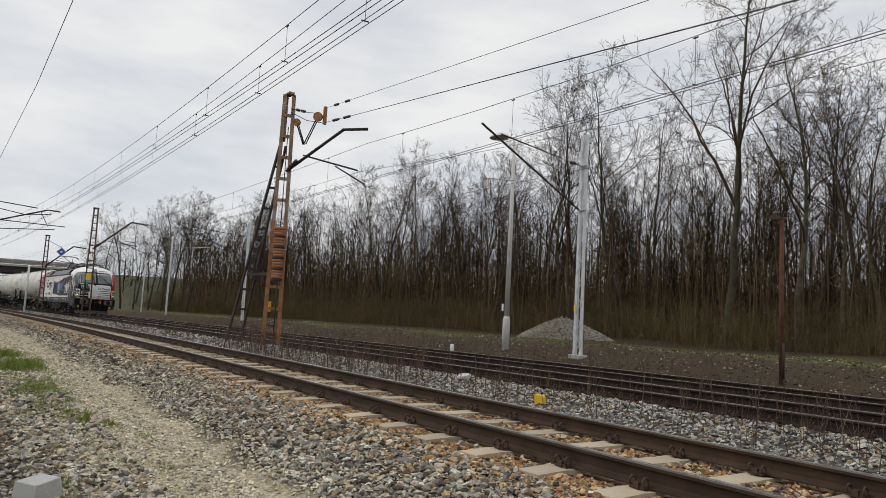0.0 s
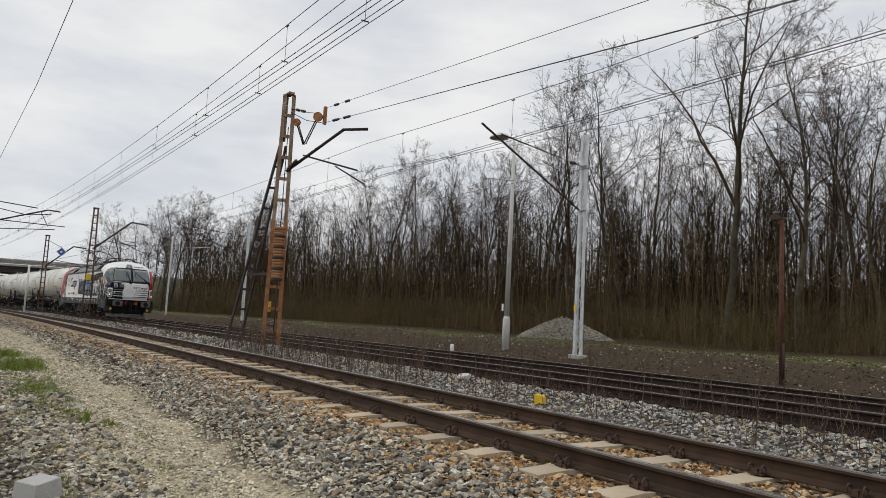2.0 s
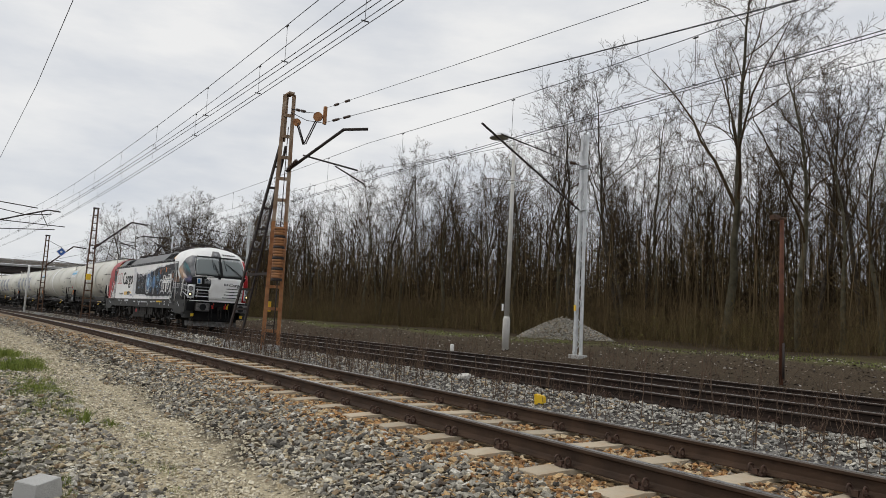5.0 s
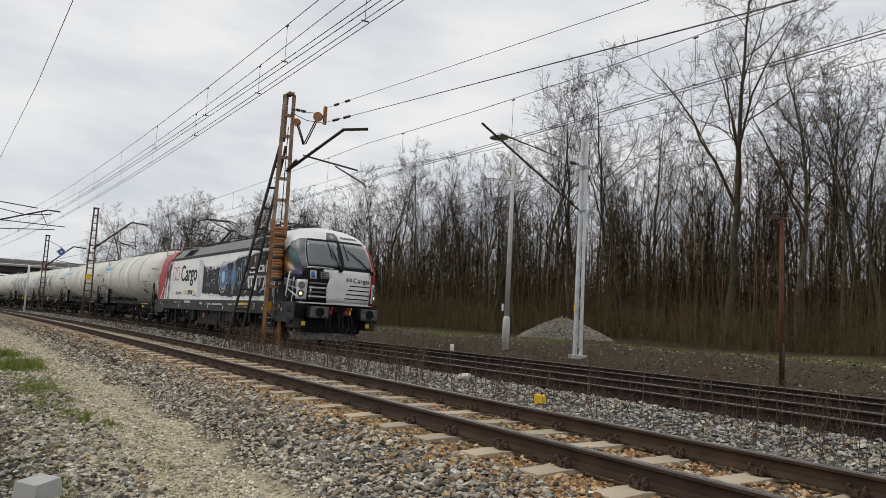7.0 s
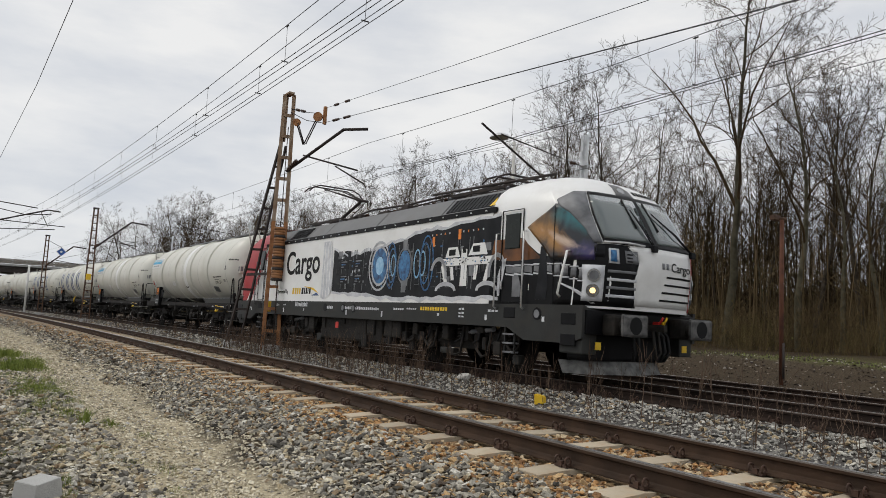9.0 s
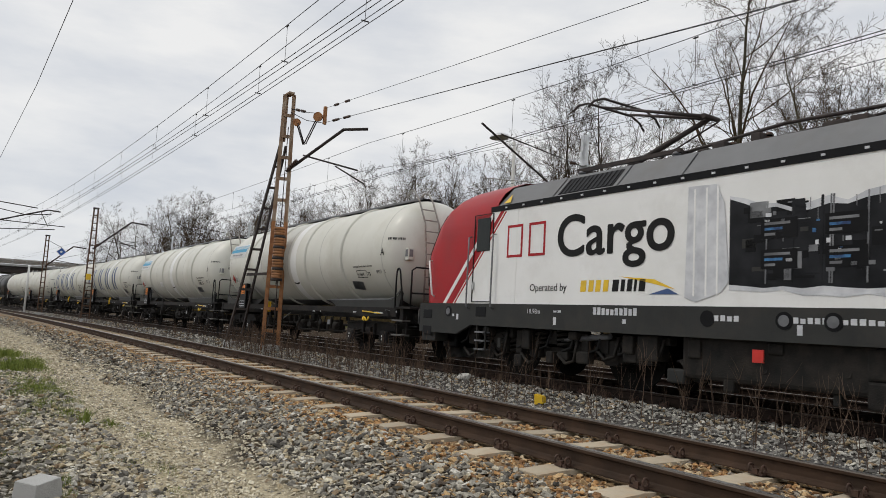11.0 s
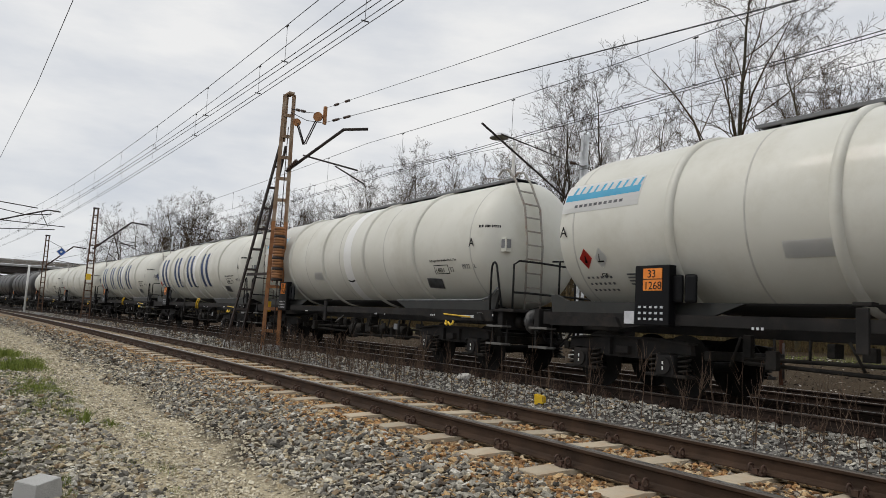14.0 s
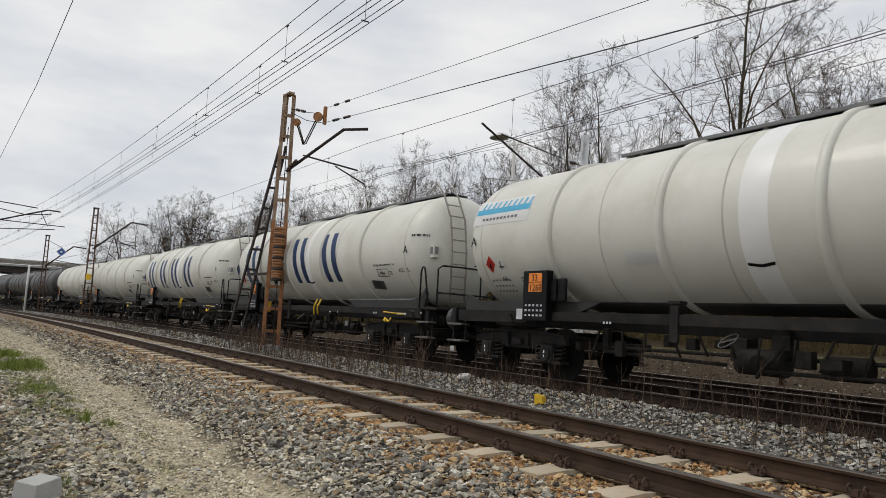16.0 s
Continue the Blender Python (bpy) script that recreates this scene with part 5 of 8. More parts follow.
M_MARK = surf("black_lettering", (0.006, 0.006, 0.006), (0.014, 0.014, 0.014), 5.0, 0.55, 0, 0, spec=0.2)
M_FRAME = surf("sooty_wagon_frame", (0.013, 0.0125, 0.0125), (0.030, 0.028, 0.027), 2.5, 0.75, 0.0, 0.35, 40, dirt=(0.05, 0.038, 0.029), dirt_scale=3, dirt_amount=0.5, spec=0.15)


def glass_material():
    m = bpy.data.materials.new("tinted_windscreen")
    m.use_nodes = True
    b = m.node_tree.nodes["Principled BSDF"]
    # the pale base colour carries part of the sky's reflection in the pane
    b.inputs["Base Color"].default_value = (0.15, 0.18, 0.18, 1)
    b.inputs["Roughness"].default_value = 0.06
    b.inputs["Transmission Weight"].default_value = 0.3
    b.inputs["IOR"].default_value = 1.5
    b.inputs["Coat Weight"].default_value = 1.0
    return m


def lamp_material(name, colour, strength):
    m = bpy.data.materials.new(name)
    m.use_nodes = True
    b = m.node_tree.nodes["Principled BSDF"]
    b.inputs["Base Color"].default_value = hexcol(colour)
    b.inputs["Emission Color"].default_value = hexcol(colour)
    b.inputs["Emission Strength"].default_value = strength
    return m


def galaxy_material():
    """Printed night-sky film: near-black blue with gold, pale, violet and teal clouds."""
    m = bpy.data.materials.new("nebula_print")
    m.use_nodes = True
    n, l = m.node_tree.nodes, m.node_tree.links
    b = n["Principled BSDF"]
    b.inputs["Roughness"].default_value, b.inputs["Coat Weight"].default_value = 0.28, 0.3
    co = n.new("ShaderNodeTexCoord")
    nz = n.new("ShaderNodeTexNoise")
    nz.inputs["Scale"].default_value, nz.inputs["Detail"].default_value, nz.inputs["Distortion"].default_value = 2.6, 9.0, 1.0
    l.new(co.outputs["Object"], nz.inputs["Vector"])
    out = None
    # along the side, height, half length, half height, tilt, colour
    for u, z, ru, rz, tilt, colour in ((1.75, 2.72, 0.75, 0.55, -0.3, (0.20, 0.10, 0.02)), (1.0, 2.92, 0.55, 0.30, -0.3, (0.02, 0.14, 0.16)), (1.45, 2.58, 0.75, 0.24, -0.45, (0.42, 0.20, 0.045)),
                                       (0.75, 2.30, 0.5, 0.2, -0.3, (0.05, 0.04, 0.14)), (1.15, 2.50, 0.55, 0.10, -0.4, (0.62, 0.47, 0.36)), (0.95, 3.0, 0.22, 0.06, -0.2, (0.22, 0.45, 0.48))):
        mp = n.new("ShaderNodeMapping")
        mp.vector_type = "TEXTURE"
        mp.inputs["Location"].default_value = (LOCO_LENGTH / 2 - u, 0, z)
        mp.inputs["Rotation"].default_value = (0, -tilt, 0)
        mp.inputs["Scale"].default_value = (ru, 1e6, rz)
        l.new(co.outputs["Object"], mp.inputs["Vector"])
        ln = n.new("ShaderNodeVectorMath")
        ln.operation = "LENGTH"
        l.new(mp.outputs["Vector"], ln.inputs[0])
        ad = n.new("ShaderNodeMath")
        ad.operation = "MULTIPLY_ADD"
        ad.inputs[1].default_value = 1.8
        l.new(nz.outputs["Fac"], ad.inputs[0])
        l.new(ln.outputs["Value"], ad.inputs[2])
        rg = n.new("ShaderNodeMapRange")
        rg.interpolation_type = "SMOOTHSTEP"
        rg.inputs[1].default_value, rg.inputs[2].default_value, rg.inputs[3].default_value, rg.inputs[4].default_value = 0.95, 1.95, 1.0, 0.0
        l.new(ad.outputs[0], rg.inputs[0])
        mx = n.new("ShaderNodeMix")
        mx.data_type = "RGBA"
        mx.inputs[6].default_value = (0.004, 0.007, 0.012, 1)
        mx.inputs[7].default_value = hexcol(colour)
        l.new(rg.outputs[0], mx.inputs[0])
        if out:
            l.new(out, mx.inputs[6])
        out = mx.outputs[2]
    l.new(out, b.inputs["Base Color"])
    return m


M_GLASS = glass_material()
M_SIDEGLASS = surf("dark_side_window", (0.006, 0.008, 0.007), (0.012, 0.016, 0.012), 3.0, 0.18, 0, 0, spec=0.25)
M_HEADLAMP = lamp_material("lit_headlamp", (1.0, 0.72, 0.34), 1.4)
M_LENS = surf("headlamp_reflector", (0.30, 0.30, 0.30), (0.42, 0.42, 0.42), 6.0, 0.2, 0.8, 0)
M_GALAXY = galaxy_material()
M_GLOW_PRINT = surf("rust_brown_print", (0.012, 0.007, 0.004), (0.26, 0.095, 0.025), 1.6, 0.35, 0, 0, spec=0.2, coat=0.2)

SIDE = -1.5


def flat(name, outline, mat, parent, lift=0.004, label="", side=SIDE, x_of=lambda u: LOCO_LENGTH / 2 - u):
    """A painted or printed shape on a flat side: outline in metres behind the front and over the rail."""
    bm = bmesh.new()
    add_prism(bm, [(x_of(u), z) for u, z in outline], side - lift, side - lift + 0.003)
    return part(name, bm, mat, parent, label)


def ring_outline(u, z, ru, rz, n=22):
    return [(u + ru * math.cos(2 * math.pi * k / n), z + rz * math.sin(2 * math.pi * k / n)) for k in range(n)]


def box_outline(u0, u1, z0, z1):
    return [(u0, z0), (u1, z0), (u1, z1), (u0, z1)]


def hoop(name, u, z, ru, rz, wdt, mat, parent, lift=0.004, a0=0.0, a1=360.0, side=SIDE, x_of=lambda u: LOCO_LENGTH / 2 - u):
    """A flat ring, or part of one, on the side."""
    bm = bmesh.new()
    n = 26
    pts = []
    for k in range(n + 1):
        a = radians(a0 + (a1 - a0) * k / n)
        c, s = math.cos(a), math.sin(a)
        pts.append((bm.verts.new((x_of(u + ru * c), side - lift, z + rz * s)), bm.verts.new((x_of(u + (ru - wdt) * c), side - lift, z + (rz - wdt) * s))))
    for (a, b), (c, d) in zip(pts, pts[1:]):
        bm.faces.new((a, b, d, c))
    bmesh.ops.solidify(bm, geom=bm.faces[:], thickness=0.002)
    return part(name, bm, mat, parent)


def lettering(name, text, size, m, mat, parent, label="", bold=0.0):
    """Readable writing as a thin mesh; lies in the plane of pose m."""
    cu = bpy.data.curves.new(name, "FONT")
    cu.body, cu.size, cu.extrude, cu.resolution_u = text, size, 0.0015, 10 if size > 0.5 else 3
    tmp = bpy.data.objects.new("writing", cu)
    me = bpy.data.meshes.new_from_object(tmp)
    bpy.data.objects.remove(tmp)
    bpy.data.curves.remove(cu)
    if bold:
        # heavier strokes: the letters laid over themselves with small shifts
        bm = bmesh.new()
        for k, (dx, dy) in enumerate(((0, 0), (1, 0), (-1, 0), (0, 0.8), (0, -0.8), (0.7, 0.6), (-0.7, -0.6), (0.7, -0.6), (-0.7, 0.6))):
            c = me.copy()
            c.transform(Matrix.Translation((dx * bold * size, dy * bold * size, 0.0004 * k)))
            bm.from_mesh(c)
            bpy.data.meshes.remove(c)
        bm.to_mesh(me)
        bm.free()
    me.materials.clear()
    me.materials.append(mat)
    ob = new(name, me)
    ob.parent = parent
    ob.matrix_basis = m
    if label:
        ob["label"] = label
    return ob


# the cab's rounded shell: height -> half width, and how far the nose is behind the buffers
NOSE_Z = [1.32, 1.70, 2.10, 2.43, 2.52, 2.80, 3.10, 3.40, 3.60, 3.75, 3.87, 3.95]
NOSE_W = [1.50, 1.50, 1.50, 1.50, 1.50, 1.50, 1.49, 1.41, 1.27, 1.07, 0.78, 0.36]
NOSE_U = [0.36, 0.32, 0.29, 0.31, 0.36, 0.53, 0.71, 0.92, 1.13, 1.38, 1.72, 2.05]
PLAN = [(0.0, 0.0), (0.35, 0.02), (0.68, 0.10), (0.87, 0.28), (0.975, 0.60)]


def nose_point(z, s, out=0.0):
    """A point of the cab shell; s: 0 at the middle of the nose, -1..1 round the corner to the near and far side, beyond that along the side."""
    z = min(max(z, NOSE_Z[0]), NOSE_Z[-1])
    w, u0 = float(np.interp(z, NOSE_Z, NOSE_W)), float(np.interp(z, NOSE_Z, NOSE_U))
    a = abs(s)
    corner = max(1.35, u0 + 0.68)
    ys = [p[0] * w for p in PLAN] + [w]
    us = [u0 + p[1] for p in PLAN] + [corner]
    if a <= 1:
        y, u = float(np.interp(a, np.linspace(0, 1, 6), ys)), float(np.interp(a, np.linspace(0, 1, 6), us))
    else:
        y, u = w, corner + (a - 1) * 2.0
    sg = -1 if s < 0 else 1
    if out:
        e = 0.02
        p = Vector(nose_point(z, s))
        d1 = Vector(nose_point(z, s + e)) - Vector(nose_point(z, s - e))
        d2 = Vector(nose_point(z + e, s)) - Vector(nose_point(z - e, s))
        nrm = d1.cross(d2).normalized()
        if nrm.dot(Vector((0.6, p.y, 0.3))) < 0:
            nrm = -nrm
        return p + nrm * out
    return (LOCO_LENGTH / 2 - u, sg * y, z)


def nose_patch(name, rows, mat, parent, out=0.006, cols=6, label="", thick=0.004, flip=1):
    """A piece that follows the cab shell: rows of (z, s from, s to)."""
    bm = bmesh.new()
    fine = []
    for (z0, a0, b0), (z1, a1, b1) in zip(rows, rows[1:]):
        for k in range(3):
            q = k / 3
            fine.append((z0 + (z1 - z0) * q, a0 + (a1 - a0) * q, b0 + (b1 - b0) * q))
    fine.append(rows[-1])
    grid = []
    for z, a, b in fine:
        line = []
        for c in range(cols + 1):
            p = Vector(nose_point(z, a + (b - a) * c / cols, out))
            line.append(bm.verts.new((p.x * flip, p.y, p.z)))
        grid.append(line)
    for r0, r1 in zip(grid, grid[1:]):
        for c in range(cols):
            f = bm.faces.new((r0[c], r0[c + 1], r1[c + 1], r1[c]))
            f.smooth = True
    bmesh.ops.recalc_face_normals(bm, faces=bm.faces)
    bmesh.ops.solidify(bm, geom=bm.faces[:], thickness=thick)
    return part(name, bm, mat, parent, label)


def cab_shell(flip, mat_near, parent, label):
    """The moulded cab from the nose back to the engine room."""
    bm = bmesh.new()
    back = 3.25
    ss = [-1.0 - (back - 1.35) / 2] + list(np.linspace(-1, 1, 29)) + [1.0 + (back - 1.35) / 2]
    zs = sorted(set(NOSE_Z + [1.5, 1.9, 2.27, 2.66, 2.95, 3.25, 3.5, 3.68, 3.81, 3.91]))
    grid = []
    for z in zs:
        line = []
        for s in ss:
            p = nose_point(z, s)
            x = LOCO_LENGTH / 2 - back if abs(s) > 1.01 else p[0]
            line.append(bm.verts.new((x * flip, p[1], p[2])))
        grid.append(line)
    for r0, r1 in zip(grid, grid[1:]):
        for c in range(len(ss) - 1):
            bm.faces.new((r0[c], r0[c + 1], r1[c + 1], r1[c]))
    bm.faces.new(grid[-1])
    bm.faces.new(grid[0][::-1])
    bmesh.ops.recalc_face_normals(bm, faces=bm.faces)
    return part("cab", bm, mat_near, parent, label, smooth=0.7)


def wheelset(parent, x, radius, gauge=1.5):
    bm = bmesh.new()
    add_tube(bm, [(0, -0.78, 0), (0, 0.78, 0)], 0.085, 10)
    for y in (-0.75, 0.75):
        sg = 1 if y > 0 else -1
        add_tube(bm, [(0, y + sg * 0.065, 0), (0, y + sg * 0.065, 0), (0, y + sg * 0.03, 0), (0, y - sg * 0.07, 0)], [radius * 0.8, radius * 0.985, radius, radius * 1.0], 32)
        add_tube(bm, [(0, y - sg * 0.07, 0), (0, y - sg * 0.10, 0)], [radius + 0.03, radius + 0.025], 32)
        add_disc(bm, (0, y + sg * 0.085, 0), (0, 1, 0), 0.17, 0.17, 0.06, 14)
        for k in range(5):
            a = 2 * math.pi * k / 5
            add_disc(bm, (radius * 0.52 * math.cos(a), y + sg * 0.07, radius * 0.52 * math.sin(a)), (0, 1, 0), 0.05, 0.05, 0.03, 8)
    w = part("wheelset", bm, M_TREAD, parent, "steel wheelset, grime and bogie shadow in its near-black colour")
    w.matrix_basis = pose(x, 0, radius)
    return w


def coil(bm, at, r, h, turns=4, wire=0.02):
    n = turns * 10
    add_tube(bm, [(at[0] + r * math.cos(2 * math.pi * k / 10), at[1] + r * math.sin(2 * math.pi * k / 10), at[2] + h * k / n) for k in range(n + 1)], wire, 5)


def bogie_y25(parent, x):
    b = new("bogie")
    b.parent = parent
    b.matrix_basis = pose(x, 0, 0)
    b["label"] = "sooty two-axle bogie with coil springs"
    for sg in (-1, 1):
        y = sg * 1.0
        bm = bmesh.new()
        add_prism(bm, [(-1.30, 0.64), (-1.27, 0.80), (-0.62, 0.86), (0.62, 0.86), (1.27, 0.80), (1.30, 0.64), (0.95, 0.66), (0.68, 0.63), (0.42, 0.54), (-0.42, 0.54), (-0.68, 0.63), (-0.95, 0.66)], y - 0.05, y + 0.05)
        add_prism(bm, [(-1.29, 0.79), (-0.62, 0.85), (0.62, 0.85), (1.29, 0.79), (1.29, 0.82), (0.62, 0.88), (-0.62, 0.88), (-1.29, 0.82)], y - 0.11, y + 0.11)
        for rx in (-0.30, 0.30):
            add_box(bm, (0.05, 0.10, 0.26), (rx, y + sg * 0.07, 0.70), 0.01)
        add_box(bm, (0.26, 0.12, 0.12), (0.0, y + sg * 0.08, 0.66), 0.015)
        part("side_frame", bm, M_FRAME, b)
        for ax in (-0.9, 0.9):
            bm = bmesh.new()
            add_box(bm, (0.34, 0.26, 0.34), (ax, sg * 1.05, 0.47), 0.04)
            add_disc(bm, (ax, sg * 1.19, 0.47), (0, 1, 0), 0.13, 0.13, 0.05, 14)
            part("axle_box", bm, M_FRAME, b)
            bm = bmesh.new()
            add_box(bm, (0.022, 0.004, 0.05), (ax - 0.0, sg * 1.218, 0.51))
            add_box(bm, (0.022, 0.004, 0.05), (ax - 0.0, sg * 1.218, 0.43))
            part("white_mark", bm, M_WHITE, b)
            for off in (-0.27, 0.27):
                bm = bmesh.new()
                coil(bm, (ax + off, sg * 1.04, 0.34), 0.085, 0.30)
                part("coil_spring", bm, M_GRIME, b)
                bm = bmesh.new()
                add_box(bm, (0.22, 0.24, 0.05), (ax + off, sg * 1.04, 0.32), 0.01)
                part("spring_seat", bm, M_GRIME, b)
    bm = bmesh.new()
    add_box(bm, (0.5, 2.0, 0.26), (0, 0, 0.66), 0.04)
    part("bolster", bm, M_GRIME, b)
    for ax in (-1.5, 1.5):
        bm = bmesh.new()
        add_box(bm, (0.12, 1.9, 0.14), (ax, 0, 0.66), 0.02)
        part("end_beam", bm, M_GRIME, b)
    return b, [wheelset(b, -0.9, 0.46), wheelset(b, 0.9, 0.46)]


def buffer_pair(parent, x_face, direction, z=1.05, square=False):
    for y in (-0.875, 0.875):
        bm = bmesh.new()
        if square:
            add_box(bm, (0.06, 0.62, 0.38), (x_face - direction * 0.03, y, z), 0.05)
            head = part("buffer_head", bm, M_BUFFER, parent, "grease-marked square buffer head")
            bm = bmesh.new()
            add_disc(bm, (x_face - direction * 0.002, y, z), (1, 0, 0), 0.15, 0.15, 0.008, 18)
            part("grease_patch", bm, M_LBLACK, head)
            bm = bmesh.new()
            add_box(bm, (0.3, 0.44, 0.36), (x_face - direction * 0.42, y, z), 0.06)
            add_tube(bm, [(x_face - direction * 0.06, y, z), (x_face - direction * 0.6, y, z)], 0.13, 14)
        else:
            add_tube(bm, [(x_face, y, z), (x_face - direction * 0.035, y, z), (x_face - direction * 0.07, y, z)], [0.225, 0.24, 0.12], 22)
            part("buffer_head", bm, M_BUFFER, parent, "round steel buffer head")
            bm = bmesh.new()
            add_tube(bm, [(x_face - direction * 0.06, y, z), (x_face - direction * 0.3, y, z)], 0.095, 14)
            add_tube(bm, [(x_face - direction * 0.28, y, z), (x_face - direction * 0.62, y, z)], [0.13, 0.15], 14)
        part("buffer_sleeve", bm, M_GRIME, parent)


def build_pantograph(parent, x, raised, flip=1):
    p = new("pantograph")
    p.parent = parent
    p.matrix_basis = pose(x, 0, 3.86)
    p["label"] = "raised single-arm pantograph" if raised else "folded single-arm pantograph"
    bm = bmesh.new()
    for y in (-0.55, 0.55):
        add_bar(bm, (-1.2, y, 0.12), (1.2, y, 0.12), 0.07)
    for xx in (-1.1, 0.0, 1.1):
        add_bar(bm, (xx, -0.55, 0.12), (xx, 0.55, 0.12), 0.07)
    part("base_frame", bm, M_DARKIRON, p)
    for xx in (-1.1, 1.1):
        for y in (-0.55, 0.55):
            bm = bmesh.new()
            for i in range(3):
                add_disc(bm, (xx, y, -0.02 + i * 0.05), (0, 0, 1), 0.08, 0.05, 0.05, 10)
            part("insulator", bm, M_LMID, p)
    if raised:
        el, hd = (1.35, 0.75), (-0.75, 1.33)
    else:
        el, hd = (1.35, 0.22), (-0.9, 0.30)
    bm = bmesh.new()
    add_tube(bm, [(-0.45 * flip, 0, 0.16), (el[0] * flip, 0, el[1])], [0.06, 0.045], 8)
    add_tube(bm, [(-0.2 * flip, 0.15, 0.12), ((el[0] + 0.12) * flip, 0.05, el[1] - 0.08)], 0.016, 5)
    part("lower_arm", bm, M_DARKIRON, p)
    bm = bmesh.new()
    for y in (-0.35, 0.35):
        add_tube(bm, [(el[0] * flip, 0.1 * (1 if y > 0 else -1), el[1]), (hd[0] * flip, y, hd[1])], [0.035, 0.022], 6)
    add_tube(bm, [(el[0] * flip, -0.2, el[1]), (el[0] * flip, 0.2, el[1])], 0.045, 8)
    part("upper_arm", bm, M_DARKIRON, p)
    for dx in (-0.2, 0.2):
        bm = bmesh.new()
        ys = [-0.98, -0.85, -0.6, 0.6, 0.85, 0.98]
        zs = [-0.20, -0.06, 0.04, 0.04, -0.06, -0.20]
        add_tube(bm, [((hd[0] * flip) + dx, y, hd[1] + z + 0.03) for y, z in zip(ys, zs)], 0.024, 6)
        part("collector_strip", bm, M_DARKIRON, p)


def build_loco():
    L2 = LOCO_LENGTH / 2

    def X(u):
        return L2 - u

    t = empty("locomotive", pose(0, 0, 0), "white, black and red electric locomotive with printed artwork, headlamps lit", "locomotive")
    # engine room body
    bm = bmesh.new()
    sec = [(-1.5, 1.32), (-1.5, 3.20), (-1.47, 3.25), (-1.02, 3.74), (-0.9, 3.76), (0.9, 3.76), (1.02, 3.74), (1.47, 3.25), (1.5, 3.20), (1.5, 1.32)]
    rings = [[bm.verts.new((X(u), y, z)) for y, z in sec] for u in (3.2, 15.78)]
    n = len(sec)
    for i in range(n):
        f = bm.faces.new((rings[0][i], rings[0][(i + 1) % n], rings[1][(i + 1) % n], rings[1][i]))
        f.material_index = 1 if i in (1, 2, 3, 4, 5, 6, 7) else 0
    bm.faces.new(rings[0][::-1])
    bm.faces.new(rings[1])
    bmesh.ops.recalc_face_normals(bm, faces=bm.faces)
    part("body", bm, [M_LWHITE, M_ROOF], t, "white engine-room body")
    cab = cab_shell(1, M_LWHITE, t, "white front cab")
    cab_rear = cab_shell(-1, M_LRED, t, "red rear cab")
    # roof: dark gutter with bolts, sloped grey panels with gaps and grilles
    bm = bmesh.new()
    add_prism(bm, [(X(3.1), 3.19), (X(15.85), 3.19), (X(15.85), 3.30), (X(3.1), 3.30)], -1.515, -1.455)
    part("gutter", bm, M_LBLACK, t)
    for i in range(24):
        bm = bmesh.new()
        add_box(bm, (0.05, 0.012, 0.03), (X(3.4 + i * 0.52), -1.52, 3.245))
        part("gutter_bracket", bm, M_LPALE, t)
    slope = Euler((radians(-42.6), 0, 0)).to_matrix()
    for u0, u1 in ((3.25, 5.15), (5.2, 8.15), (8.2, 11.25), (11.3, 12.55), (12.6, 14.1), (14.15, 15.7)):
        bm = bmesh.new()
        add_box(bm, (u1 - u0, 0.014, 0.62), (X((u0 + u1) / 2), -1.25, 3.51), 0.005, Euler((radians(-42.0), 0, 0)).to_matrix())
        pn = part("roof_panel", bm, M_ROOF, t)
        if u0 in (3.25, 12.6):
            bm = bmesh.new()
            add_box(bm, ((u1 - u0) * 0.88, 0.012, 0.44), (X((u0 + u1) / 2), -1.262, 3.515), 0.004, Euler((radians(-42.0), 0, 0)).to_matrix())
            part("grille", bm, M_LBLACK, pn)
            for k in range(12):
                bm = bmesh.new()
                add_box(bm, (0.02, 0.012, 0.42), (X(u0 + (u1 - u0) * (0.1 + 0.073 * k)), -1.272, 3.52), 0, Euler((radians(-42.0), 0, 0)).to_matrix())
                part("louvre", bm, M_LDARK, pn)
    # roof equipment
    build_pantograph(t, X(13.2), True)
    build_pantograph(t, X(5.0), False, -1)
    bm = bmesh.new()
    for y in (-0.75, 0.75):
        add_tube(bm, [(X(2.2), y, 3.96), (X(6.6), y, 4.06)], 0.03, 6)
        for u in (2.6, 3.8, 5.0, 6.2):
            add_tube(bm, [(X(u), y, 3.74), (X(u), y, 4.02)], 0.022, 5)
    part("roof_rail", bm, M_DARKIRON, t, "dark pipe rail on the roof")
    rnd = random.Random(4)
    for i in range(16):
        u = 6.6 + i * 0.36
        bm = bmesh.new()
        add_box(bm, (rnd.uniform(0.12, 0.34), rnd.uniform(0.2, 0.6), rnd.uniform(0.1, 0.24)), (X(u), rnd.uniform(-0.6, 0.3), 3.86), 0.02)
        part("roof_box", bm, M_DARKIRON if i % 3 else M_LMID, t)
    for i in range(9):
        u = 6.4 + i * 0.68
        bm = bmesh.new()
        for k in range(4):
            add_disc(bm, (X(u), -0.5 + 0.12 * (i % 3), 3.80 + k * 0.055), (0, 0, 1), 0.075, 0.045, 0.05, 10)
        part("insulator", bm, M_PORCELAIN, t)
    bm = bmesh.new()
    add_tube(bm, [(X(6.3), -0.45, 4.08), (X(8.4), -0.4, 4.05), (X(10.2), -0.5, 4.08), (X(12.2), -0.3, 4.0)], 0.028, 6)
    part("busbar", bm, M_DARKIRON, t)
    bm = bmesh.new()
    add_tube(bm, [(X(6.3), -0.1, 4.12), (X(9.4), 0.05, 4.1), (X(12.2), 0.1, 4.05)], 0.022, 6)
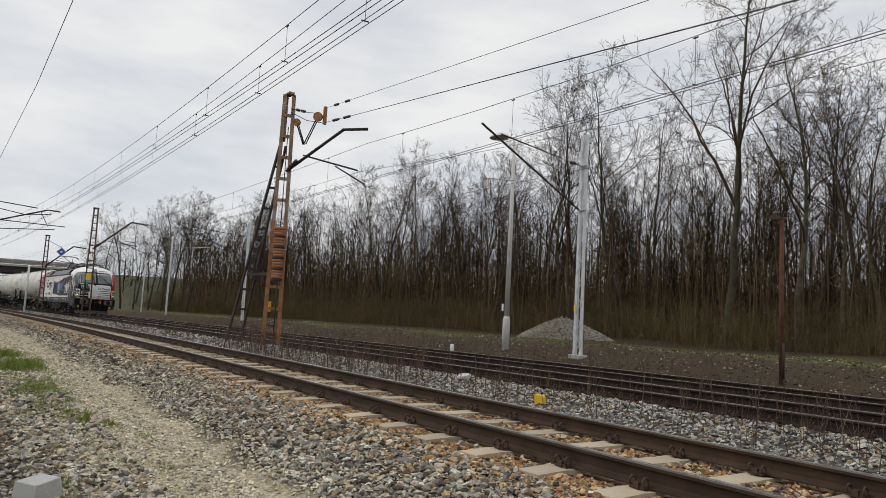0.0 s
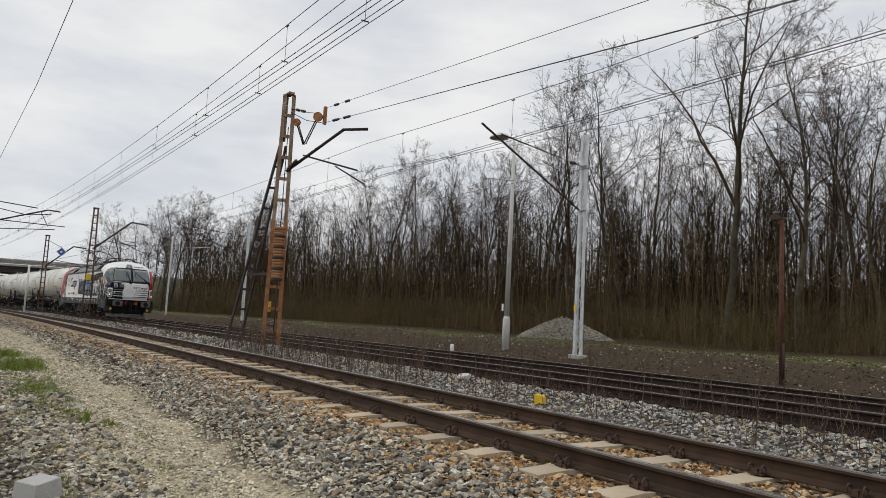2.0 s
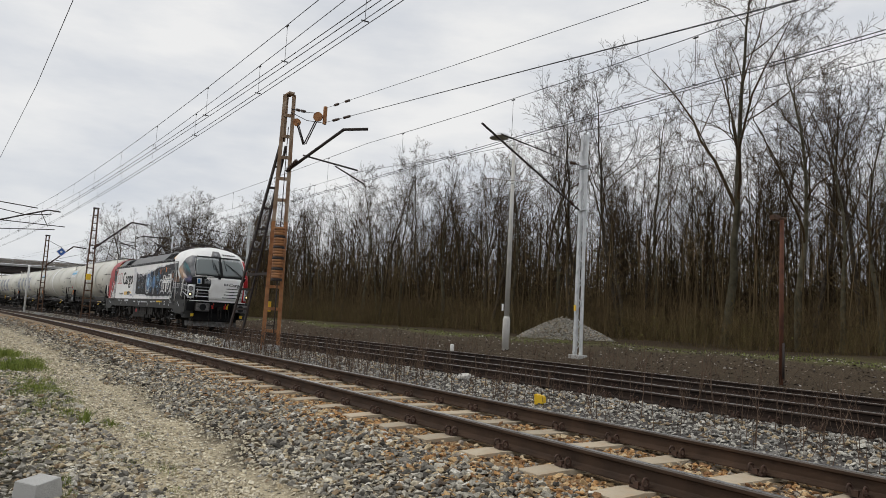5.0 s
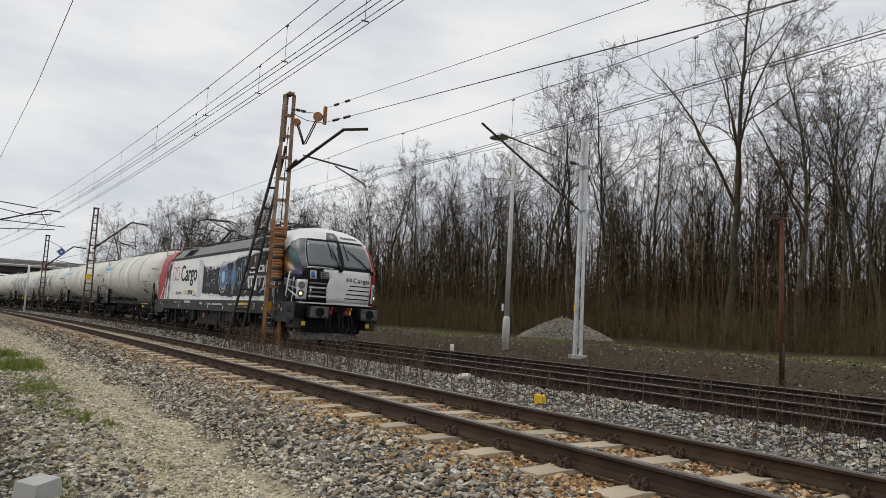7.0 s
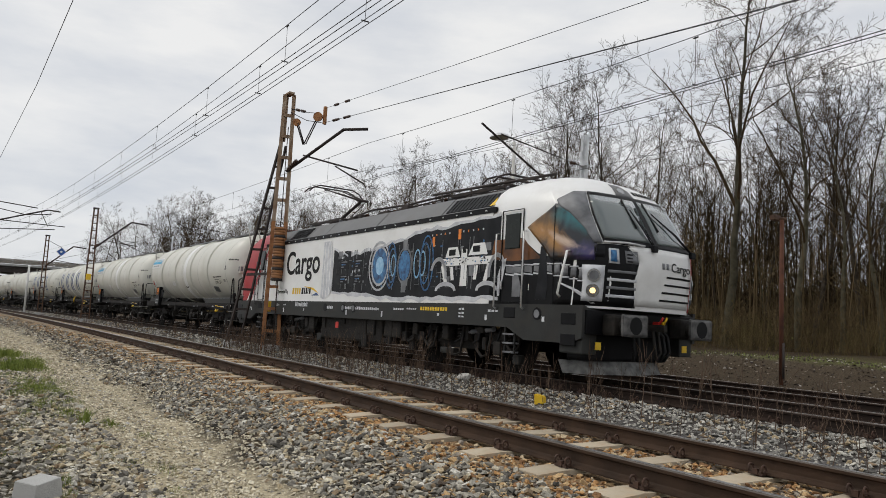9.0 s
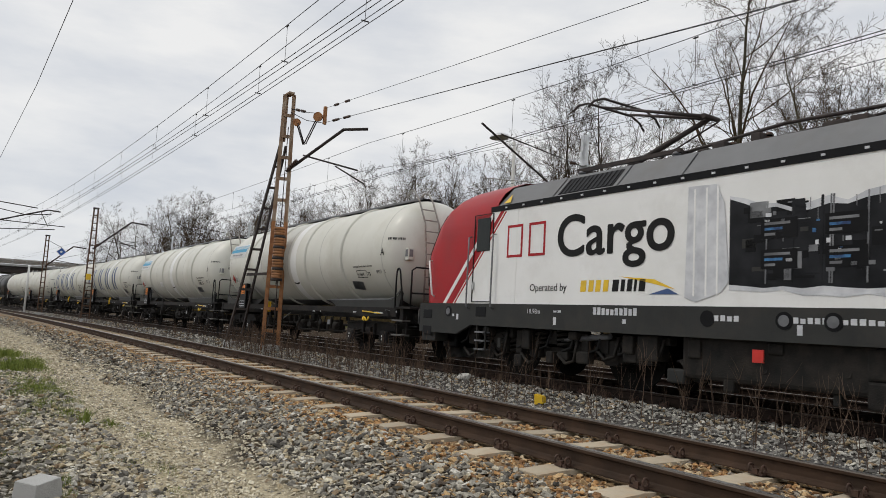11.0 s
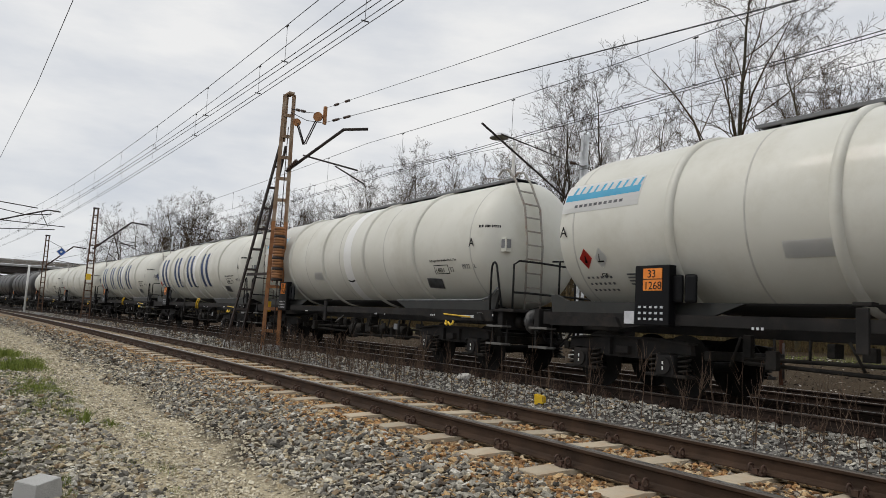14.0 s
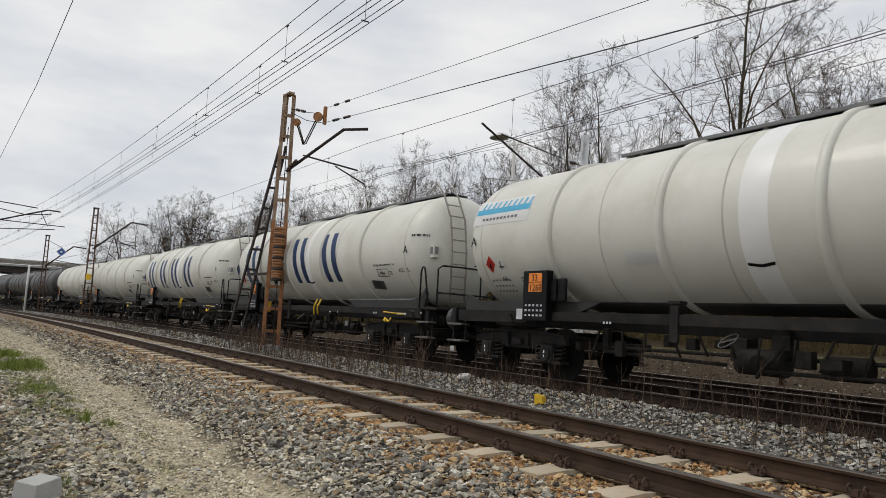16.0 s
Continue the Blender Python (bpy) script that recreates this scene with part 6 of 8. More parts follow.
    part("busbar", bm, M_DARKIRON, t)

    # ---- artwork on the near side ----
    jag = random.Random(9)
    top = []
    for i in range(34):
        k = i / 33
        u = 10.42 - 7.5 * k
        base = np.interp(u, [2.9, 3.6, 4.6, 5.6, 6.6, 7.2, 7.6, 8.6, 9.3, 9.9, 10.42], [3.08, 3.10, 3.0, 2.98, 2.86, 2.80, 2.72, 2.66, 2.58, 2.66, 2.84])
        top.append((u, float(base) + jag.uniform(-0.035, 0.035)))
    bot = []
    for i in range(30):
        k = i / 29
        u = 2.92 + 7.5 * k
        base = np.interp(u, [2.9, 4.0, 5.5, 6.5, 8.0, 9.0, 10.42], [1.5, 1.52, 1.5, 1.5, 1.55, 1.62, 1.63])
        bot.append((u, float(base) + jag.uniform(-0.03, 0.03)))
    flat("torn_print", top + bot, M_LDARK, t, 0.004, "dark printed artwork with torn white edges")
    # torn paper edges, thick and pale
    for line, nm, dz in ((top, "torn_edge", 0.05), (bot, "torn_edge", -0.06)):
        up = [(u, z + dz * jag.uniform(0.8, 2.0)) for u, z in line]
        flat(nm, line + up[::-1], M_LPALE, t, 0.007)
    flat("peeled_roll", [(11.14, 1.48), (10.95, 1.42), (10.55, 1.55), (10.42, 1.7), (10.5, 2.8), (10.63, 3.08), (11.1, 3.1)], M_LPALE, t, 0.012, "rolled-back paper print")
    for u in (11.0, 10.8, 10.62):
        flat("fold", box_outline(u, u - 0.03, 1.5, 3.05), M_LWHITE, t, 0.015)
    rr = random.Random(12)
    for i in range(120):
        u, z = rr.uniform(3.2, 10.25), rr.uniform(1.7, 2.62)
        w, h = rr.uniform(0.03, 0.3), rr.uniform(0.03, 0.24)
        flat("machine_panel", box_outline(u, u - w, z, z + h), rr.choice([M_LBLACK, M_LBLACK, M_LMID, M_LDARK, M_SILL]), t, 0.0065 + 0.0004 * (i % 5))
    for u, w in ((3.5, 0.9), (4.7, 0.5)):
        for k in range(5):
            flat("lamp_dot", box_outline(u + k * 0.17, u + k * 0.17 - 0.035, 2.86, 2.9), M_LORANGE if k % 2 else M_LPALE, t, 0.0095)
    for u, z in ((4.35, 2.72), (5.35, 2.62)):
        flat("orange_light", box_outline(u, u - 0.1, z, z + 0.22), M_LORANGE, t, 0.0098)
    for u0 in (9.95, 9.1):
        for z0 in (2.25, 1.85):
            flat("screen", box_outline(u0, u0 - 0.5, z0, z0 + 0.26), M_LBLACK, t, 0.0092)
            for q in range(3):
                flat("screen_line", box_outline(u0 - 0.05, u0 - 0.2 - 0.1 * q, z0 + 0.04 + q * 0.07, z0 + 0.075 + q * 0.07), M_LBLUE if q % 2 else M_LMID, t, 0.0098)
    # turbine rings
    for u, r in ((7.75, 0.58), (7.72, 0.46)):
        hoop("turbine_ring", u, 2.27, r * 0.95, r * 1.1, 0.06, M_LPALE, t, 0.0105)
    flat("turbine_core", ring_outline(7.72, 2.27, 0.4, 0.46), M_LBLUE, t, 0.0102)
    flat("turbine_core", ring_outline(7.72, 2.27, 0.2, 0.23), M_LCYAN, t, 0.0108)
    for u, r in ((7.15, 0.5), (7.1, 0.38), (7.05, 0.24), (5.55, 0.56), (5.62, 0.42), (5.72, 0.26), (5.95, 0.3)):
        hoop("blue_ring", u, 2.26, r * 0.52, r * 1.15, 0.045, M_LBLUE if r > 0.3 else M_LCYAN, t, 0.0112)
    flat("blue_core", ring_outline(6.52, 2.24, 0.27, 0.36), M_LBLUE, t, 0.0102)
    hoop("core_ring", 6.52, 2.24, 0.34, 0.44, 0.05, M_LMID, t, 0.0108)
    flat("column", box_outline(6.62, 6.42, 2.6, 2.86), M_LMID, t, 0.0104)
    flat("column", box_outline(6.62, 6.42, 1.6, 1.88), M_LMID, t, 0.0104)
    for i in range(60):
        u, z = rr.uniform(3.1, 10.2), rr.uniform(1.7, 2.6)
        if rr.random() < 0.5:
            flat("panel_line", box_outline(u, u - rr.uniform(0.08, 0.3), z, z + 0.008), M_LMID, t, 0.0088)
        else:
            flat("panel_line", box_outline(u, u - 0.009, z, z + rr.uniform(0.06, 0.2)), M_LMID, t, 0.0088)
    for i in range(90):
        u, z = rr.uniform(3.1, 10.2), rr.uniform(1.72, 2.72)
        w, h = rr.uniform(0.02, 0.09), rr.uniform(0.015, 0.06)
        flat("printed_fitting", box_outline(u, u - w, z, z + h), (M_LMID, M_LDARK, M_LMID, M_LPALE, M_LBLUE)[i % 5], t, 0.0092)
    for i in range(26):
        u = rr.uniform(3.2, 10.0)
        flat("printed_conduit", [(u, 1.66), (u - 0.02, 1.66), (u - 0.05, 2.75), (u - 0.03, 2.75)], M_LMID if i % 2 else M_LDARK, t, 0.0086)
    # white console
    for o in ([(4.95, 2.32), (3.1, 2.32), (3.15, 2.16), (4.9, 2.16)], [(4.7, 2.56), (4.35, 2.56), (4.25, 2.34), (4.8, 2.34)], [(3.8, 2.6), (3.4, 2.6), (3.3, 2.36), (3.95, 2.36)],
              [(4.2, 2.5), (4.0, 2.5), (3.98, 1.72), (4.22, 1.72)], [(4.95, 2.16), (4.8, 2.16), (4.7, 1.82), (4.82, 1.82)], [(3.3, 2.16), (3.15, 2.16), (3.3, 1.82), (3.42, 1.82)],
              [(4.62, 2.14), (4.5, 2.14), (4.44, 1.85), (4.55, 1.85)], [(3.72, 2.14), (3.6, 2.14), (3.66, 1.85), (3.76, 1.85)]):
        flat("console", o, M_LWHITE, t, 0.0125)
    for i in range(44):
        u, z = rr.uniform(3.25, 4.85), rr.uniform(2.17, 2.31)
        flat("console_key", box_outline(u, u - rr.uniform(0.02, 0.06), z, z + rr.uniform(0.01, 0.04)), (M_LMID, M_LDARK, M_LBLUE)[i % 3], t, 0.0136)
    for u in np.arange(3.3, 4.8, 0.13):
        flat("console_seam", box_outline(u, u - 0.012, 1.86 + 0.25 * abs(u - 4.05), 2.16), M_LMID, t, 0.0134)
    for u0, z0 in ((4.66, 2.38), (3.8, 2.42), (4.16, 2.42)):
        flat("console_screen", box_outline(u0, u0 - (0.24 if u0 != 4.16 else 0.12), z0, z0 + 0.13), M_LBLACK, t, 0.0138)
    hoop("console_chair", 5.05, 1.95, 0.34, 0.42, 0.09, M_LPALE, t, 0.0128, 20, 190)
    hoop("console_chair", 4.75, 1.62, 0.4, 0.2, 0.09, M_LPALE, t, 0.0132, 0, 180)
    hoop("console_chair", 2.98, 1.95, 0.3, 0.42, 0.09, M_LPALE, t, 0.0128, -10, 160)
    hoop("console_chair", 3.3, 1.62, 0.36, 0.2, 0.09, M_LPALE, t, 0.0132, 0, 180)
    # plain shapes of the emblem: thin red strokes, then heavy black ones
    flat("red_mark", box_outline(15.30, 15.25, 2.25, 2.88), M_LRED, t, 0.005)
    for z in (2.83, 2.25):
        flat("red_mark", box_outline(15.3, 14.84, z, z + 0.05), M_LRED, t, 0.0062)
    flat("red_mark", box_outline(14.89, 14.84, 2.25, 2.88), M_LRED, t, 0.005)
    for u in (14.66, 14.25):
        flat("red_mark", box_outline(u, u - 0.05, 2.25, 2.88), M_LRED, t, 0.005)
    for z in (2.83, 2.25):
        flat("red_mark", box_outline(14.66, 14.2, z, z + 0.05), M_LRED, t, 0.0062)
    wr = lettering("writing", "Cargo", 1.02, pose(X(13.90), -1.5055, 2.21, 90, 0, 0), M_MARK, t, "large black lettering", 0.017)
    k = 2.56 / max(v.co.x for v in wr.data.vertices)
    wr.data.transform(Matrix.Diagonal((k, 1.0, 1.0, 1.0)))
    lettering("writing", "Operated by", 0.19, pose(X(14.58), -1.505, 1.60, 90, 0, 0), M_MARK, t)
    for u, w, mt in ((13.27, 0.13, M_YELLOW), (13.08, 0.11, M_YELLOW), (12.92, 0.11, M_YELLOW), (12.75, 0.11, M_YELLOW), (12.55, 0.13, M_MARK), (12.37, 0.08, M_MARK), (12.24, 0.1, M_MARK), (12.1, 0.05, M_MARK), (12.0, 0.12, M_MARK)):
        flat("operator_mark", [(u, 1.58), (u - w, 1.58), (u - w - 0.02, 1.77), (u - 0.02, 1.77)], mt, t, 0.005)
    flat("operator_swoosh", [(12.4, 1.82), (11.7, 1.76), (11.3, 1.60), (11.75, 1.70)], M_YELLOW, t, 0.005)
    flat("operator_swoosh", [(11.8, 1.53), (11.25, 1.53), (11.45, 1.62)], M_LOGOBLUE, t, 0.005)

    # ---- rear cab: white field with red stripes and the door ----
    flat("white_field", [(15.45, 3.19), (17.15, 1.36), (15.0, 1.36), (15.0, 3.19)], M_LWHITE, t, 0.004, "white field behind the red stripes")
    flat("white_field", [(15.75, 3.19), (15.02, 3.19), (15.02, 1.36), (15.75, 2.4)], M_LWHITE, t, 0.0035)
    for a in (0.0, 0.26):
        flat("red_stripe" if a else "white_stripe", [(15.80 - a, 3.19), (15.68 - a, 3.19), (17.33 - a, 1.36), (17.45 - a, 1.36)], M_LRED if a else M_LWHITE, t, 0.0062 + a * 0.004)
    flat("red_stripe", [(15.40, 3.17), (15.35, 3.17), (16.98, 1.36), (17.03, 1.36)], M_LRED, t, 0.0075)

    def door(u0, u1, mat_label, window_top=3.09):
        hoop_pts = box_outline(u0, u1, 1.40, 3.17)
        d = new("door")
        d.parent = t
        d["label"] = mat_label
        for a, b in zip(hoop_pts, hoop_pts[1:] + hoop_pts[:1]):
            bm = bmesh.new()
            add_bar(bm, (X(a[0]), -1.512, a[1]), (X(b[0]), -1.512, b[1]), 0.022, 0.012)
            part("door_seal", bm, M_LBLACK, d)
        bm = bmesh.new()
        add_box(bm, (0.44, 0.03, 0.68), (X((u0 + u1) / 2), -1.505, 2.76), 0.014)
        part("door_window", bm, M_SIDEGLASS, d, "dark door window")
        bm = bmesh.new()
        add_box(bm, (0.03, 0.03, 0.16), (X(u0 - 0.05 if u0 > u1 else u0), -1.53, 1.72), 0.006)
        part("door_handle", bm, M_CHROME, d)
        for u in (u0 + 0.1, u1 - 0.1):
            bm = bmesh.new()
            add_tube(bm, [(X(u), -1.51, 2.74), (X(u), -1.58, 2.72), (X(u), -1.58, 1.3), (X(u), -1.51, 1.26)], 0.017, 7)
            part("handrail", bm, M_CHROME if u0 < 8 else M_LMID, d)

    door(2.85, 2.23, "black cab door with dark window")
    door(16.38, 15.76, "white cab door with dark window")
    # ---- front cab print ----
    flat("cab_print", [(3.2, 1.36), (1.36, 1.36), (1.36, 2.12), (2.2, 2.12), (2.9, 2.2), (3.2, 2.3)], M_LBLACK, t, 0.004, "black printed cab side")
    flat("cab_print", [(2.9, 2.12), (1.36, 2.12), (1.36, 2.3), (1.6, 2.22), (1.8, 2.3), (2.3, 2.62), (2.9, 2.62)], M_LDARK, t, 0.0046)
    flat("rust_print", [(3.2, 2.25), (2.5, 2.18), (1.7, 2.2), (2.05, 2.45), (2.2, 2.6), (3.1, 2.62)], M_GLOW_PRINT, t, 0.0052)
    nose_patch("nebula_print", [(2.14, -1.03, -0.60), (2.45, -1.18, -0.57), (2.80, -1.38, -0.60), (2.95, -1.24, -0.635), (3.10, -1.06, -0.68), (3.18, -0.96, -0.72)], M_GALAXY, t, 0.013, 16, "night-sky film over the cab side")
    flat("door_gap", box_outline(1.375, 1.36, 1.40, 3.15), M_LBLACK, t, 0.019)
    nose_patch("lower_print", [(1.36, -1.02, -0.19), (1.7, -1.02, -0.2), (2.1, -1.02, -0.18), (2.24, -1.02, -0.2), (2.43, -0.75, -0.27)], M_LBLACK, t, 0.005, 10, "black printed lower corner")
    # white rails and window row of the print
    for i in range(5):
        u = 2.7 - i * 0.27
        flat("printed_window", [(u, 2.08), (u - 0.2, 2.06), (u - 0.22, 1.94), (u, 1.97)], M_LMID, t, 0.0062)
        flat("printed_frame", [(u + 0.02, 2.12), (u - 0.25, 2.10), (u - 0.25, 2.075), (u + 0.02, 2.09)], M_LPALE, t, 0.007)
        flat("printed_frame", [(u + 0.02, 1.95), (u - 0.25, 1.92), (u - 0.25, 1.895), (u + 0.02, 1.92)], M_LPALE, t, 0.007)
    flat("printed_seat", [(1.85, 1.45), (1.55, 1.45), (1.5, 1.7), (1.58, 2.4), (1.72, 2.42), (1.78, 1.75)], M_LDARK, t, 0.0078)
    flat("printed_seat", [(2.5, 1.5), (2.2, 1.5), (2.25, 1.7), (2.42, 2.1), (2.5, 2.1)], M_LMID, t, 0.0068)
    flat("printed_chair", [(2.95, 1.5), (2.88, 1.52), (2.78, 1.9), (2.7, 2.25), (2.84, 2.2), (2.95, 1.9)], M_LPALE, t, 0.0072)
    for k in range(4):
        q = -1.0 + 0.085 * k
        nose_patch("printed_window", [(1.90 - 0.03 * k, q, q + 0.06), (2.07 - 0.03 * k, q, q + 0.055)], M_LMID, t, 0.0072, 2)
        nose_patch("printed_frame", [(2.075 - 0.03 * k, q - 0.01, q + 0.075), (2.10 - 0.03 * k, q - 0.01, q + 0.075)], M_LPALE, t, 0.0078, 2)
        nose_patch("printed_frame", [(1.86 - 0.03 * k, q - 0.01, q + 0.075), (1.885 - 0.03 * k, q - 0.01, q + 0.075)], M_LPALE, t, 0.0078, 2)
    nose_patch("printed_rail", [(1.40, -0.60, -0.56), (1.62, -0.80, -0.74), (1.75, -0.96, -0.92)], M_LPALE, t, 0.0075, 4)
    lettering("writing", "1", 0.17, pose(X(2.06), -1.5095, 1.62, 90, 0, 0), M_WHITE, t)
    lettering("writing", "2", 0.16, pose(X(16.62), -1.511, 1.56, 90, 0, 0), M_MARK, t)

    # ---- windscreen, nose and lamps ----
    nose_patch("windscreen_surround", [(2.44, -0.50, 0.50), (2.55, -0.50, 0.50), (3.0, -0.49, 0.49), (3.40, -0.46, 0.46), (3.44, -0.45, 0.45)], M_LBLACK, t, 0.006, 12)
    for a, b in ((-0.475, -0.02), (0.02, 0.475)):
        k = 1 if a < 0 else -1
        nose_patch("windscreen", [(2.53, a, b), (2.9, a + 0.005, b - 0.005), (3.36, a + (0.03 if a < 0 else 0), b - (0 if a < 0 else 0.03))], M_GLASS, t, 0.013, 8, "tinted windscreen pane", 0.008)
    nose_patch("nose_grey", [(2.44, -0.60, -0.51), (2.7, -0.63, -0.51), (3.0, -0.72, -0.50), (3.16, -0.82, -0.49), (3.25, -0.84, -0.485), (3.32, -0.74, -0.48), (3.42, -0.60, -0.46)], M_LMID, t, 0.0165, 7, "glossy grey pillar print")
    nose_patch("marker_panel", [(3.44, -0.16, 0.03), (3.60, -0.14, 0.03), (3.72, -0.12, 0.02)], M_ROOF, t, 0.008, 4, "grey roof-light panel")
    bm = bmesh.new()
    c = Vector(nose_point(3.55, -0.07, 0.012))
    add_disc(bm, c, (0.75, 0, 0.66), 0.085, 0.085, 0.02, 18)
    part("top_lamp", bm, M_LENS, t, "round roof headlamp")
    for i in range(6):
        s = 0.08 + i * 0.05
        nose_patch("number_bar", [(3.53, s, s + 0.033), (3.60, s, s + 0.033)], M_MARK, t, 0.008, 2)
    # white front panel with black slots
    nose_patch("front_panel", [(1.40, -0.20, 0.415), (1.8, -0.22, 0.425), (2.2, -0.18, 0.43), (2.40, -0.28, 0.435)], M_LWHITE, t, 0.012, 9, "white nose panel with black slots")
    for i, z in enumerate((1.52, 1.66, 1.80, 1.94)):
        nose_patch("slot", [(z, 0.03 + 0.02 * i, 0.40), (z + 0.035, 0.035 + 0.02 * i, 0.40)], M_LBLACK, t, 0.0185, 5)
        nose_patch("printed_bar", [(z, -0.46, -0.2), (z + 0.05, -0.46, -0.2)], M_LMID if i % 2 else M_LPALE, t, 0.0115, 5)
    for i, s in enumerate((0.04, 0.085)):
        nose_patch("grey_mark", [(2.09, s, s + 0.028), (2.20, s, s + 0.028)], M_LMID, t, 0.0185, 2)
    p0, p1, p2 = (Vector(nose_point(z, q, 0.03)) for z, q in ((2.07, 0.13), (2.07, 0.38), (2.22, 0.13)))
    ex = (p1 - p0).normalized()
    ez = ex.cross(p2 - p0).normalized()
    ey = ez.cross(ex)
    m = Matrix((ex, ey, ez)).transposed().to_4x4()
    m.translation = p0
    wr = lettering("writing", "Cargo", 0.22, m, M_MARK, t, "", 0.01)
    k = (p1 - p0).length / max(v.co.x for v in wr.data.vertices)
    wr.data.transform(Matrix.Diagonal((k, 1.0, 1.0, 1.0)))
    nose_patch("printed_console", [(2.10, -0.455, -0.355), (2.36, -0.455, -0.36)], M_LPALE, t, 0.0100, 3)
    nose_patch("printed_screen", [(2.13, -0.435, -0.375), (2.33, -0.435, -0.38)], M_LBLUE, t, 0.0125, 3)
    for k in range(3):
        nose_patch("printed_key", [(2.14 + 0.06 * k, -0.29, -0.24), (2.17 + 0.06 * k, -0.29, -0.24)], M_LDARK, t, 0.0125, 2)
    nose_patch("printed_console", [(2.12, -0.30, -0.19), (2.34, -0.31, -0.20)], M_LMID, t, 0.0115, 3)
    nose_patch("corner_camera", [(2.20, -0.60, -0.49), (2.40, -0.60, -0.49)], M_LDARK, t, 0.012, 3)
    nose_patch("red_corner", [(1.36, 0.425, 1.1), (1.9, 0.435, 1.1), (2.42, 0.445, 1.1), (2.5, 0.52, 1.1), (2.9, 0.52, 1.1), (3.35, 0.54, 1.1)], M_LRED, t, 0.010, 10, "red far corner of the cab")
    for s0, s1, lit in ((-0.70, -0.49, True), (0.49, 0.70, False)):
        nose_patch("headlamp_box", [(1.44, s0, s1), (1.75, s0, s1), (2.06, s0 - 0.02, s1)], M_LPALE, t, 0.016, 4, "pale headlamp housing")
        for z, mt, nm in ((1.88, M_LENS, "lamp"), (1.62, M_HEADLAMP, "lit_lamp")):
            c = Vector(nose_point(z, (s0 + s1) / 2, 0.02))
            d = Vector(nose_point(z, (s0 + s1) / 2, 0.5)) - c
            bm = bmesh.new()
            add_disc(bm, c, d, 0.115, 0.115, 0.02, 20)
            h = part("lamp", bm, M_LENS, t, "round headlamp")
            bm = bmesh.new()
            add_disc(bm, c + d.normalized() * 0.012, d, 0.05 if mt is M_HEADLAMP else 0.08, 0.05 if mt is M_HEADLAMP else 0.08, 0.008, 16)
            part("lamp_lens", bm, mt if mt is M_HEADLAMP else M_LMID, h)
    # wipers
    for s0, s1 in ((-0.05, -0.12), (0.42, 0.10)):
        a, b, m_ = Vector(nose_point(2.42, s0, 0.05)), Vector(nose_point(3.12, s1, 0.045)), Vector(nose_point(2.75, (s0 + s1) / 2, 0.06))
        bm = bmesh.new()
        add_tube(bm, [a, m_, b], 0.014, 5)
        add_tube(bm, [a + Vector((0, 0.05, 0)), m_ + Vector((0, 0.05, 0)), b], 0.009, 5)
        w = part("wiper", bm, M_LBLACK, t)
        bm = bmesh.new()
        lo, hi = Vector(nose_point(2.78, s1 - 0.01, 0.03)), Vector(nose_point(3.34, s1 - 0.03, 0.03))
        add_tube(bm, [lo, hi], 0.016, 5)
        part("wiper_blade", bm, M_RUBBER, w)
        bm = bmesh.new()
        add_box(bm, (0.07, 0.12, 0.12), a, 0.015)
        part("wiper_motor", bm, M_LBLACK, w)
    bm = bmesh.new()
    add_tube(bm, [nose_point(2.45, -0.50, 0.03), nose_point(2.45, -0.30, 0.05), nose_point(2.44, -0.14, 0.04)], 0.022, 6)
    part("nose_handrail", bm, M_CHROME, t)
    for fl, uu in ((1, 0.98), (-1, 0.98)):
        bm = bmesh.new()
        pts = [nose_point(2.30, -0.84, 0.02), nose_point(2.30, -0.84, 0.09), nose_point(1.55, -0.92, 0.09), nose_point(1.50, -0.92, 0.02)]
        add_tube(bm, [(p[0] * fl, p[1], p[2]) for p in pts], 0.022, 7)
        part("corner_handrail", bm, M_WHITE, t)
    # dark corner of the rear cab
    nose_patch("rear_glass", [(1.75, -0.74, -0.60), (2.3, -0.72, -0.58), (2.9, -0.66, -0.5), (3.35, -0.6, -0.46)], M_SIDEGLASS, t, 0.012, 4, "", 0.008, -1)
    # warning triangles
    for u in (3.42, 15.55):
        bm = bmesh.new()
        add_prism(bm, [(X(u), 3.36), (X(u - 0.2), 3.36), (X(u - 0.1), 3.54)], -1.43, -1.425)
        for v in bm.verts:
            v.co.y += (v.co.z - 3.36) * 0.72 + 0.0
        part("warning_triangle", bm, M_YELLOW, t, "yellow warning triangle")

    # ---- underframe ----
    sill = [(0.62, 1.36), (18.36, 1.36), (18.36, 0.72), (16.9, 0.72), (16.4, 0.92), (2.6, 0.92), (2.1, 0.70), (0.95, 0.70), (0.62, 0.80)]
    bm = bmesh.new()
    add_prism(bm, [(X(u), z) for u, z in sill], -1.51, -1.44)
    part("sill", bm, M_SILL, t, "dark grey sill with white markings")
    bm = bmesh.new()
    add_prism(bm, [(X(u), z) for u, z in sill], 1.44, 1.51)
    part("sill", bm, M_SILL, t)
    bm = bmesh.new()
    add_box(bm, (17.6, 2.9, 0.30), (0, 0, 1.2), 0.02)
    part("underframe", bm, M_GRIME, t)
    for u in (2.54, 16.05):
        # black plate on the sill, painted shade in place of a hollow step
        bm = bmesh.new()
        add_box(bm, (0.34, 0.02, 0.20), (X(u), -1.508, 1.20), 0.01)
        part("step_recess", bm, M_LBLACK, t)
        st = new("step_ladder")
        st.parent = t
        for du in (-0.14, 0.14):
            bm = bmesh.new()
            add_bar(bm, (X(u + du), -1.47, 0.95), (X(u + du), -1.47, 0.42), 0.03)
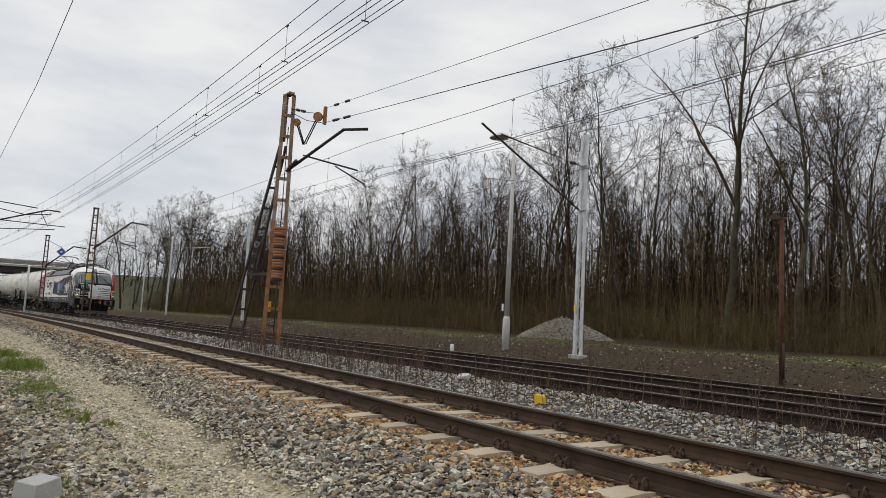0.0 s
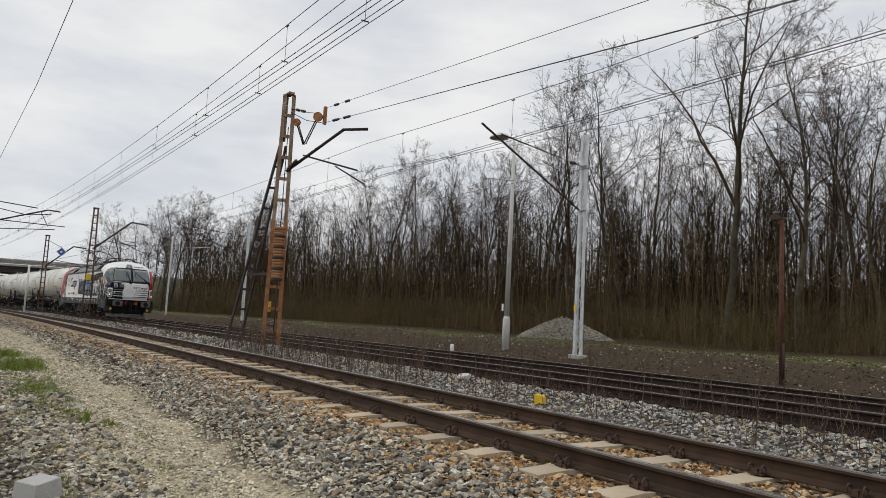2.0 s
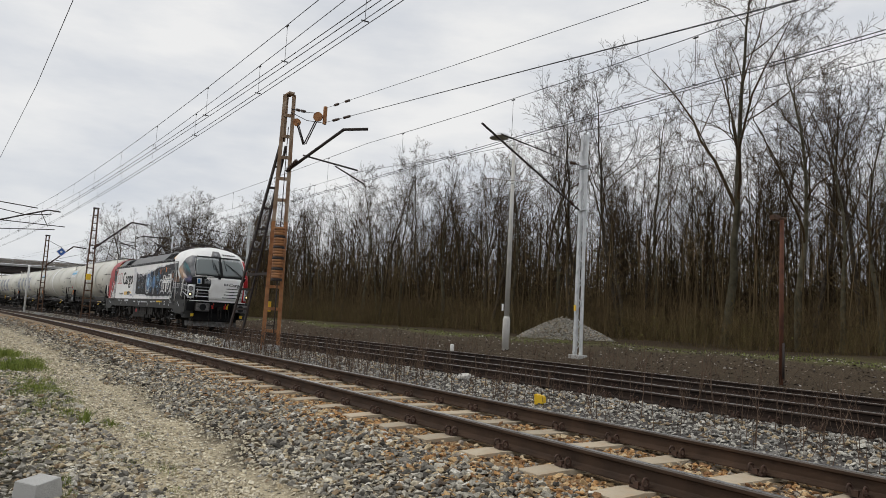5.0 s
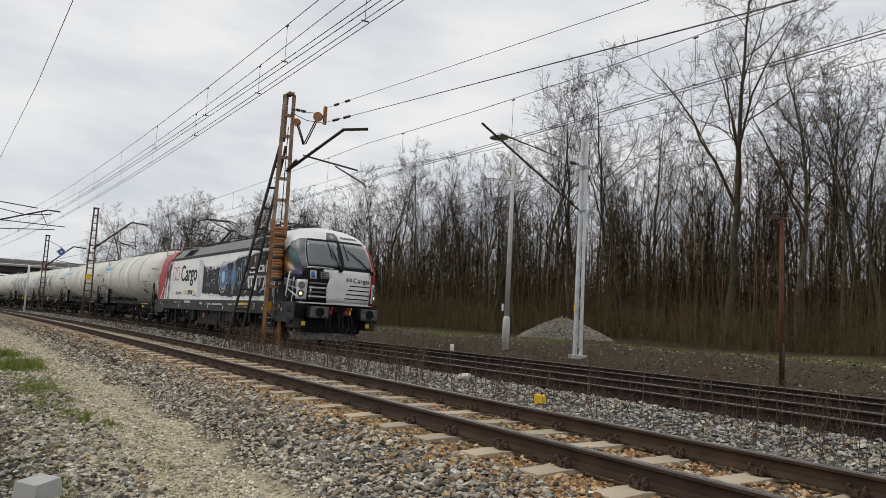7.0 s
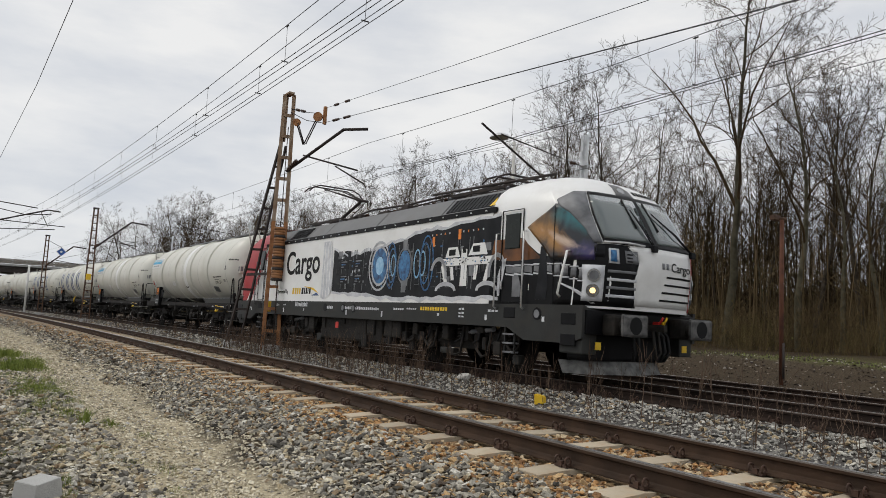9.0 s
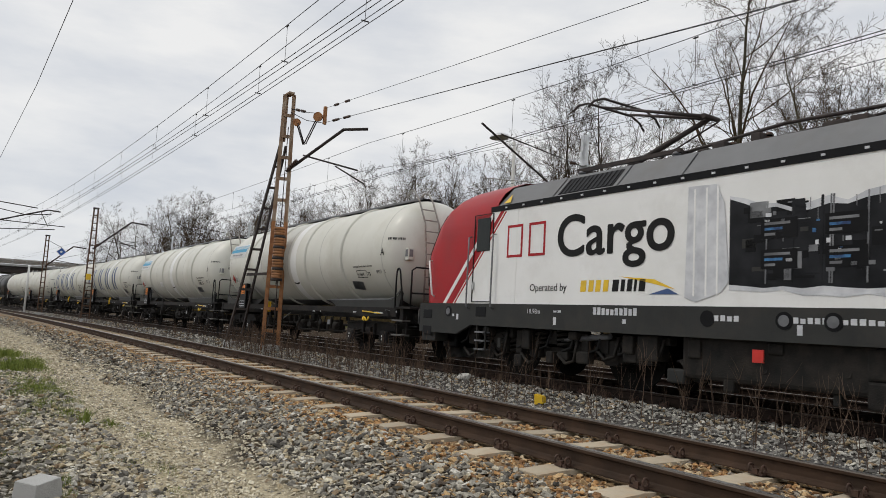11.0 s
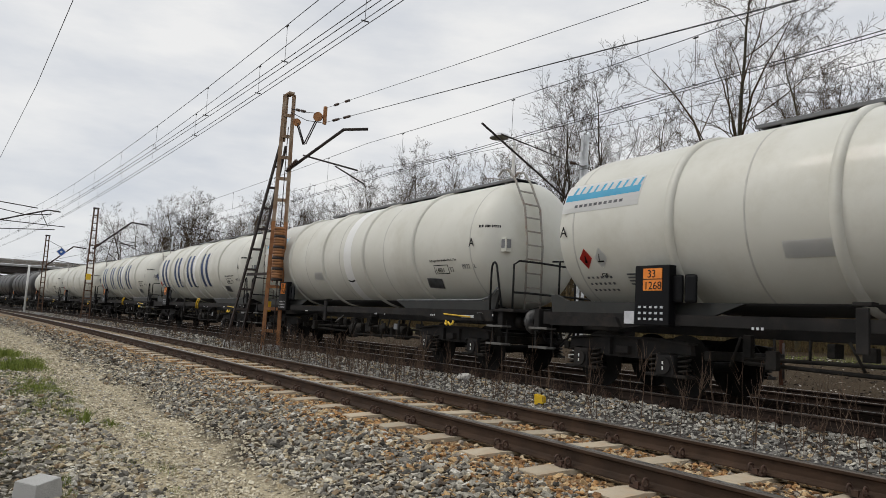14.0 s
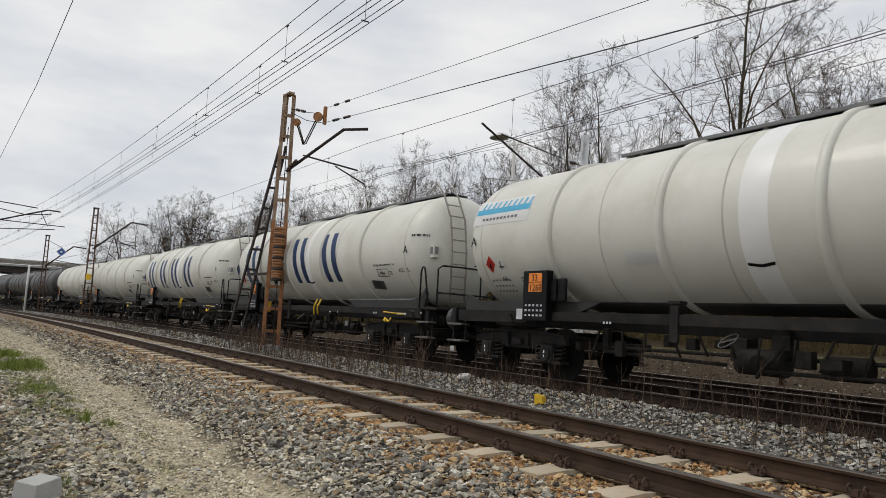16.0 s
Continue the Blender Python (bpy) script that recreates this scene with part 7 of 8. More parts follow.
            part("ladder_side", bm, M_SILL, st)
        for z in (0.45, 0.62, 0.79):
            bm = bmesh.new()
            add_box(bm, (0.3, 0.16, 0.03), (X(u), -1.45, z))
            part("tread", bm, M_LMID, st)
    for u in (1.75, 9.62, 10.75, 9.0, 17.2):
        bm = bmesh.new()
        add_disc(bm, (X(u), -1.512, 1.19), (0, 1, 0), 0.115, 0.115, 0.012, 20)
        pt = part("port", bm, M_LBLACK, t)
        if u != 10.75:
            bm = bmesh.new()
            add_disc(bm, (X(u), -1.522, 1.19), (0, 1, 0), 0.075, 0.06, 0.012, 16)
            part("port_cap", bm, M_LMID, pt)
    # sill markings: small white and yellow bars
    mk = random.Random(6)
    spots = [(12.94, 0.95, 1.20, 0.13), (13.9, 0.22, 1.22, 0.04), (10.85, 0.62, 1.16, 0.09), (9.5, 0.55, 1.16, 0.08), (8.9, 0.8, 1.16, 0.08), (8.1, 0.5, 1.16, 0.07), (6.9, 0.5, 1.18, 0.05),
             (6.3, 0.45, 1.2, 0.04), (4.2, 0.22, 1.22, 0.05), (4.2, 0.22, 1.14, 0.04), (4.2, 0.22, 1.07, 0.04), (3.2, 0.35, 1.2, 0.05)]
    for u, w, z, h in spots:
        k = max(2, int(w / 0.09))
        for i in range(k):
            flat("white_bar", box_outline(u - i * w / k, u - i * w / k - w / k * 0.7, z, z + h * mk.uniform(0.7, 1)), M_LPALE, t, 0.013)
    lettering("writing", "18.98m", 0.125, pose(X(14.62), -1.516, 1.19, 90, 0, 0), M_LPALE, t)
    for i in range(11):
        flat("yellow_bar", box_outline(5.7 - i * 0.1, 5.63 - i * 0.1, 1.19, 1.27), M_YELLOW, t, 0.013)
    for u in (1.62, 9.45, 16.9, 17.05, 12.3, 13.9, 5.0, 7.5, 3.3):
        flat("white_label", box_outline(u, u - 0.07, 1.0 + mk.uniform(0, 0.1), 1.14), M_LPALE, t, 0.013)
    # ends: buffer beams, corner boxes, buffers, plough, couplings
    for d in (1, -1):
        xe = d * L2
        bm = bmesh.new()
        add_box(bm, (0.14, 2.86, 0.42), (xe - d * 0.66, 0, 1.08), 0.02)
        part("buffer_beam", bm, M_LBLACK, t)
        buffer_pair(t, xe, d, 1.05, True)
        for y in (-1.28, 1.28):
            bm = bmesh.new()
            add_box(bm, (0.55, 0.36, 0.80), (xe - d * 0.93, y, 0.93), 0.03)
            cb = part("corner_step", bm, M_SILL, t, "dark grey corner step box")
            sg = 1 if y > 0 else -1
            for z in (1.12, 0.76):
                # no hole is cut: a black plate gives the opening's dark inside
                bm = bmesh.new()
                add_box(bm, (0.36, 0.02, 0.20), (xe - d * 0.95, sg * 1.508, z), 0.012)
                part("step_opening", bm, M_LBLACK, cb)
        for y in (-1.17, 1.12):
            bm = bmesh.new()
            add_box(bm, (0.02, 0.13, 0.13), (xe - d * 0.56, y, 0.68), 0.004)
            part("yellow_tag", bm, M_YELLOW, t, "yellow earthing tag")
        bm = bmesh.new()
        bow = [(xe - d * 1.42, -1.22), (xe - d * 1.05, -0.98), (xe - d * 0.86, 0.0), (xe - d * 1.05, 0.98), (xe - d * 1.42, 1.22)]
        lo = [bm.verts.new((x + d * 0.08, y, 0.17)) for x, y in bow]
        hi = [bm.verts.new((x - d * 0.05, y, 0.40)) for x, y in bow]
        for i in range(4):
            bm.faces.new((lo[i], lo[i + 1], hi[i + 1], hi[i]))
        bmesh.ops.solidify(bm, geom=bm.faces[:], thickness=0.03)
        part("plough", bm, M_PLOUGH, t, "scuffed grey snow plough")
        bm = bmesh.new()
        add_box(bm, (0.55, 2.1, 0.52), (xe - d * 1.18, 0, 0.66), 0.06)
        part("front_apron", bm, M_LBLACK, t, "black apron over the plough")
        bm = bmesh.new()
        add_bar(bm, (xe - d * 0.6, 0, 1.04), (xe - d * 0.1, 0, 1.04), 0.09, 0.12)
        add_tube(bm, [(xe - d * 0.32, 0.06, 0.98), (xe - d * 0.25, 0.07, 0.6), (xe - d * 0.3, 0, 0.5), (xe - d * 0.25, -0.07, 0.6), (xe - d * 0.32, -0.06, 0.98)], 0.028, 6)
        part("screw_coupling", bm, M_GRIME, t)
        for y, mt in ((-0.32, M_RUBBER), (0.34, M_RUBBER), (0.46, M_RUBBER), (-0.45, M_RUBBER)):
            bm = bmesh.new()
            add_tube(bm, [(xe - d * 0.58, y, 1.02), (xe - d * 0.42, y, 0.9), (xe - d * 0.38, y * 1.05, 0.62), (xe - d * 0.46, y * 0.9, 0.45)], 0.026, 7)
            part("brake_hose", bm, mt, t)
        for y, mt in ((0.28, M_HOSE_RED), (0.40, M_YELLOW), (-0.28, M_HOSE_RED)):
            bm = bmesh.new()
            add_box(bm, (0.14, 0.07, 0.16), (xe - d * 0.52, y, 1.08), 0.02)
            add_tube(bm, [(xe - d * 0.46, y, 1.12), (xe - d * 0.40, y + 0.02, 1.24)], 0.02, 5)
            part("air_cock", bm, mt, t)
    # running gear
    wheels = []
    for u in (4.74, 14.24):
        b = new("bogie")
        b.parent = t
        b.matrix_basis = pose(X(u), 0, 0)
        b["label"] = "grimy motor bogie"
        for sg in (-1, 1):
            bm = bmesh.new()
            add_prism(bm, [(-2.1, 0.66), (-1.9, 0.88), (-0.8, 0.82), (-0.5, 0.6), (0.5, 0.6), (0.8, 0.82), (1.9, 0.88), (2.1, 0.66), (1.0, 0.66), (0.6, 0.42), (-0.6, 0.42), (-1.0, 0.66)], sg * 1.02 - 0.09, sg * 1.02 + 0.09)
            part("side_frame", bm, M_GRIME, b)
            for ax in (-1.5, 1.5):
                bm = bmesh.new()
                add_box(bm, (0.42, 0.22, 0.40), (ax, sg * 1.1, 0.62), 0.05)
                add_disc(bm, (ax, sg * 1.22, 0.62), (0, 1, 0), 0.17, 0.15, 0.05, 16)
                part("axle_box", bm, M_GRIME, b)
                for off in (-0.36, 0.36):
                    bm = bmesh.new()
                    coil(bm, (ax + off, sg * 1.12, 0.42), 0.09, 0.34, 4, 0.022)
                    part("coil_spring", bm, M_GRIME, b)
            for off in (-0.3, 0.3):
                bm = bmesh.new()
                coil(bm, (off, sg * 1.16, 0.6), 0.13, 0.42, 5, 0.028)
                part("main_spring", bm, M_GRIME, b)
            bm = bmesh.new()
            add_tube(bm, [(0.7, sg * 1.25, 0.78), (1.5, sg * 1.3, 0.86)], 0.05, 10)
            add_tube(bm, [(0.3, sg * 1.25, 0.74), (0.75, sg * 1.25, 0.78)], 0.028, 8)
            part("yaw_damper", bm, M_LMID, b, "pale hydraulic damper")
            for off in (-0.85, 0.9):
                bm = bmesh.new()
                add_box(bm, (0.16, 0.16, 0.44), (off, sg * 1.2, 0.66), 0.02)
                part("sand_pipe", bm, M_GRIME, b)
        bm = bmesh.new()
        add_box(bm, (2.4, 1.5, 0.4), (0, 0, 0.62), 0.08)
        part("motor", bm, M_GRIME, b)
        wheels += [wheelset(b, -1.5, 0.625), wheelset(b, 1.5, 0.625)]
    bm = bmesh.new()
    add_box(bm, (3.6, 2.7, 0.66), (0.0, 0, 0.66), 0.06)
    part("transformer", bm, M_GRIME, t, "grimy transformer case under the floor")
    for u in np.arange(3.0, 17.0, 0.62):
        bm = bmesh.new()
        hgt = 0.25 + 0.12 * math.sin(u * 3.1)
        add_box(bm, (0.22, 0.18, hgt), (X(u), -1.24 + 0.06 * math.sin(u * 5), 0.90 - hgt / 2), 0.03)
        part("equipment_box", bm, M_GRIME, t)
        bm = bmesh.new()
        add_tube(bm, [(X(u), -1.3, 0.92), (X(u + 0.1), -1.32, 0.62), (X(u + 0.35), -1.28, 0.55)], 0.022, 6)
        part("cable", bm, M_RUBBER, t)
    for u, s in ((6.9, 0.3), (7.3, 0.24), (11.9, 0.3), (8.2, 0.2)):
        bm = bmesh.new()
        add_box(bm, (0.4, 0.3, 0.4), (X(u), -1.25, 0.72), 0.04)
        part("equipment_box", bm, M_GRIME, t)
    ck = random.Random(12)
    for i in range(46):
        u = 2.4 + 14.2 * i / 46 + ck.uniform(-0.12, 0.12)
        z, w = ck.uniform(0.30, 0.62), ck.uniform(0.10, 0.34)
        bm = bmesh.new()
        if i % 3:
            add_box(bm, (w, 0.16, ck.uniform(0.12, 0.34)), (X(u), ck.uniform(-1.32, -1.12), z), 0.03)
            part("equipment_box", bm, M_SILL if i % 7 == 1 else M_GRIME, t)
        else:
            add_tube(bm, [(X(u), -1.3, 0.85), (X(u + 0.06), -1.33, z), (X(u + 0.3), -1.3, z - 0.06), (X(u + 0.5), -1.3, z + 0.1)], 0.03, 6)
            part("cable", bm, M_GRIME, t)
    bm = bmesh.new()
    add_box(bm, (0.16, 0.02, 0.17), (X(10.0), -1.47, 0.72), 0.004)
    part("red_label", bm, M_HOSE_RED, t, "small red label plate")
    return t, wheels


# ---- tank wagons ----
TANK_R, TANK_Z = 1.41, 2.72


def on_tank(x, z, lift=0.004):
    """A point of the tank's near flank at height z."""
    a = math.asin(max(-0.999, min(0.999, (z - TANK_Z) / TANK_R)))
    return (x, -(TANK_R + lift) * math.cos(a), TANK_Z + (TANK_R + lift) * math.sin(a))


def tank_shape(name, corners, mat, parent, lift=0.005, label="", steps=6):
    """A painted quadrilateral that follows the tank: bottom left, bottom right, top right, top left as (u, z)."""
    bm = bmesh.new()
    grid = []
    for i in range(steps + 1):
        k = i / steps
        row = []
        for j in range(3):
            q = j / 2
            u = (corners[0][0] * (1 - q) + corners[1][0] * q) * (1 - k) + (corners[3][0] * (1 - q) + corners[2][0] * q) * k
            z = (corners[0][1] * (1 - q) + corners[1][1] * q) * (1 - k) + (corners[3][1] * (1 - q) + corners[2][1] * q) * k
            row.append(bm.verts.new(on_tank(WAGON_LENGTH / 2 - u, z, lift)))
        grid.append(row)
    for a, b in zip(grid, grid[1:]):
        for j in range(2):
            bm.faces.new((a[j], a[j + 1], b[j + 1], b[j]))
    bmesh.ops.solidify(bm, geom=bm.faces[:], thickness=0.002)
    return part(name, bm, mat, parent, label)


def tank_text(text, size, u, z, parent, mat=None, label=""):
    a = math.degrees(math.asin((z + size * 0.35 - TANK_Z) / TANK_R))
    p = on_tank(WAGON_LENGTH / 2 - u, z, 0.012)
    return lettering("writing", text, size, pose(p[0], p[1], p[2], 90 - a, 0, 0), mat or M_MARK, parent, label)


def tank_ring(parent, u, name, width, height, mat, label=""):
    bm = bmesh.new()
    n = 64
    prof = [(-width / 2, 0.0), (-width / 2 * 0.8, height), (width / 2 * 0.8, height), (width / 2, 0.0)]
    rings = []
    for k in range(n):
        a = 2 * math.pi * k / n
        rings.append([bm.verts.new((WAGON_LENGTH / 2 - u + dx, -(TANK_R + dr - 0.002) * math.cos(a), TANK_Z + (TANK_R + dr - 0.002) * math.sin(a))) for dx, dr in prof])
    for k in range(n):
        a, b = rings[k], rings[(k + 1) % n]
        for i in range(3):
            f = bm.faces.new((a[i], a[i + 1], b[i + 1], b[i]))
            f.smooth = True
    bmesh.ops.recalc_face_normals(bm, faces=bm.faces)
    return part(name, bm, mat, parent, label)


def build_wagon(style):
    L2 = WAGON_LENGTH / 2

    def X(u):
        return L2 - u

    dark = style == "dark"
    label = {"band": "cream-white tank wagon with a white band and sky-blue logo panel", "letters": "white tank wagon with large dark blue logo strokes",
             "plain": "plain cream-white ribbed tank wagon", "dark": "black soot-stained tank wagon"}[style]
    t = empty("tank_wagon", pose(0, 0, 0), label, "tank wagon", "tank wagons of the train")
    skin = M_TANKDARK if dark else M_TANKWHITE
    bm = bmesh.new()
    dome = [(0.0, 0.0), (0.02, 0.25), (0.08, 0.48), (0.19, 0.70), (0.34, 0.86), (0.54, 0.965), (0.78, 1.0)]
    prof = [(0.66 + d, r) for d, r in dome] + [(4.0, 1.0), (7.5, 1.0), (11.0, 1.0)] + [(WAGON_LENGTH - 0.66 - d, r) for d, r in reversed(dome)]
    n = 64
    rings = []
    for u, r in prof:
        if r == 0:
            rings.append([bm.verts.new((X(u), 0, TANK_Z))])
        else:
            rings.append([bm.verts.new((X(u), -TANK_R * r * math.cos(2 * math.pi * k / n), TANK_Z + TANK_R * r * math.sin(2 * math.pi * k / n))) for k in range(n)])
    for a, b in zip(rings, rings[1:]):
        for k in range(n):
            if len(a) == 1:
                f = bm.faces.new((a[0], b[k], b[(k + 1) % n]))
            elif len(b) == 1:
                f = bm.faces.new((a[k], b[0], a[(k + 1) % n]))
            else:
                f = bm.faces.new((a[k], b[k], b[(k + 1) % n], a[(k + 1) % n]))
            f.smooth = True
    bmesh.ops.recalc_face_normals(bm, faces=bm.faces)
    tank = part("tank", bm, skin, t, "black tank shell" if dark else "off-white dusty tank shell")
    for u in (3.85, 6.35, 8.86, 11.36):
        tank_ring(tank, u, "stiffening_ring", 0.15, 0.05, skin)
    for u in (1.55, 5.25, 7.75, 10.1, 13.43):
        tank_ring(tank, u, "weld_seam", 0.035, 0.006, M_TANKDARK if dark else surf_seam)
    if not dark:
        # black strip over the tank's underside, cut off along a straight edge
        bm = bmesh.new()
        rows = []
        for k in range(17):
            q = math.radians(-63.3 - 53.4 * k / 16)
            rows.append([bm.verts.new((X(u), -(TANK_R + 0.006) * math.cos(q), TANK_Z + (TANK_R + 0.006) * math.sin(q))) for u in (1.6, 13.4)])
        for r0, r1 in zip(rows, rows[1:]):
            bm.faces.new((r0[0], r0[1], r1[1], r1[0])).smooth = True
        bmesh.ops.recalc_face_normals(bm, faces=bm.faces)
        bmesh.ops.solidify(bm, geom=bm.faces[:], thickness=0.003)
        part("belly_coating", bm, M_TANKDARK, tank, "black strip along the underside of the tank")
    if style in ("band", "letters"):
        tank_ring(tank, 7.28, "white_band", 0.46 if style == "band" else 0.3, 0.008, M_TANKBAND, "clean white band")
        tank_shape("chevron", [(7.47, 1.95), (7.27, 1.92), (7.27, 1.96), (7.47, 1.99)], M_MARK, t, 0.012)
        tank_shape("chevron", [(7.27, 1.92), (7.07, 1.95), (7.07, 1.99), (7.27, 1.96)], M_MARK, t, 0.012)
    if style == "band":
        tank_shape("logo_panel", [(14.0 - 0.25, 2.98), (12.0, 2.98), (12.0, 3.50), (13.75, 3.50)], M_TANKBAND, t, 0.006, "white logo panel with sky-blue bar")
        tank_shape("blue_bar", [(13.72, 3.20), (12.02, 3.20), (12.02, 3.32), (13.72, 3.32)], M_SKYBLUE, t, 0.009)
        for i in range(5):
            u = 13.6 - i * 0.33
            tank_shape("logo_stroke", [(u, 3.25), (u - 0.06, 3.25), (u - 0.12, 3.45), (u - 0.06, 3.45)], M_SKYBLUE, t, 0.012, steps=2)
            tank_shape("logo_stroke", [(u - 0.16, 3.25), (u - 0.21, 3.25), (u - 0.27, 3.45), (u - 0.22, 3.45)], M_SKYBLUE, t, 0.012, steps=2)
        for i in range(10):
            u = 13.45 - i * 0.115
            tank_shape("logo_word", [(u, 3.065), (u - 0.075, 3.065), (u - 0.075, 3.115), (u, 3.115)], M_LMID, t, 0.009, steps=1)
    if style == "letters":
        z0, z1, w = 1.95, 3.36, 0.30
        for u0 in (5.3, 7.5, 9.6, 11.9):
            for du, k in ((0.0, 0.0), (0.62, 0.0)):
                a, b = (u0 + du, z0), (u0 + du + 0.32, z1)
                tank_shape("logo_stroke", [(a[0] + w / 2, a[1]), (a[0] - w / 2, a[1]), (b[0] - w / 2, b[1]), (b[0] + w / 2, b[1])], M_LOGOBLUE, t, 0.006, steps=10)
        tank_shape("logo_diamond", [(13.75, 2.3), (13.5, 2.45), (13.65, 2.75), (13.9, 2.6)], M_LOGOBLUE, t, 0.006)
    if not dark:
        tank_text("A", 0.27, 1.58, 2.56, t)
        tank_text("A", 0.27, 13.75, 2.56, t)
        # running number and other small print, as plain bars
        for i, w in enumerate((0.07, 0.07, 0, 0.07, 0.07, 0, 0.07, 0.07, 0.07, 0.07, 0, 0.07, 0.07, 0.07, 0.05, 0.07)):
            if w:
                u = 1.30 - i * 0.024
                bm = bmesh.new()
                k = math.sqrt(max(0.0, 1 - ((2.98 - TANK_Z) / TANK_R) ** 2))
                rr = np.interp(u - 0.66, [d for d, _ in dome], [r for _, r in dome])
                yy = -math.sqrt(max(0.01, (TANK_R * rr) ** 2 - (2.98 - TANK_Z) ** 2))
                add_box(bm, (0.013, 0.02, 0.055), (X(u), yy - 0.002, 2.98))
                part("number_bar", bm, M_LDARK, t)
        tank_text("Zulässiger Betriebsüberdruck 3 bar", 0.075, 3.15, 2.30, t)
        tank_text("L4BH", 0.145, 2.96, 2.07, t)
        tank_text("T3", 0.145, 2.42, 2.07, t)
        for o in ([(3.02, 2.03), (2.46, 2.03), (2.46, 2.045), (3.02, 2.045)], [(3.02, 2.21), (2.46, 2.21), (2.46, 2.225), (3.02, 2.225)], [(3.02, 2.03), (3.0, 2.03), (3.0, 2.225), (3.02, 2.225)], [(2.48, 2.03), (2.46, 2.03), (2.46, 2.225), (2.48, 2.225)]):
            tank_shape("print_frame", o, M_MARK, t, 0.008, steps=1)
        tank_text("0922", 0.14, 1.92, 2.12, t, M_LMID)
        tank_text("L", 0.14, 1.5, 2.12, t)
        tank_shape("data_plate", [(3.55, 1.75), (2.95, 1.72), (2.85, 1.93), (3.45, 1.96)], M_LMID, t, 0.012, "dull grey data plate")
        # hazard diamonds and small print at the other end
        for u, mt in ((13.20, M_HOSE_RED), (12.85, M_WHITE)):
            tank_shape("hazard_diamond", [(u, 2.0), (u - 0.15, 2.17), (u, 2.34), (u + 0.15, 2.17)], mt, t, 0.006, steps=3)
        tank_shape("pictogram", [(12.93, 2.10), (12.79, 2.10), (12.79, 2.125), (12.93, 2.125)], M_MARK, t, 0.011, steps=1)
        tank_shape("pictogram", [(12.90, 2.12), (12.88, 2.12), (12.86, 2.23), (12.88, 2.23)], M_MARK, t, 0.011, steps=1)
        tank_shape("pictogram", [(13.23, 2.10), (13.17, 2.10), (13.19, 2.22), (13.21, 2.22)], M_MARK, t, 0.011, steps=1)
        tank_text("GE", 0.12, 12.95, 1.86, t)
        for i in range(3):
            for k in range(6):
                u = 13.32 - k * 0.105
                tank_shape("number_bar", [(u, 1.84 - i * 0.10), (u - 0.05, 1.84 - i * 0.10), (u - 0.05, 1.875 - i * 0.10), (u, 1.875 - i * 0.10)], M_LMID, t, 0.006, steps=1)
        for i in range(4):
            tank_shape("small_print", [(12.4, 1.88 - i * 0.05), (11.85, 1.88 - i * 0.05), (11.85, 1.905 - i * 0.05), (12.4, 1.905 - i * 0.05)], M_LMID, t, 0.006, steps=1)
        tank_shape("info_plate", [(9.6, 2.02), (8.9, 2.02), (8.9, 2.24), (9.6, 2.24)], M_TANKBAND, t, 0.008)
    # vent box on the front dome
    bm = bmesh.new()
    add_box(bm, (0.16, 0.16, 0.30), (X(0.83), -1.0, 2.60), 0.015)
    vb = part("document_holder", bm, skin, t, "small box on the tank end")
    vb.matrix_basis = Matrix.Identity(4)
    bm = bmesh.new()
    add_box(bm, (0.10, 0.012, 0.18), (X(0.83), -1.086, 2.62), 0.004)
    add_box(bm, (0.012, 0.10, 0.18), (X(0.744), -1.0, 2.62), 0.004)
    part("holder_glass", bm, M_LMID, vb)
    # walkway on top
    w = new("walkway")
    w.parent = t
    w["label"] = "grey grating walkway along the tank's top"
    for y in (-0.32, 0.32):
        bm = bmesh.new()
        add_box(bm, (9.2, 0.05, 0.06), (X(6.05), y, 4.17), 0.01)
        part("walkway_edge", bm, M_ROOF, w)
    bm = bmesh.new()
    add_box(bm, (9.2, 0.58, 0.025), (X(6.05), 0, 4.18))
    part("grating", bm, M_LDARK, w)
    for i in range(8):
        bm = bmesh.new()
        add_box(bm, (0.08, 0.62, 0.10), (X(1.8 + i * 1.2), 0, 4.12), 0.01)
        part("bracket", bm, M_ROOF, w)
    for u in (5.6, 7.6):
        bm = bmesh.new()
        add_disc(bm, (X(u), 0.45, 4.22), (0, 0, 1), 0.28, 0.26, 0.28, 18)
        part("manhole", bm, skin, w)
    # ladder and platform at the front end
    ld = new("ladder")
    ld.parent = t
    ld["label"] = "steel ladder up the tank end"
    for y in (-0.72, -0.30):
        bm = bmesh.new()
        add_tube(bm, [(X(0.5), y, 1.3), (X(0.50), y, 2.6), (X(0.62), y, 3.4), (X(0.95), y, 4.0), (X(1.2), y, 4.28), (X(1.4), y, 4.3), (X(1.55), y, 4.18)], 0.024, 7)
        part("ladder_side", bm, M_GREYSTEEL if not dark else M_DARKIRON, ld)
    for i in range(9):
        z = 1.45 + i * 0.29
        u = float(np.interp(z, [1.3, 2.6, 3.4, 4.0], [0.5, 0.5, 0.62, 0.95]))
        bm = bmesh.new()
        add_bar(bm, (X(u), -0.72, z), (X(u), -0.30, z), 0.03)
        part("rung", bm, M_GREYSTEEL, ld)
    rl = new("railing")
    rl.parent = t
    rl["label"] = "black pipe railing on the end platform"
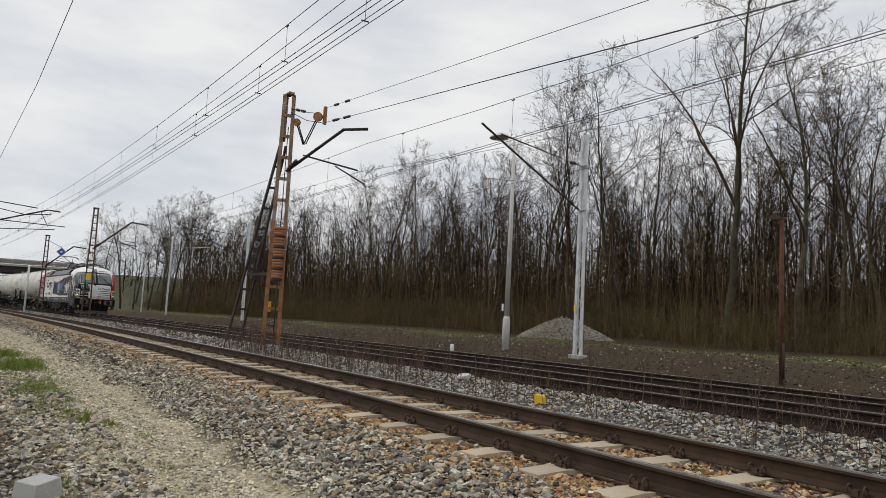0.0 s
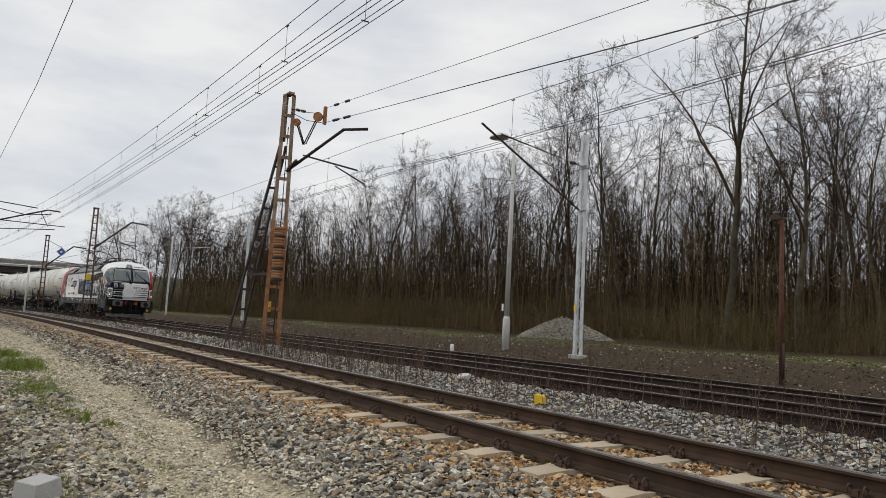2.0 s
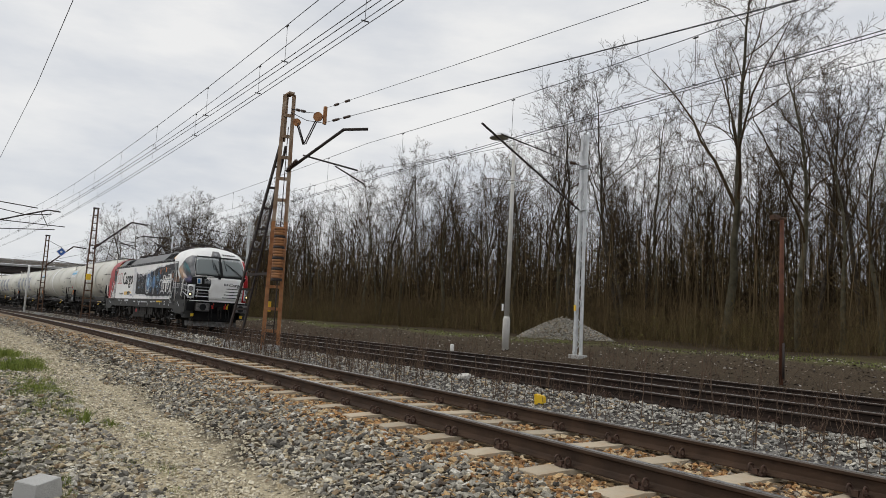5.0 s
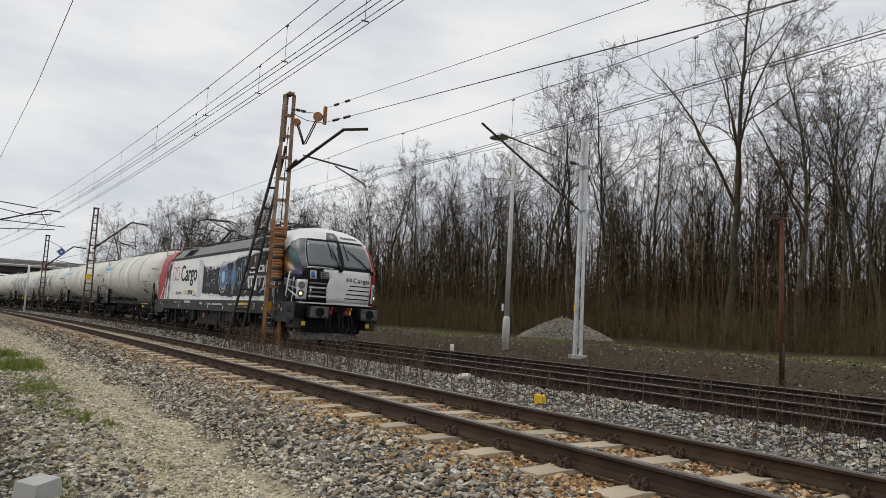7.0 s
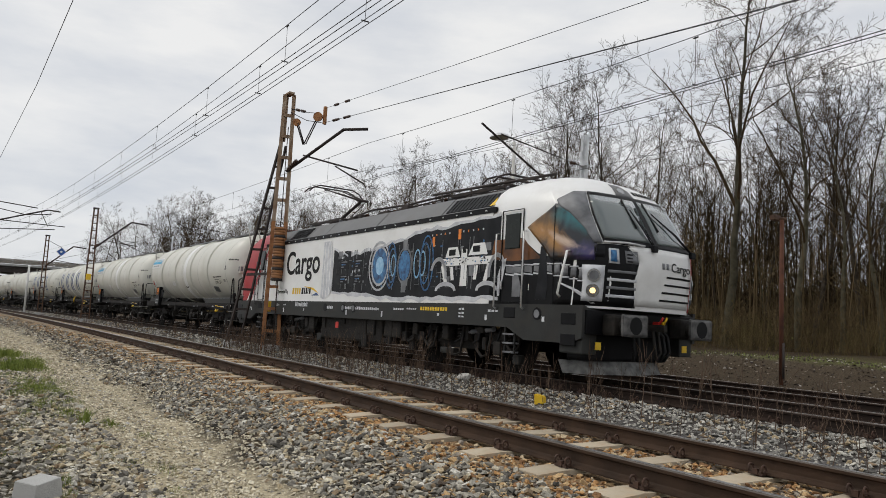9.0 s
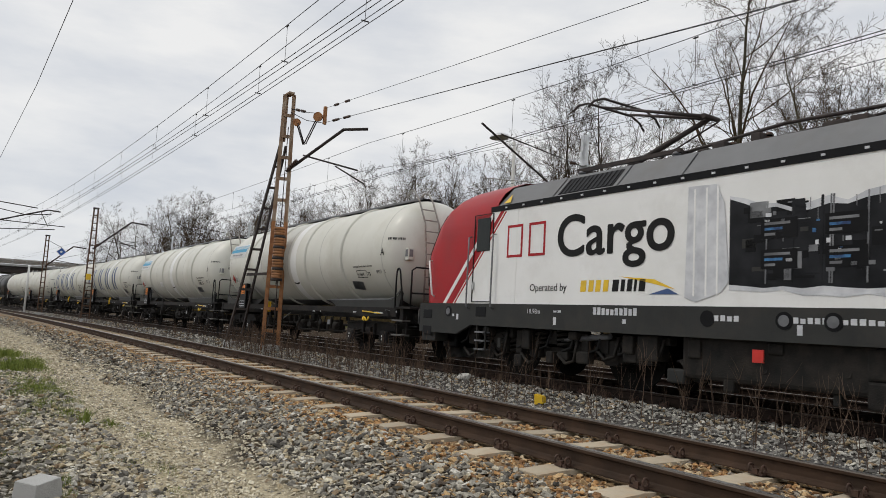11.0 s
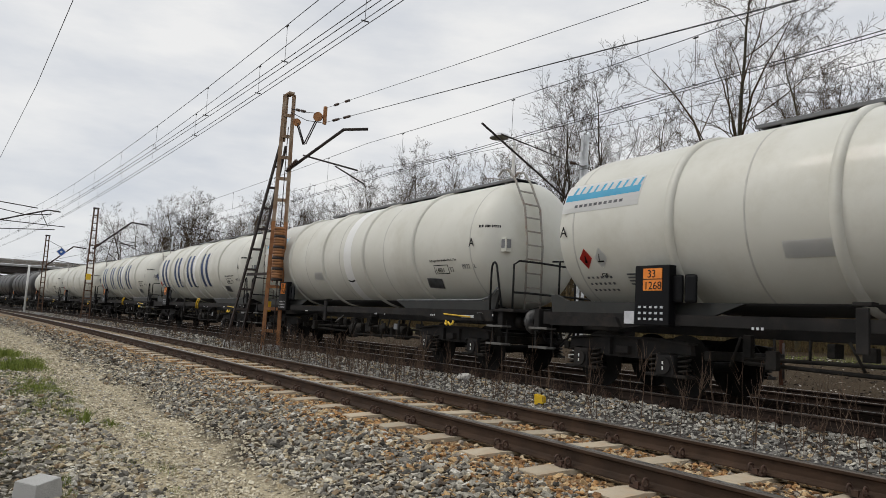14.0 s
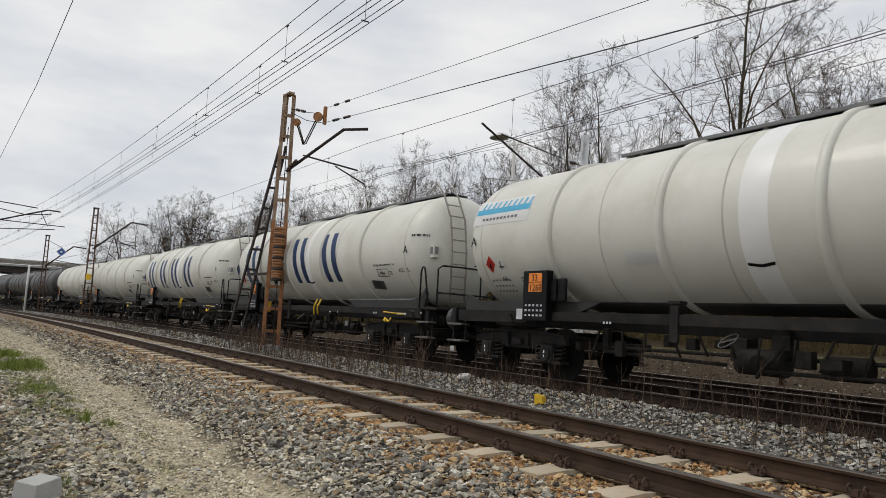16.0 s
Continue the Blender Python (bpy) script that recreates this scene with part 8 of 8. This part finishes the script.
    for pts in ([(0.92, -1.28, 1.2), (0.92, -1.28, 2.04), (0.905, -1.28, 2.14), (0.87, -1.28, 2.20), (0.82, -1.28, 2.215), (0.775, -1.28, 2.18), (0.745, -1.28, 2.10), (0.55, -1.28, 1.30)],
                [(0.25, -1.25, 1.2), (0.25, -1.25, 2.15), (0.15, -1.2, 2.22), (0.12, -0.7, 2.22), (0.12, 0.8, 2.18)], [(0.25, -1.25, 1.6), (0.12, -1.0, 1.6), (0.12, 0.8, 1.58)],
                [(0.12, 0.3, 1.2), (0.12, 0.3, 2.2)], [(0.25, 1.25, 1.2), (0.25, 1.25, 2.15), (0.12, 0.8, 2.18)]):
        bm = bmesh.new()
        add_tube(bm, [(X(u), y, z) for u, y, z in pts], 0.022, 7)
        part("rail_tube", bm, M_RUBBER, rl)
    bm = bmesh.new()
    add_tube(bm, [(X(0.28), -0.2, 2.3), (X(0.28), 0.2, 2.34)], 0.018, 6)
    add_tube(bm, [(X(0.28), 0.0, 1.2), (X(0.28), 0.0, 2.32)], 0.02, 6)
    part("brake_crank", bm, M_RUBBER, rl)
    bm = bmesh.new()
    add_box(bm, (0.72, 2.7, 0.05), (X(0.45), 0, 1.24), 0.01)
    part("platform", bm, M_FRAME, t)
    # underframe
    for sg in (-1, 1):
        bm = bmesh.new()
        add_prism(bm, [(X(0.75), 1.24), (X(14.2), 1.24), (X(14.2), 1.02), (X(12.4), 1.0), (X(11.6), 1.08), (X(3.4), 1.08), (X(2.6), 1.0), (X(0.75), 1.02)], sg * 1.28 - 0.05, sg * 1.28 + 0.05)
        part("sole_bar", bm, M_FRAME, t, "sooty black sole bar")
    bm = bmesh.new()
    add_box(bm, (13.6, 0.5, 0.26), (0, 0, 1.08), 0.02)
    part("centre_sill", bm, M_FRAME, t)
    for u in (0.55, 14.43):
        bm = bmesh.new()
        add_box(bm, (0.14, 2.6, 0.42), (X(u), 0, 1.08), 0.02)
        part("headstock", bm, M_FRAME, t)
    # saddles under the tank ends, and gussets
    for u0, u1 in ((1.0, 4.4), (10.9, 14.0)):
        for sg in (-1, 1):
            bm = bmesh.new()
            if u0 < 2:
                rim = [(0.86, 1.22), (4.25, 1.22), (4.75, 1.42), (1.25, 1.44), (0.92, 1.54), (0.80, 1.66), (0.74, 1.60)]
            else:
                rim = [(14.10, 1.22), (10.75, 1.22), (10.2, 1.42), (13.7, 1.44), (14.02, 1.56), (14.15, 1.55)]
            add_prism(bm, [(X(u), z) for u, z in rim], sg * 1.18 - 0.03, sg * 1.18 + 0.03)
            part("saddle", bm, M_SILL, t, "dark grey tank saddle plate")
    if not dark:
        bm = bmesh.new()
        add_tube(bm, [(X(4.75), -1.20, 1.43), (X(1.35), -1.20, 1.45), (X(1.08), -1.21, 1.50), (X(0.90), -1.22, 1.60), (X(0.78), -1.22, 1.70)], 0.020, 6)
        part("saddle_edge", bm, M_LMID, t)
    for u0, u1 in ((1.0, 2.65), (12.3, 13.95)):
        bm = bmesh.new()
        add_prism(bm, [(X(u0), 1.02), (X(u1), 1.0), (X(u1 - 0.25), 1.17), (X(u0 + 0.1), 1.17)], -1.40, -1.331)
        part("jacking_box", bm, M_FRAME, t)
    for o in ([(1.72, 1.115), (1.28, 1.135)], [(1.72, 1.075), (1.28, 1.075)]):
        bm = bmesh.new()
        add_box(bm, (abs(o[0][0] - o[1][0]), 0.006, 0.010), (X(1.5), -1.404, o[0][1]))
        part("white_line", bm, M_LPALE, t)
    for i in range(9):
        bm = bmesh.new()
        add_box(bm, (0.03, 0.006, 0.026), (X(1.68 - i * 0.045), -1.404, 1.096))
        part("number_bar", bm, M_LPALE, t)
    for sg in (-1, 1):
        bm = bmesh.new()
        add_box(bm, (0.15, 0.05, 0.55), (X(8.58), sg * 1.335, 1.10), 0.012)
        add_box(bm, (0.22, 0.18, 0.05), (X(8.58), sg * 1.27, 1.42), 0.012)
        part("tank_strap_bracket", bm, M_FRAME, t)
    # hazard plate housing
    bm = bmesh.new()
    add_box(bm, (0.66, 0.16, 0.92), (X(11.6), -1.40, 1.52), 0.02)
    hz = part("plate_housing", bm, M_LBLACK, t, "black housing with an orange hazard plate")
    bm = bmesh.new()
    add_box(bm, (0.36, 0.008, 0.34), (X(11.58), -1.486, 1.76), 0.002)
    part("orange_plate", bm, M_LORANGE, hz, "orange hazard number plate")
    bm = bmesh.new()
    add_box(bm, (0.36, 0.004, 0.012), (X(11.58), -1.492, 1.765))
    part("plate_line", bm, M_MARK, hz)
    lettering("writing", "33", 0.17, pose(X(11.68), -1.4925, 1.79, 90, 0, 0), M_MARK, hz)
    lettering("writing", "1268", 0.17, pose(X(11.74), -1.4925, 1.61, 90, 0, 0), M_MARK, hz)
    for r in range(3):
        for c in range(5):
            bm = bmesh.new()
            add_box(bm, (0.05, 0.006, 0.034), (X(11.82 - c * 0.105), -1.486, 1.34 - r * 0.09))
            part("load_table", bm, M_LPALE, hz)
    bm = bmesh.new()
    add_box(bm, (0.2, 0.01, 0.2), (X(12.15), -1.345, 1.18), 0.002)
    part("label_holder", bm, M_LPALE, t, "white slip in a label holder")
    for dx in (0.28, 0.52):
        bm = bmesh.new()
        add_box(bm, (0.2, 0.05, 0.42), (X(11.6 - dx - 0.12), -1.38, 1.62), 0.04)
        part("folded_plate", bm, M_LBLACK, hz)
    # white and yellow marks, hooks
    for u, wd, z in ((10.0, 0.4, 1.08), (5.6, 0.3, 1.08), (5.1, 0.15, 1.08), (3.0, 0.35, 1.1), (2.0, 0.12, 1.1), (1.25, 0.42, 1.16), (0.75, 0.12, 1.14), (13.6, 0.14, 1.15), (12.9, 0.1, 1.12)):
        for i in range(max(1, int(wd / 0.11))):
            bm = bmesh.new()
            add_box(bm, (0.035, 0.006, 0.038), (X(u - i * 0.07), -1.333, z))
            part("white_bar", bm, M_LPALE, t)
    bm = bmesh.new()
    add_tube(bm, [(X(2.35), -1.42, 1.13), (X(1.40), -1.42, 1.085)], 0.016, 5)
    part("yellow_rod", bm, M_YELLOW, t)
    bm = bmesh.new()
    add_tube(bm, [(X(2.28), -1.40, 0.99), (X(2.27), -1.43, 0.92), (X(2.20), -1.44, 0.895), (X(2.14), -1.44, 0.96), (X(2.08), -1.44, 0.895), (X(2.01), -1.43, 0.92), (X(2.0), -1.40, 0.99)], 0.024, 6)
    part("rope_hook", bm, M_YELLOW, t, "yellow rope hook")
    if style == "letters":
        for u in (6.6, 6.35):
            bm = bmesh.new()
            add_tube(bm, [(X(u), -1.36, 0.98), (X(u), -1.38, 1.2), (X(u - 0.12), -1.34, 1.42)], 0.026, 6)
            part("yellow_handle", bm, M_YELLOW, t)
    # brake gear between the bogies
    for u, r, ln in ((7.2, 0.19, 0.7), (6.1, 0.16, 0.55), (5.0, 0.17, 0.5)):
        bm = bmesh.new()
        add_tube(bm, [(X(u), -0.7, 0.62), (X(u) - ln, -0.7, 0.62)], r, 14)
        part("brake_cylinder", bm, M_GRIME, t)
    for a, b in (((4.2, -0.6, 0.72), (10.6, -0.6, 0.66)), ((4.0, -0.9, 0.55), (7.4, -0.9, 0.5)), ((7.0, -1.1, 0.88), (7.4, -1.1, 0.42)), ((5.6, -1.1, 0.9), (5.6, -1.1, 0.45)), ((8.0, -0.9, 0.55), (10.4, -0.9, 0.6)), ((4.6, -1.2, 0.92), (4.6, -1.2, 0.6))):
        bm = bmesh.new()
        add_tube(bm, [(X(a[0]), a[1], a[2]), (X(b[0]), b[1], b[2])], 0.03, 6)
        part("brake_rod", bm, M_GRIME, t)
    bm = bmesh.new()
    wheel_pts = [(X(7.7) + 0.14 * math.cos(a), -1.3 + 0.10 * math.sin(a), 0.90 + 0.09 * math.sin(a) + 0.04 * math.cos(a)) for a in np.linspace(0, 2 * math.pi, 17)]
    add_tube(bm, wheel_pts, 0.009, 5)
    add_bar(bm, (X(7.7) - 0.14, -1.3, 0.86), (X(7.7) + 0.14, -1.3, 0.94), 0.015)
    part("hand_wheel", bm, M_STEP, t)
    bm = bmesh.new()
    add_tube(bm, [(X(7.5), -0.3, 1.2), (X(7.5), -0.3, 0.7), (X(7.5), -0.9, 0.6)], 0.13, 12)
    part("outlet_valve", bm, M_GRIME, t)
    for u in (4.75, 5.35):
        bm = bmesh.new()
        add_box(bm, (0.16, 0.03, 0.14), (X(u), -1.2, 0.78), 0.01)
        part("brake_plate", bm, M_LMID if u < 5 else M_FRAME, t)
    rk = random.Random(3)
    for i in range(14):
        u = 3.9 + i * 0.5
        bm = bmesh.new()
        add_box(bm, (rk.uniform(0.1, 0.3), rk.uniform(0.1, 0.3), rk.uniform(0.12, 0.36)), (X(u), rk.uniform(-1.05, -0.3), rk.uniform(0.62, 0.84)), 0.02)
        part("valve_gear", bm, M_GRIME, t)
        bm = bmesh.new()
        add_tube(bm, [(X(u), -1.0, 0.96), (X(u + rk.uniform(-0.2, 0.2)), -1.0, rk.uniform(0.45, 0.7))], 0.02, 5)
        part("hanger_rod", bm, M_GRIME, t)
    for d in (1, -1):
        buffer_pair(t, d * L2, d)
        bm = bmesh.new()
        add_bar(bm, (d * (L2 - 0.5), 0, 1.04), (d * (L2 - 0.02), 0, 1.04), 0.09, 0.12)
        add_tube(bm, [(d * (L2 - 0.3), 0.05, 1.0), (d * (L2 - 0.2), 0.06, 0.7), (d * (L2 - 0.2), -0.06, 0.7), (d * (L2 - 0.3), -0.05, 1.0)], 0.026, 6)
        part("screw_coupling", bm, M_GRIME, t)
        bm = bmesh.new()
        add_tube(bm, [(d * (L2 - 0.5), -0.3, 1.0), (d * (L2 - 0.3), -0.3, 0.7), (d * (L2 - 0.05), -0.2, 0.6)], 0.026, 6)
        part("brake_hose", bm, M_RUBBER, t)
        for z in (0.93, 0.58):
            bm = bmesh.new()
            add_box(bm, (0.5, 0.24, 0.04), (d * (L2 - 0.66), -1.24, z), 0.008)
            part("foot_step", bm, M_STEP, t, "worn grey foot step")
        for o in (-0.22, 0.22):
            bm = bmesh.new()
            add_bar(bm, (d * (L2 - 0.66) + o, -1.2, 1.05), (d * (L2 - 0.66) + o, -1.2, 0.56), 0.035)
            part("step_hanger", bm, M_FRAME, t)
    _, w1 = bogie_y25(t, X(2.5))
    _, w2 = bogie_y25(t, X(12.48))
    return t


surf_seam = surf("dusty_seam", (0.42, 0.41, 0.37), (0.55, 0.54, 0.50), 3.0, 0.6, 0, 0)


# ---- the train runs ----
def front_at(t):
    """Where the locomotive's front buffers are at t seconds."""
    d = t - 9.0
    return -8.236 + 6.305 * d + 0.0173 * d * d / 2 - 0.01466 * d ** 3 / 6


def on_line(x):
    return pose(x, Y_LINE + bend_y(x), 0, 0, 0, math.degrees(math.atan(BEND * x)))


loco, loco_wheels = build_loco()
MODELS = {k: build_wagon(k) for k in ("band", "letters", "plain", "dark")}
ORDER = ["band", "band", "letters", "letters", "plain", "plain", "dark", "dark", "dark", "plain", "dark", "dark"]
wagons, used = [], set()
for kind in ORDER:
    wagons.append(copy_thing(MODELS[kind], Matrix.Identity(4)) if kind in used else MODELS[kind])
    used.add(kind)


def roll(wheel, radius, start):
    """Turn a wheelset by the way that the train has gone."""
    x = wheel.matrix_basis.translation.x
    walk(wheel, [(0.1 * i, pose(x, 0, radius, 0, math.degrees((front_at(0.1 * i) - start) / radius) % 360, 0)) for i in range(161)])


def motions():
    times = [0.5 * i for i in range(33)]
    start = front_at(0.0)
    walk(loco, [(t, on_line(front_at(t) - LOCO_LENGTH / 2)) for t in times])
    for w in loco_wheels:
        roll(w, 0.625, start)
    for i, w in enumerate(wagons):
        walk(w, [(t, on_line(front_at(t) - LOCO_LENGTH - WAGON_LENGTH * (i + 0.5))) for t in times])
        for o in w.children_recursive:
            if o.name.startswith("wheelset"):
                roll(o, 0.46, start)


motions()
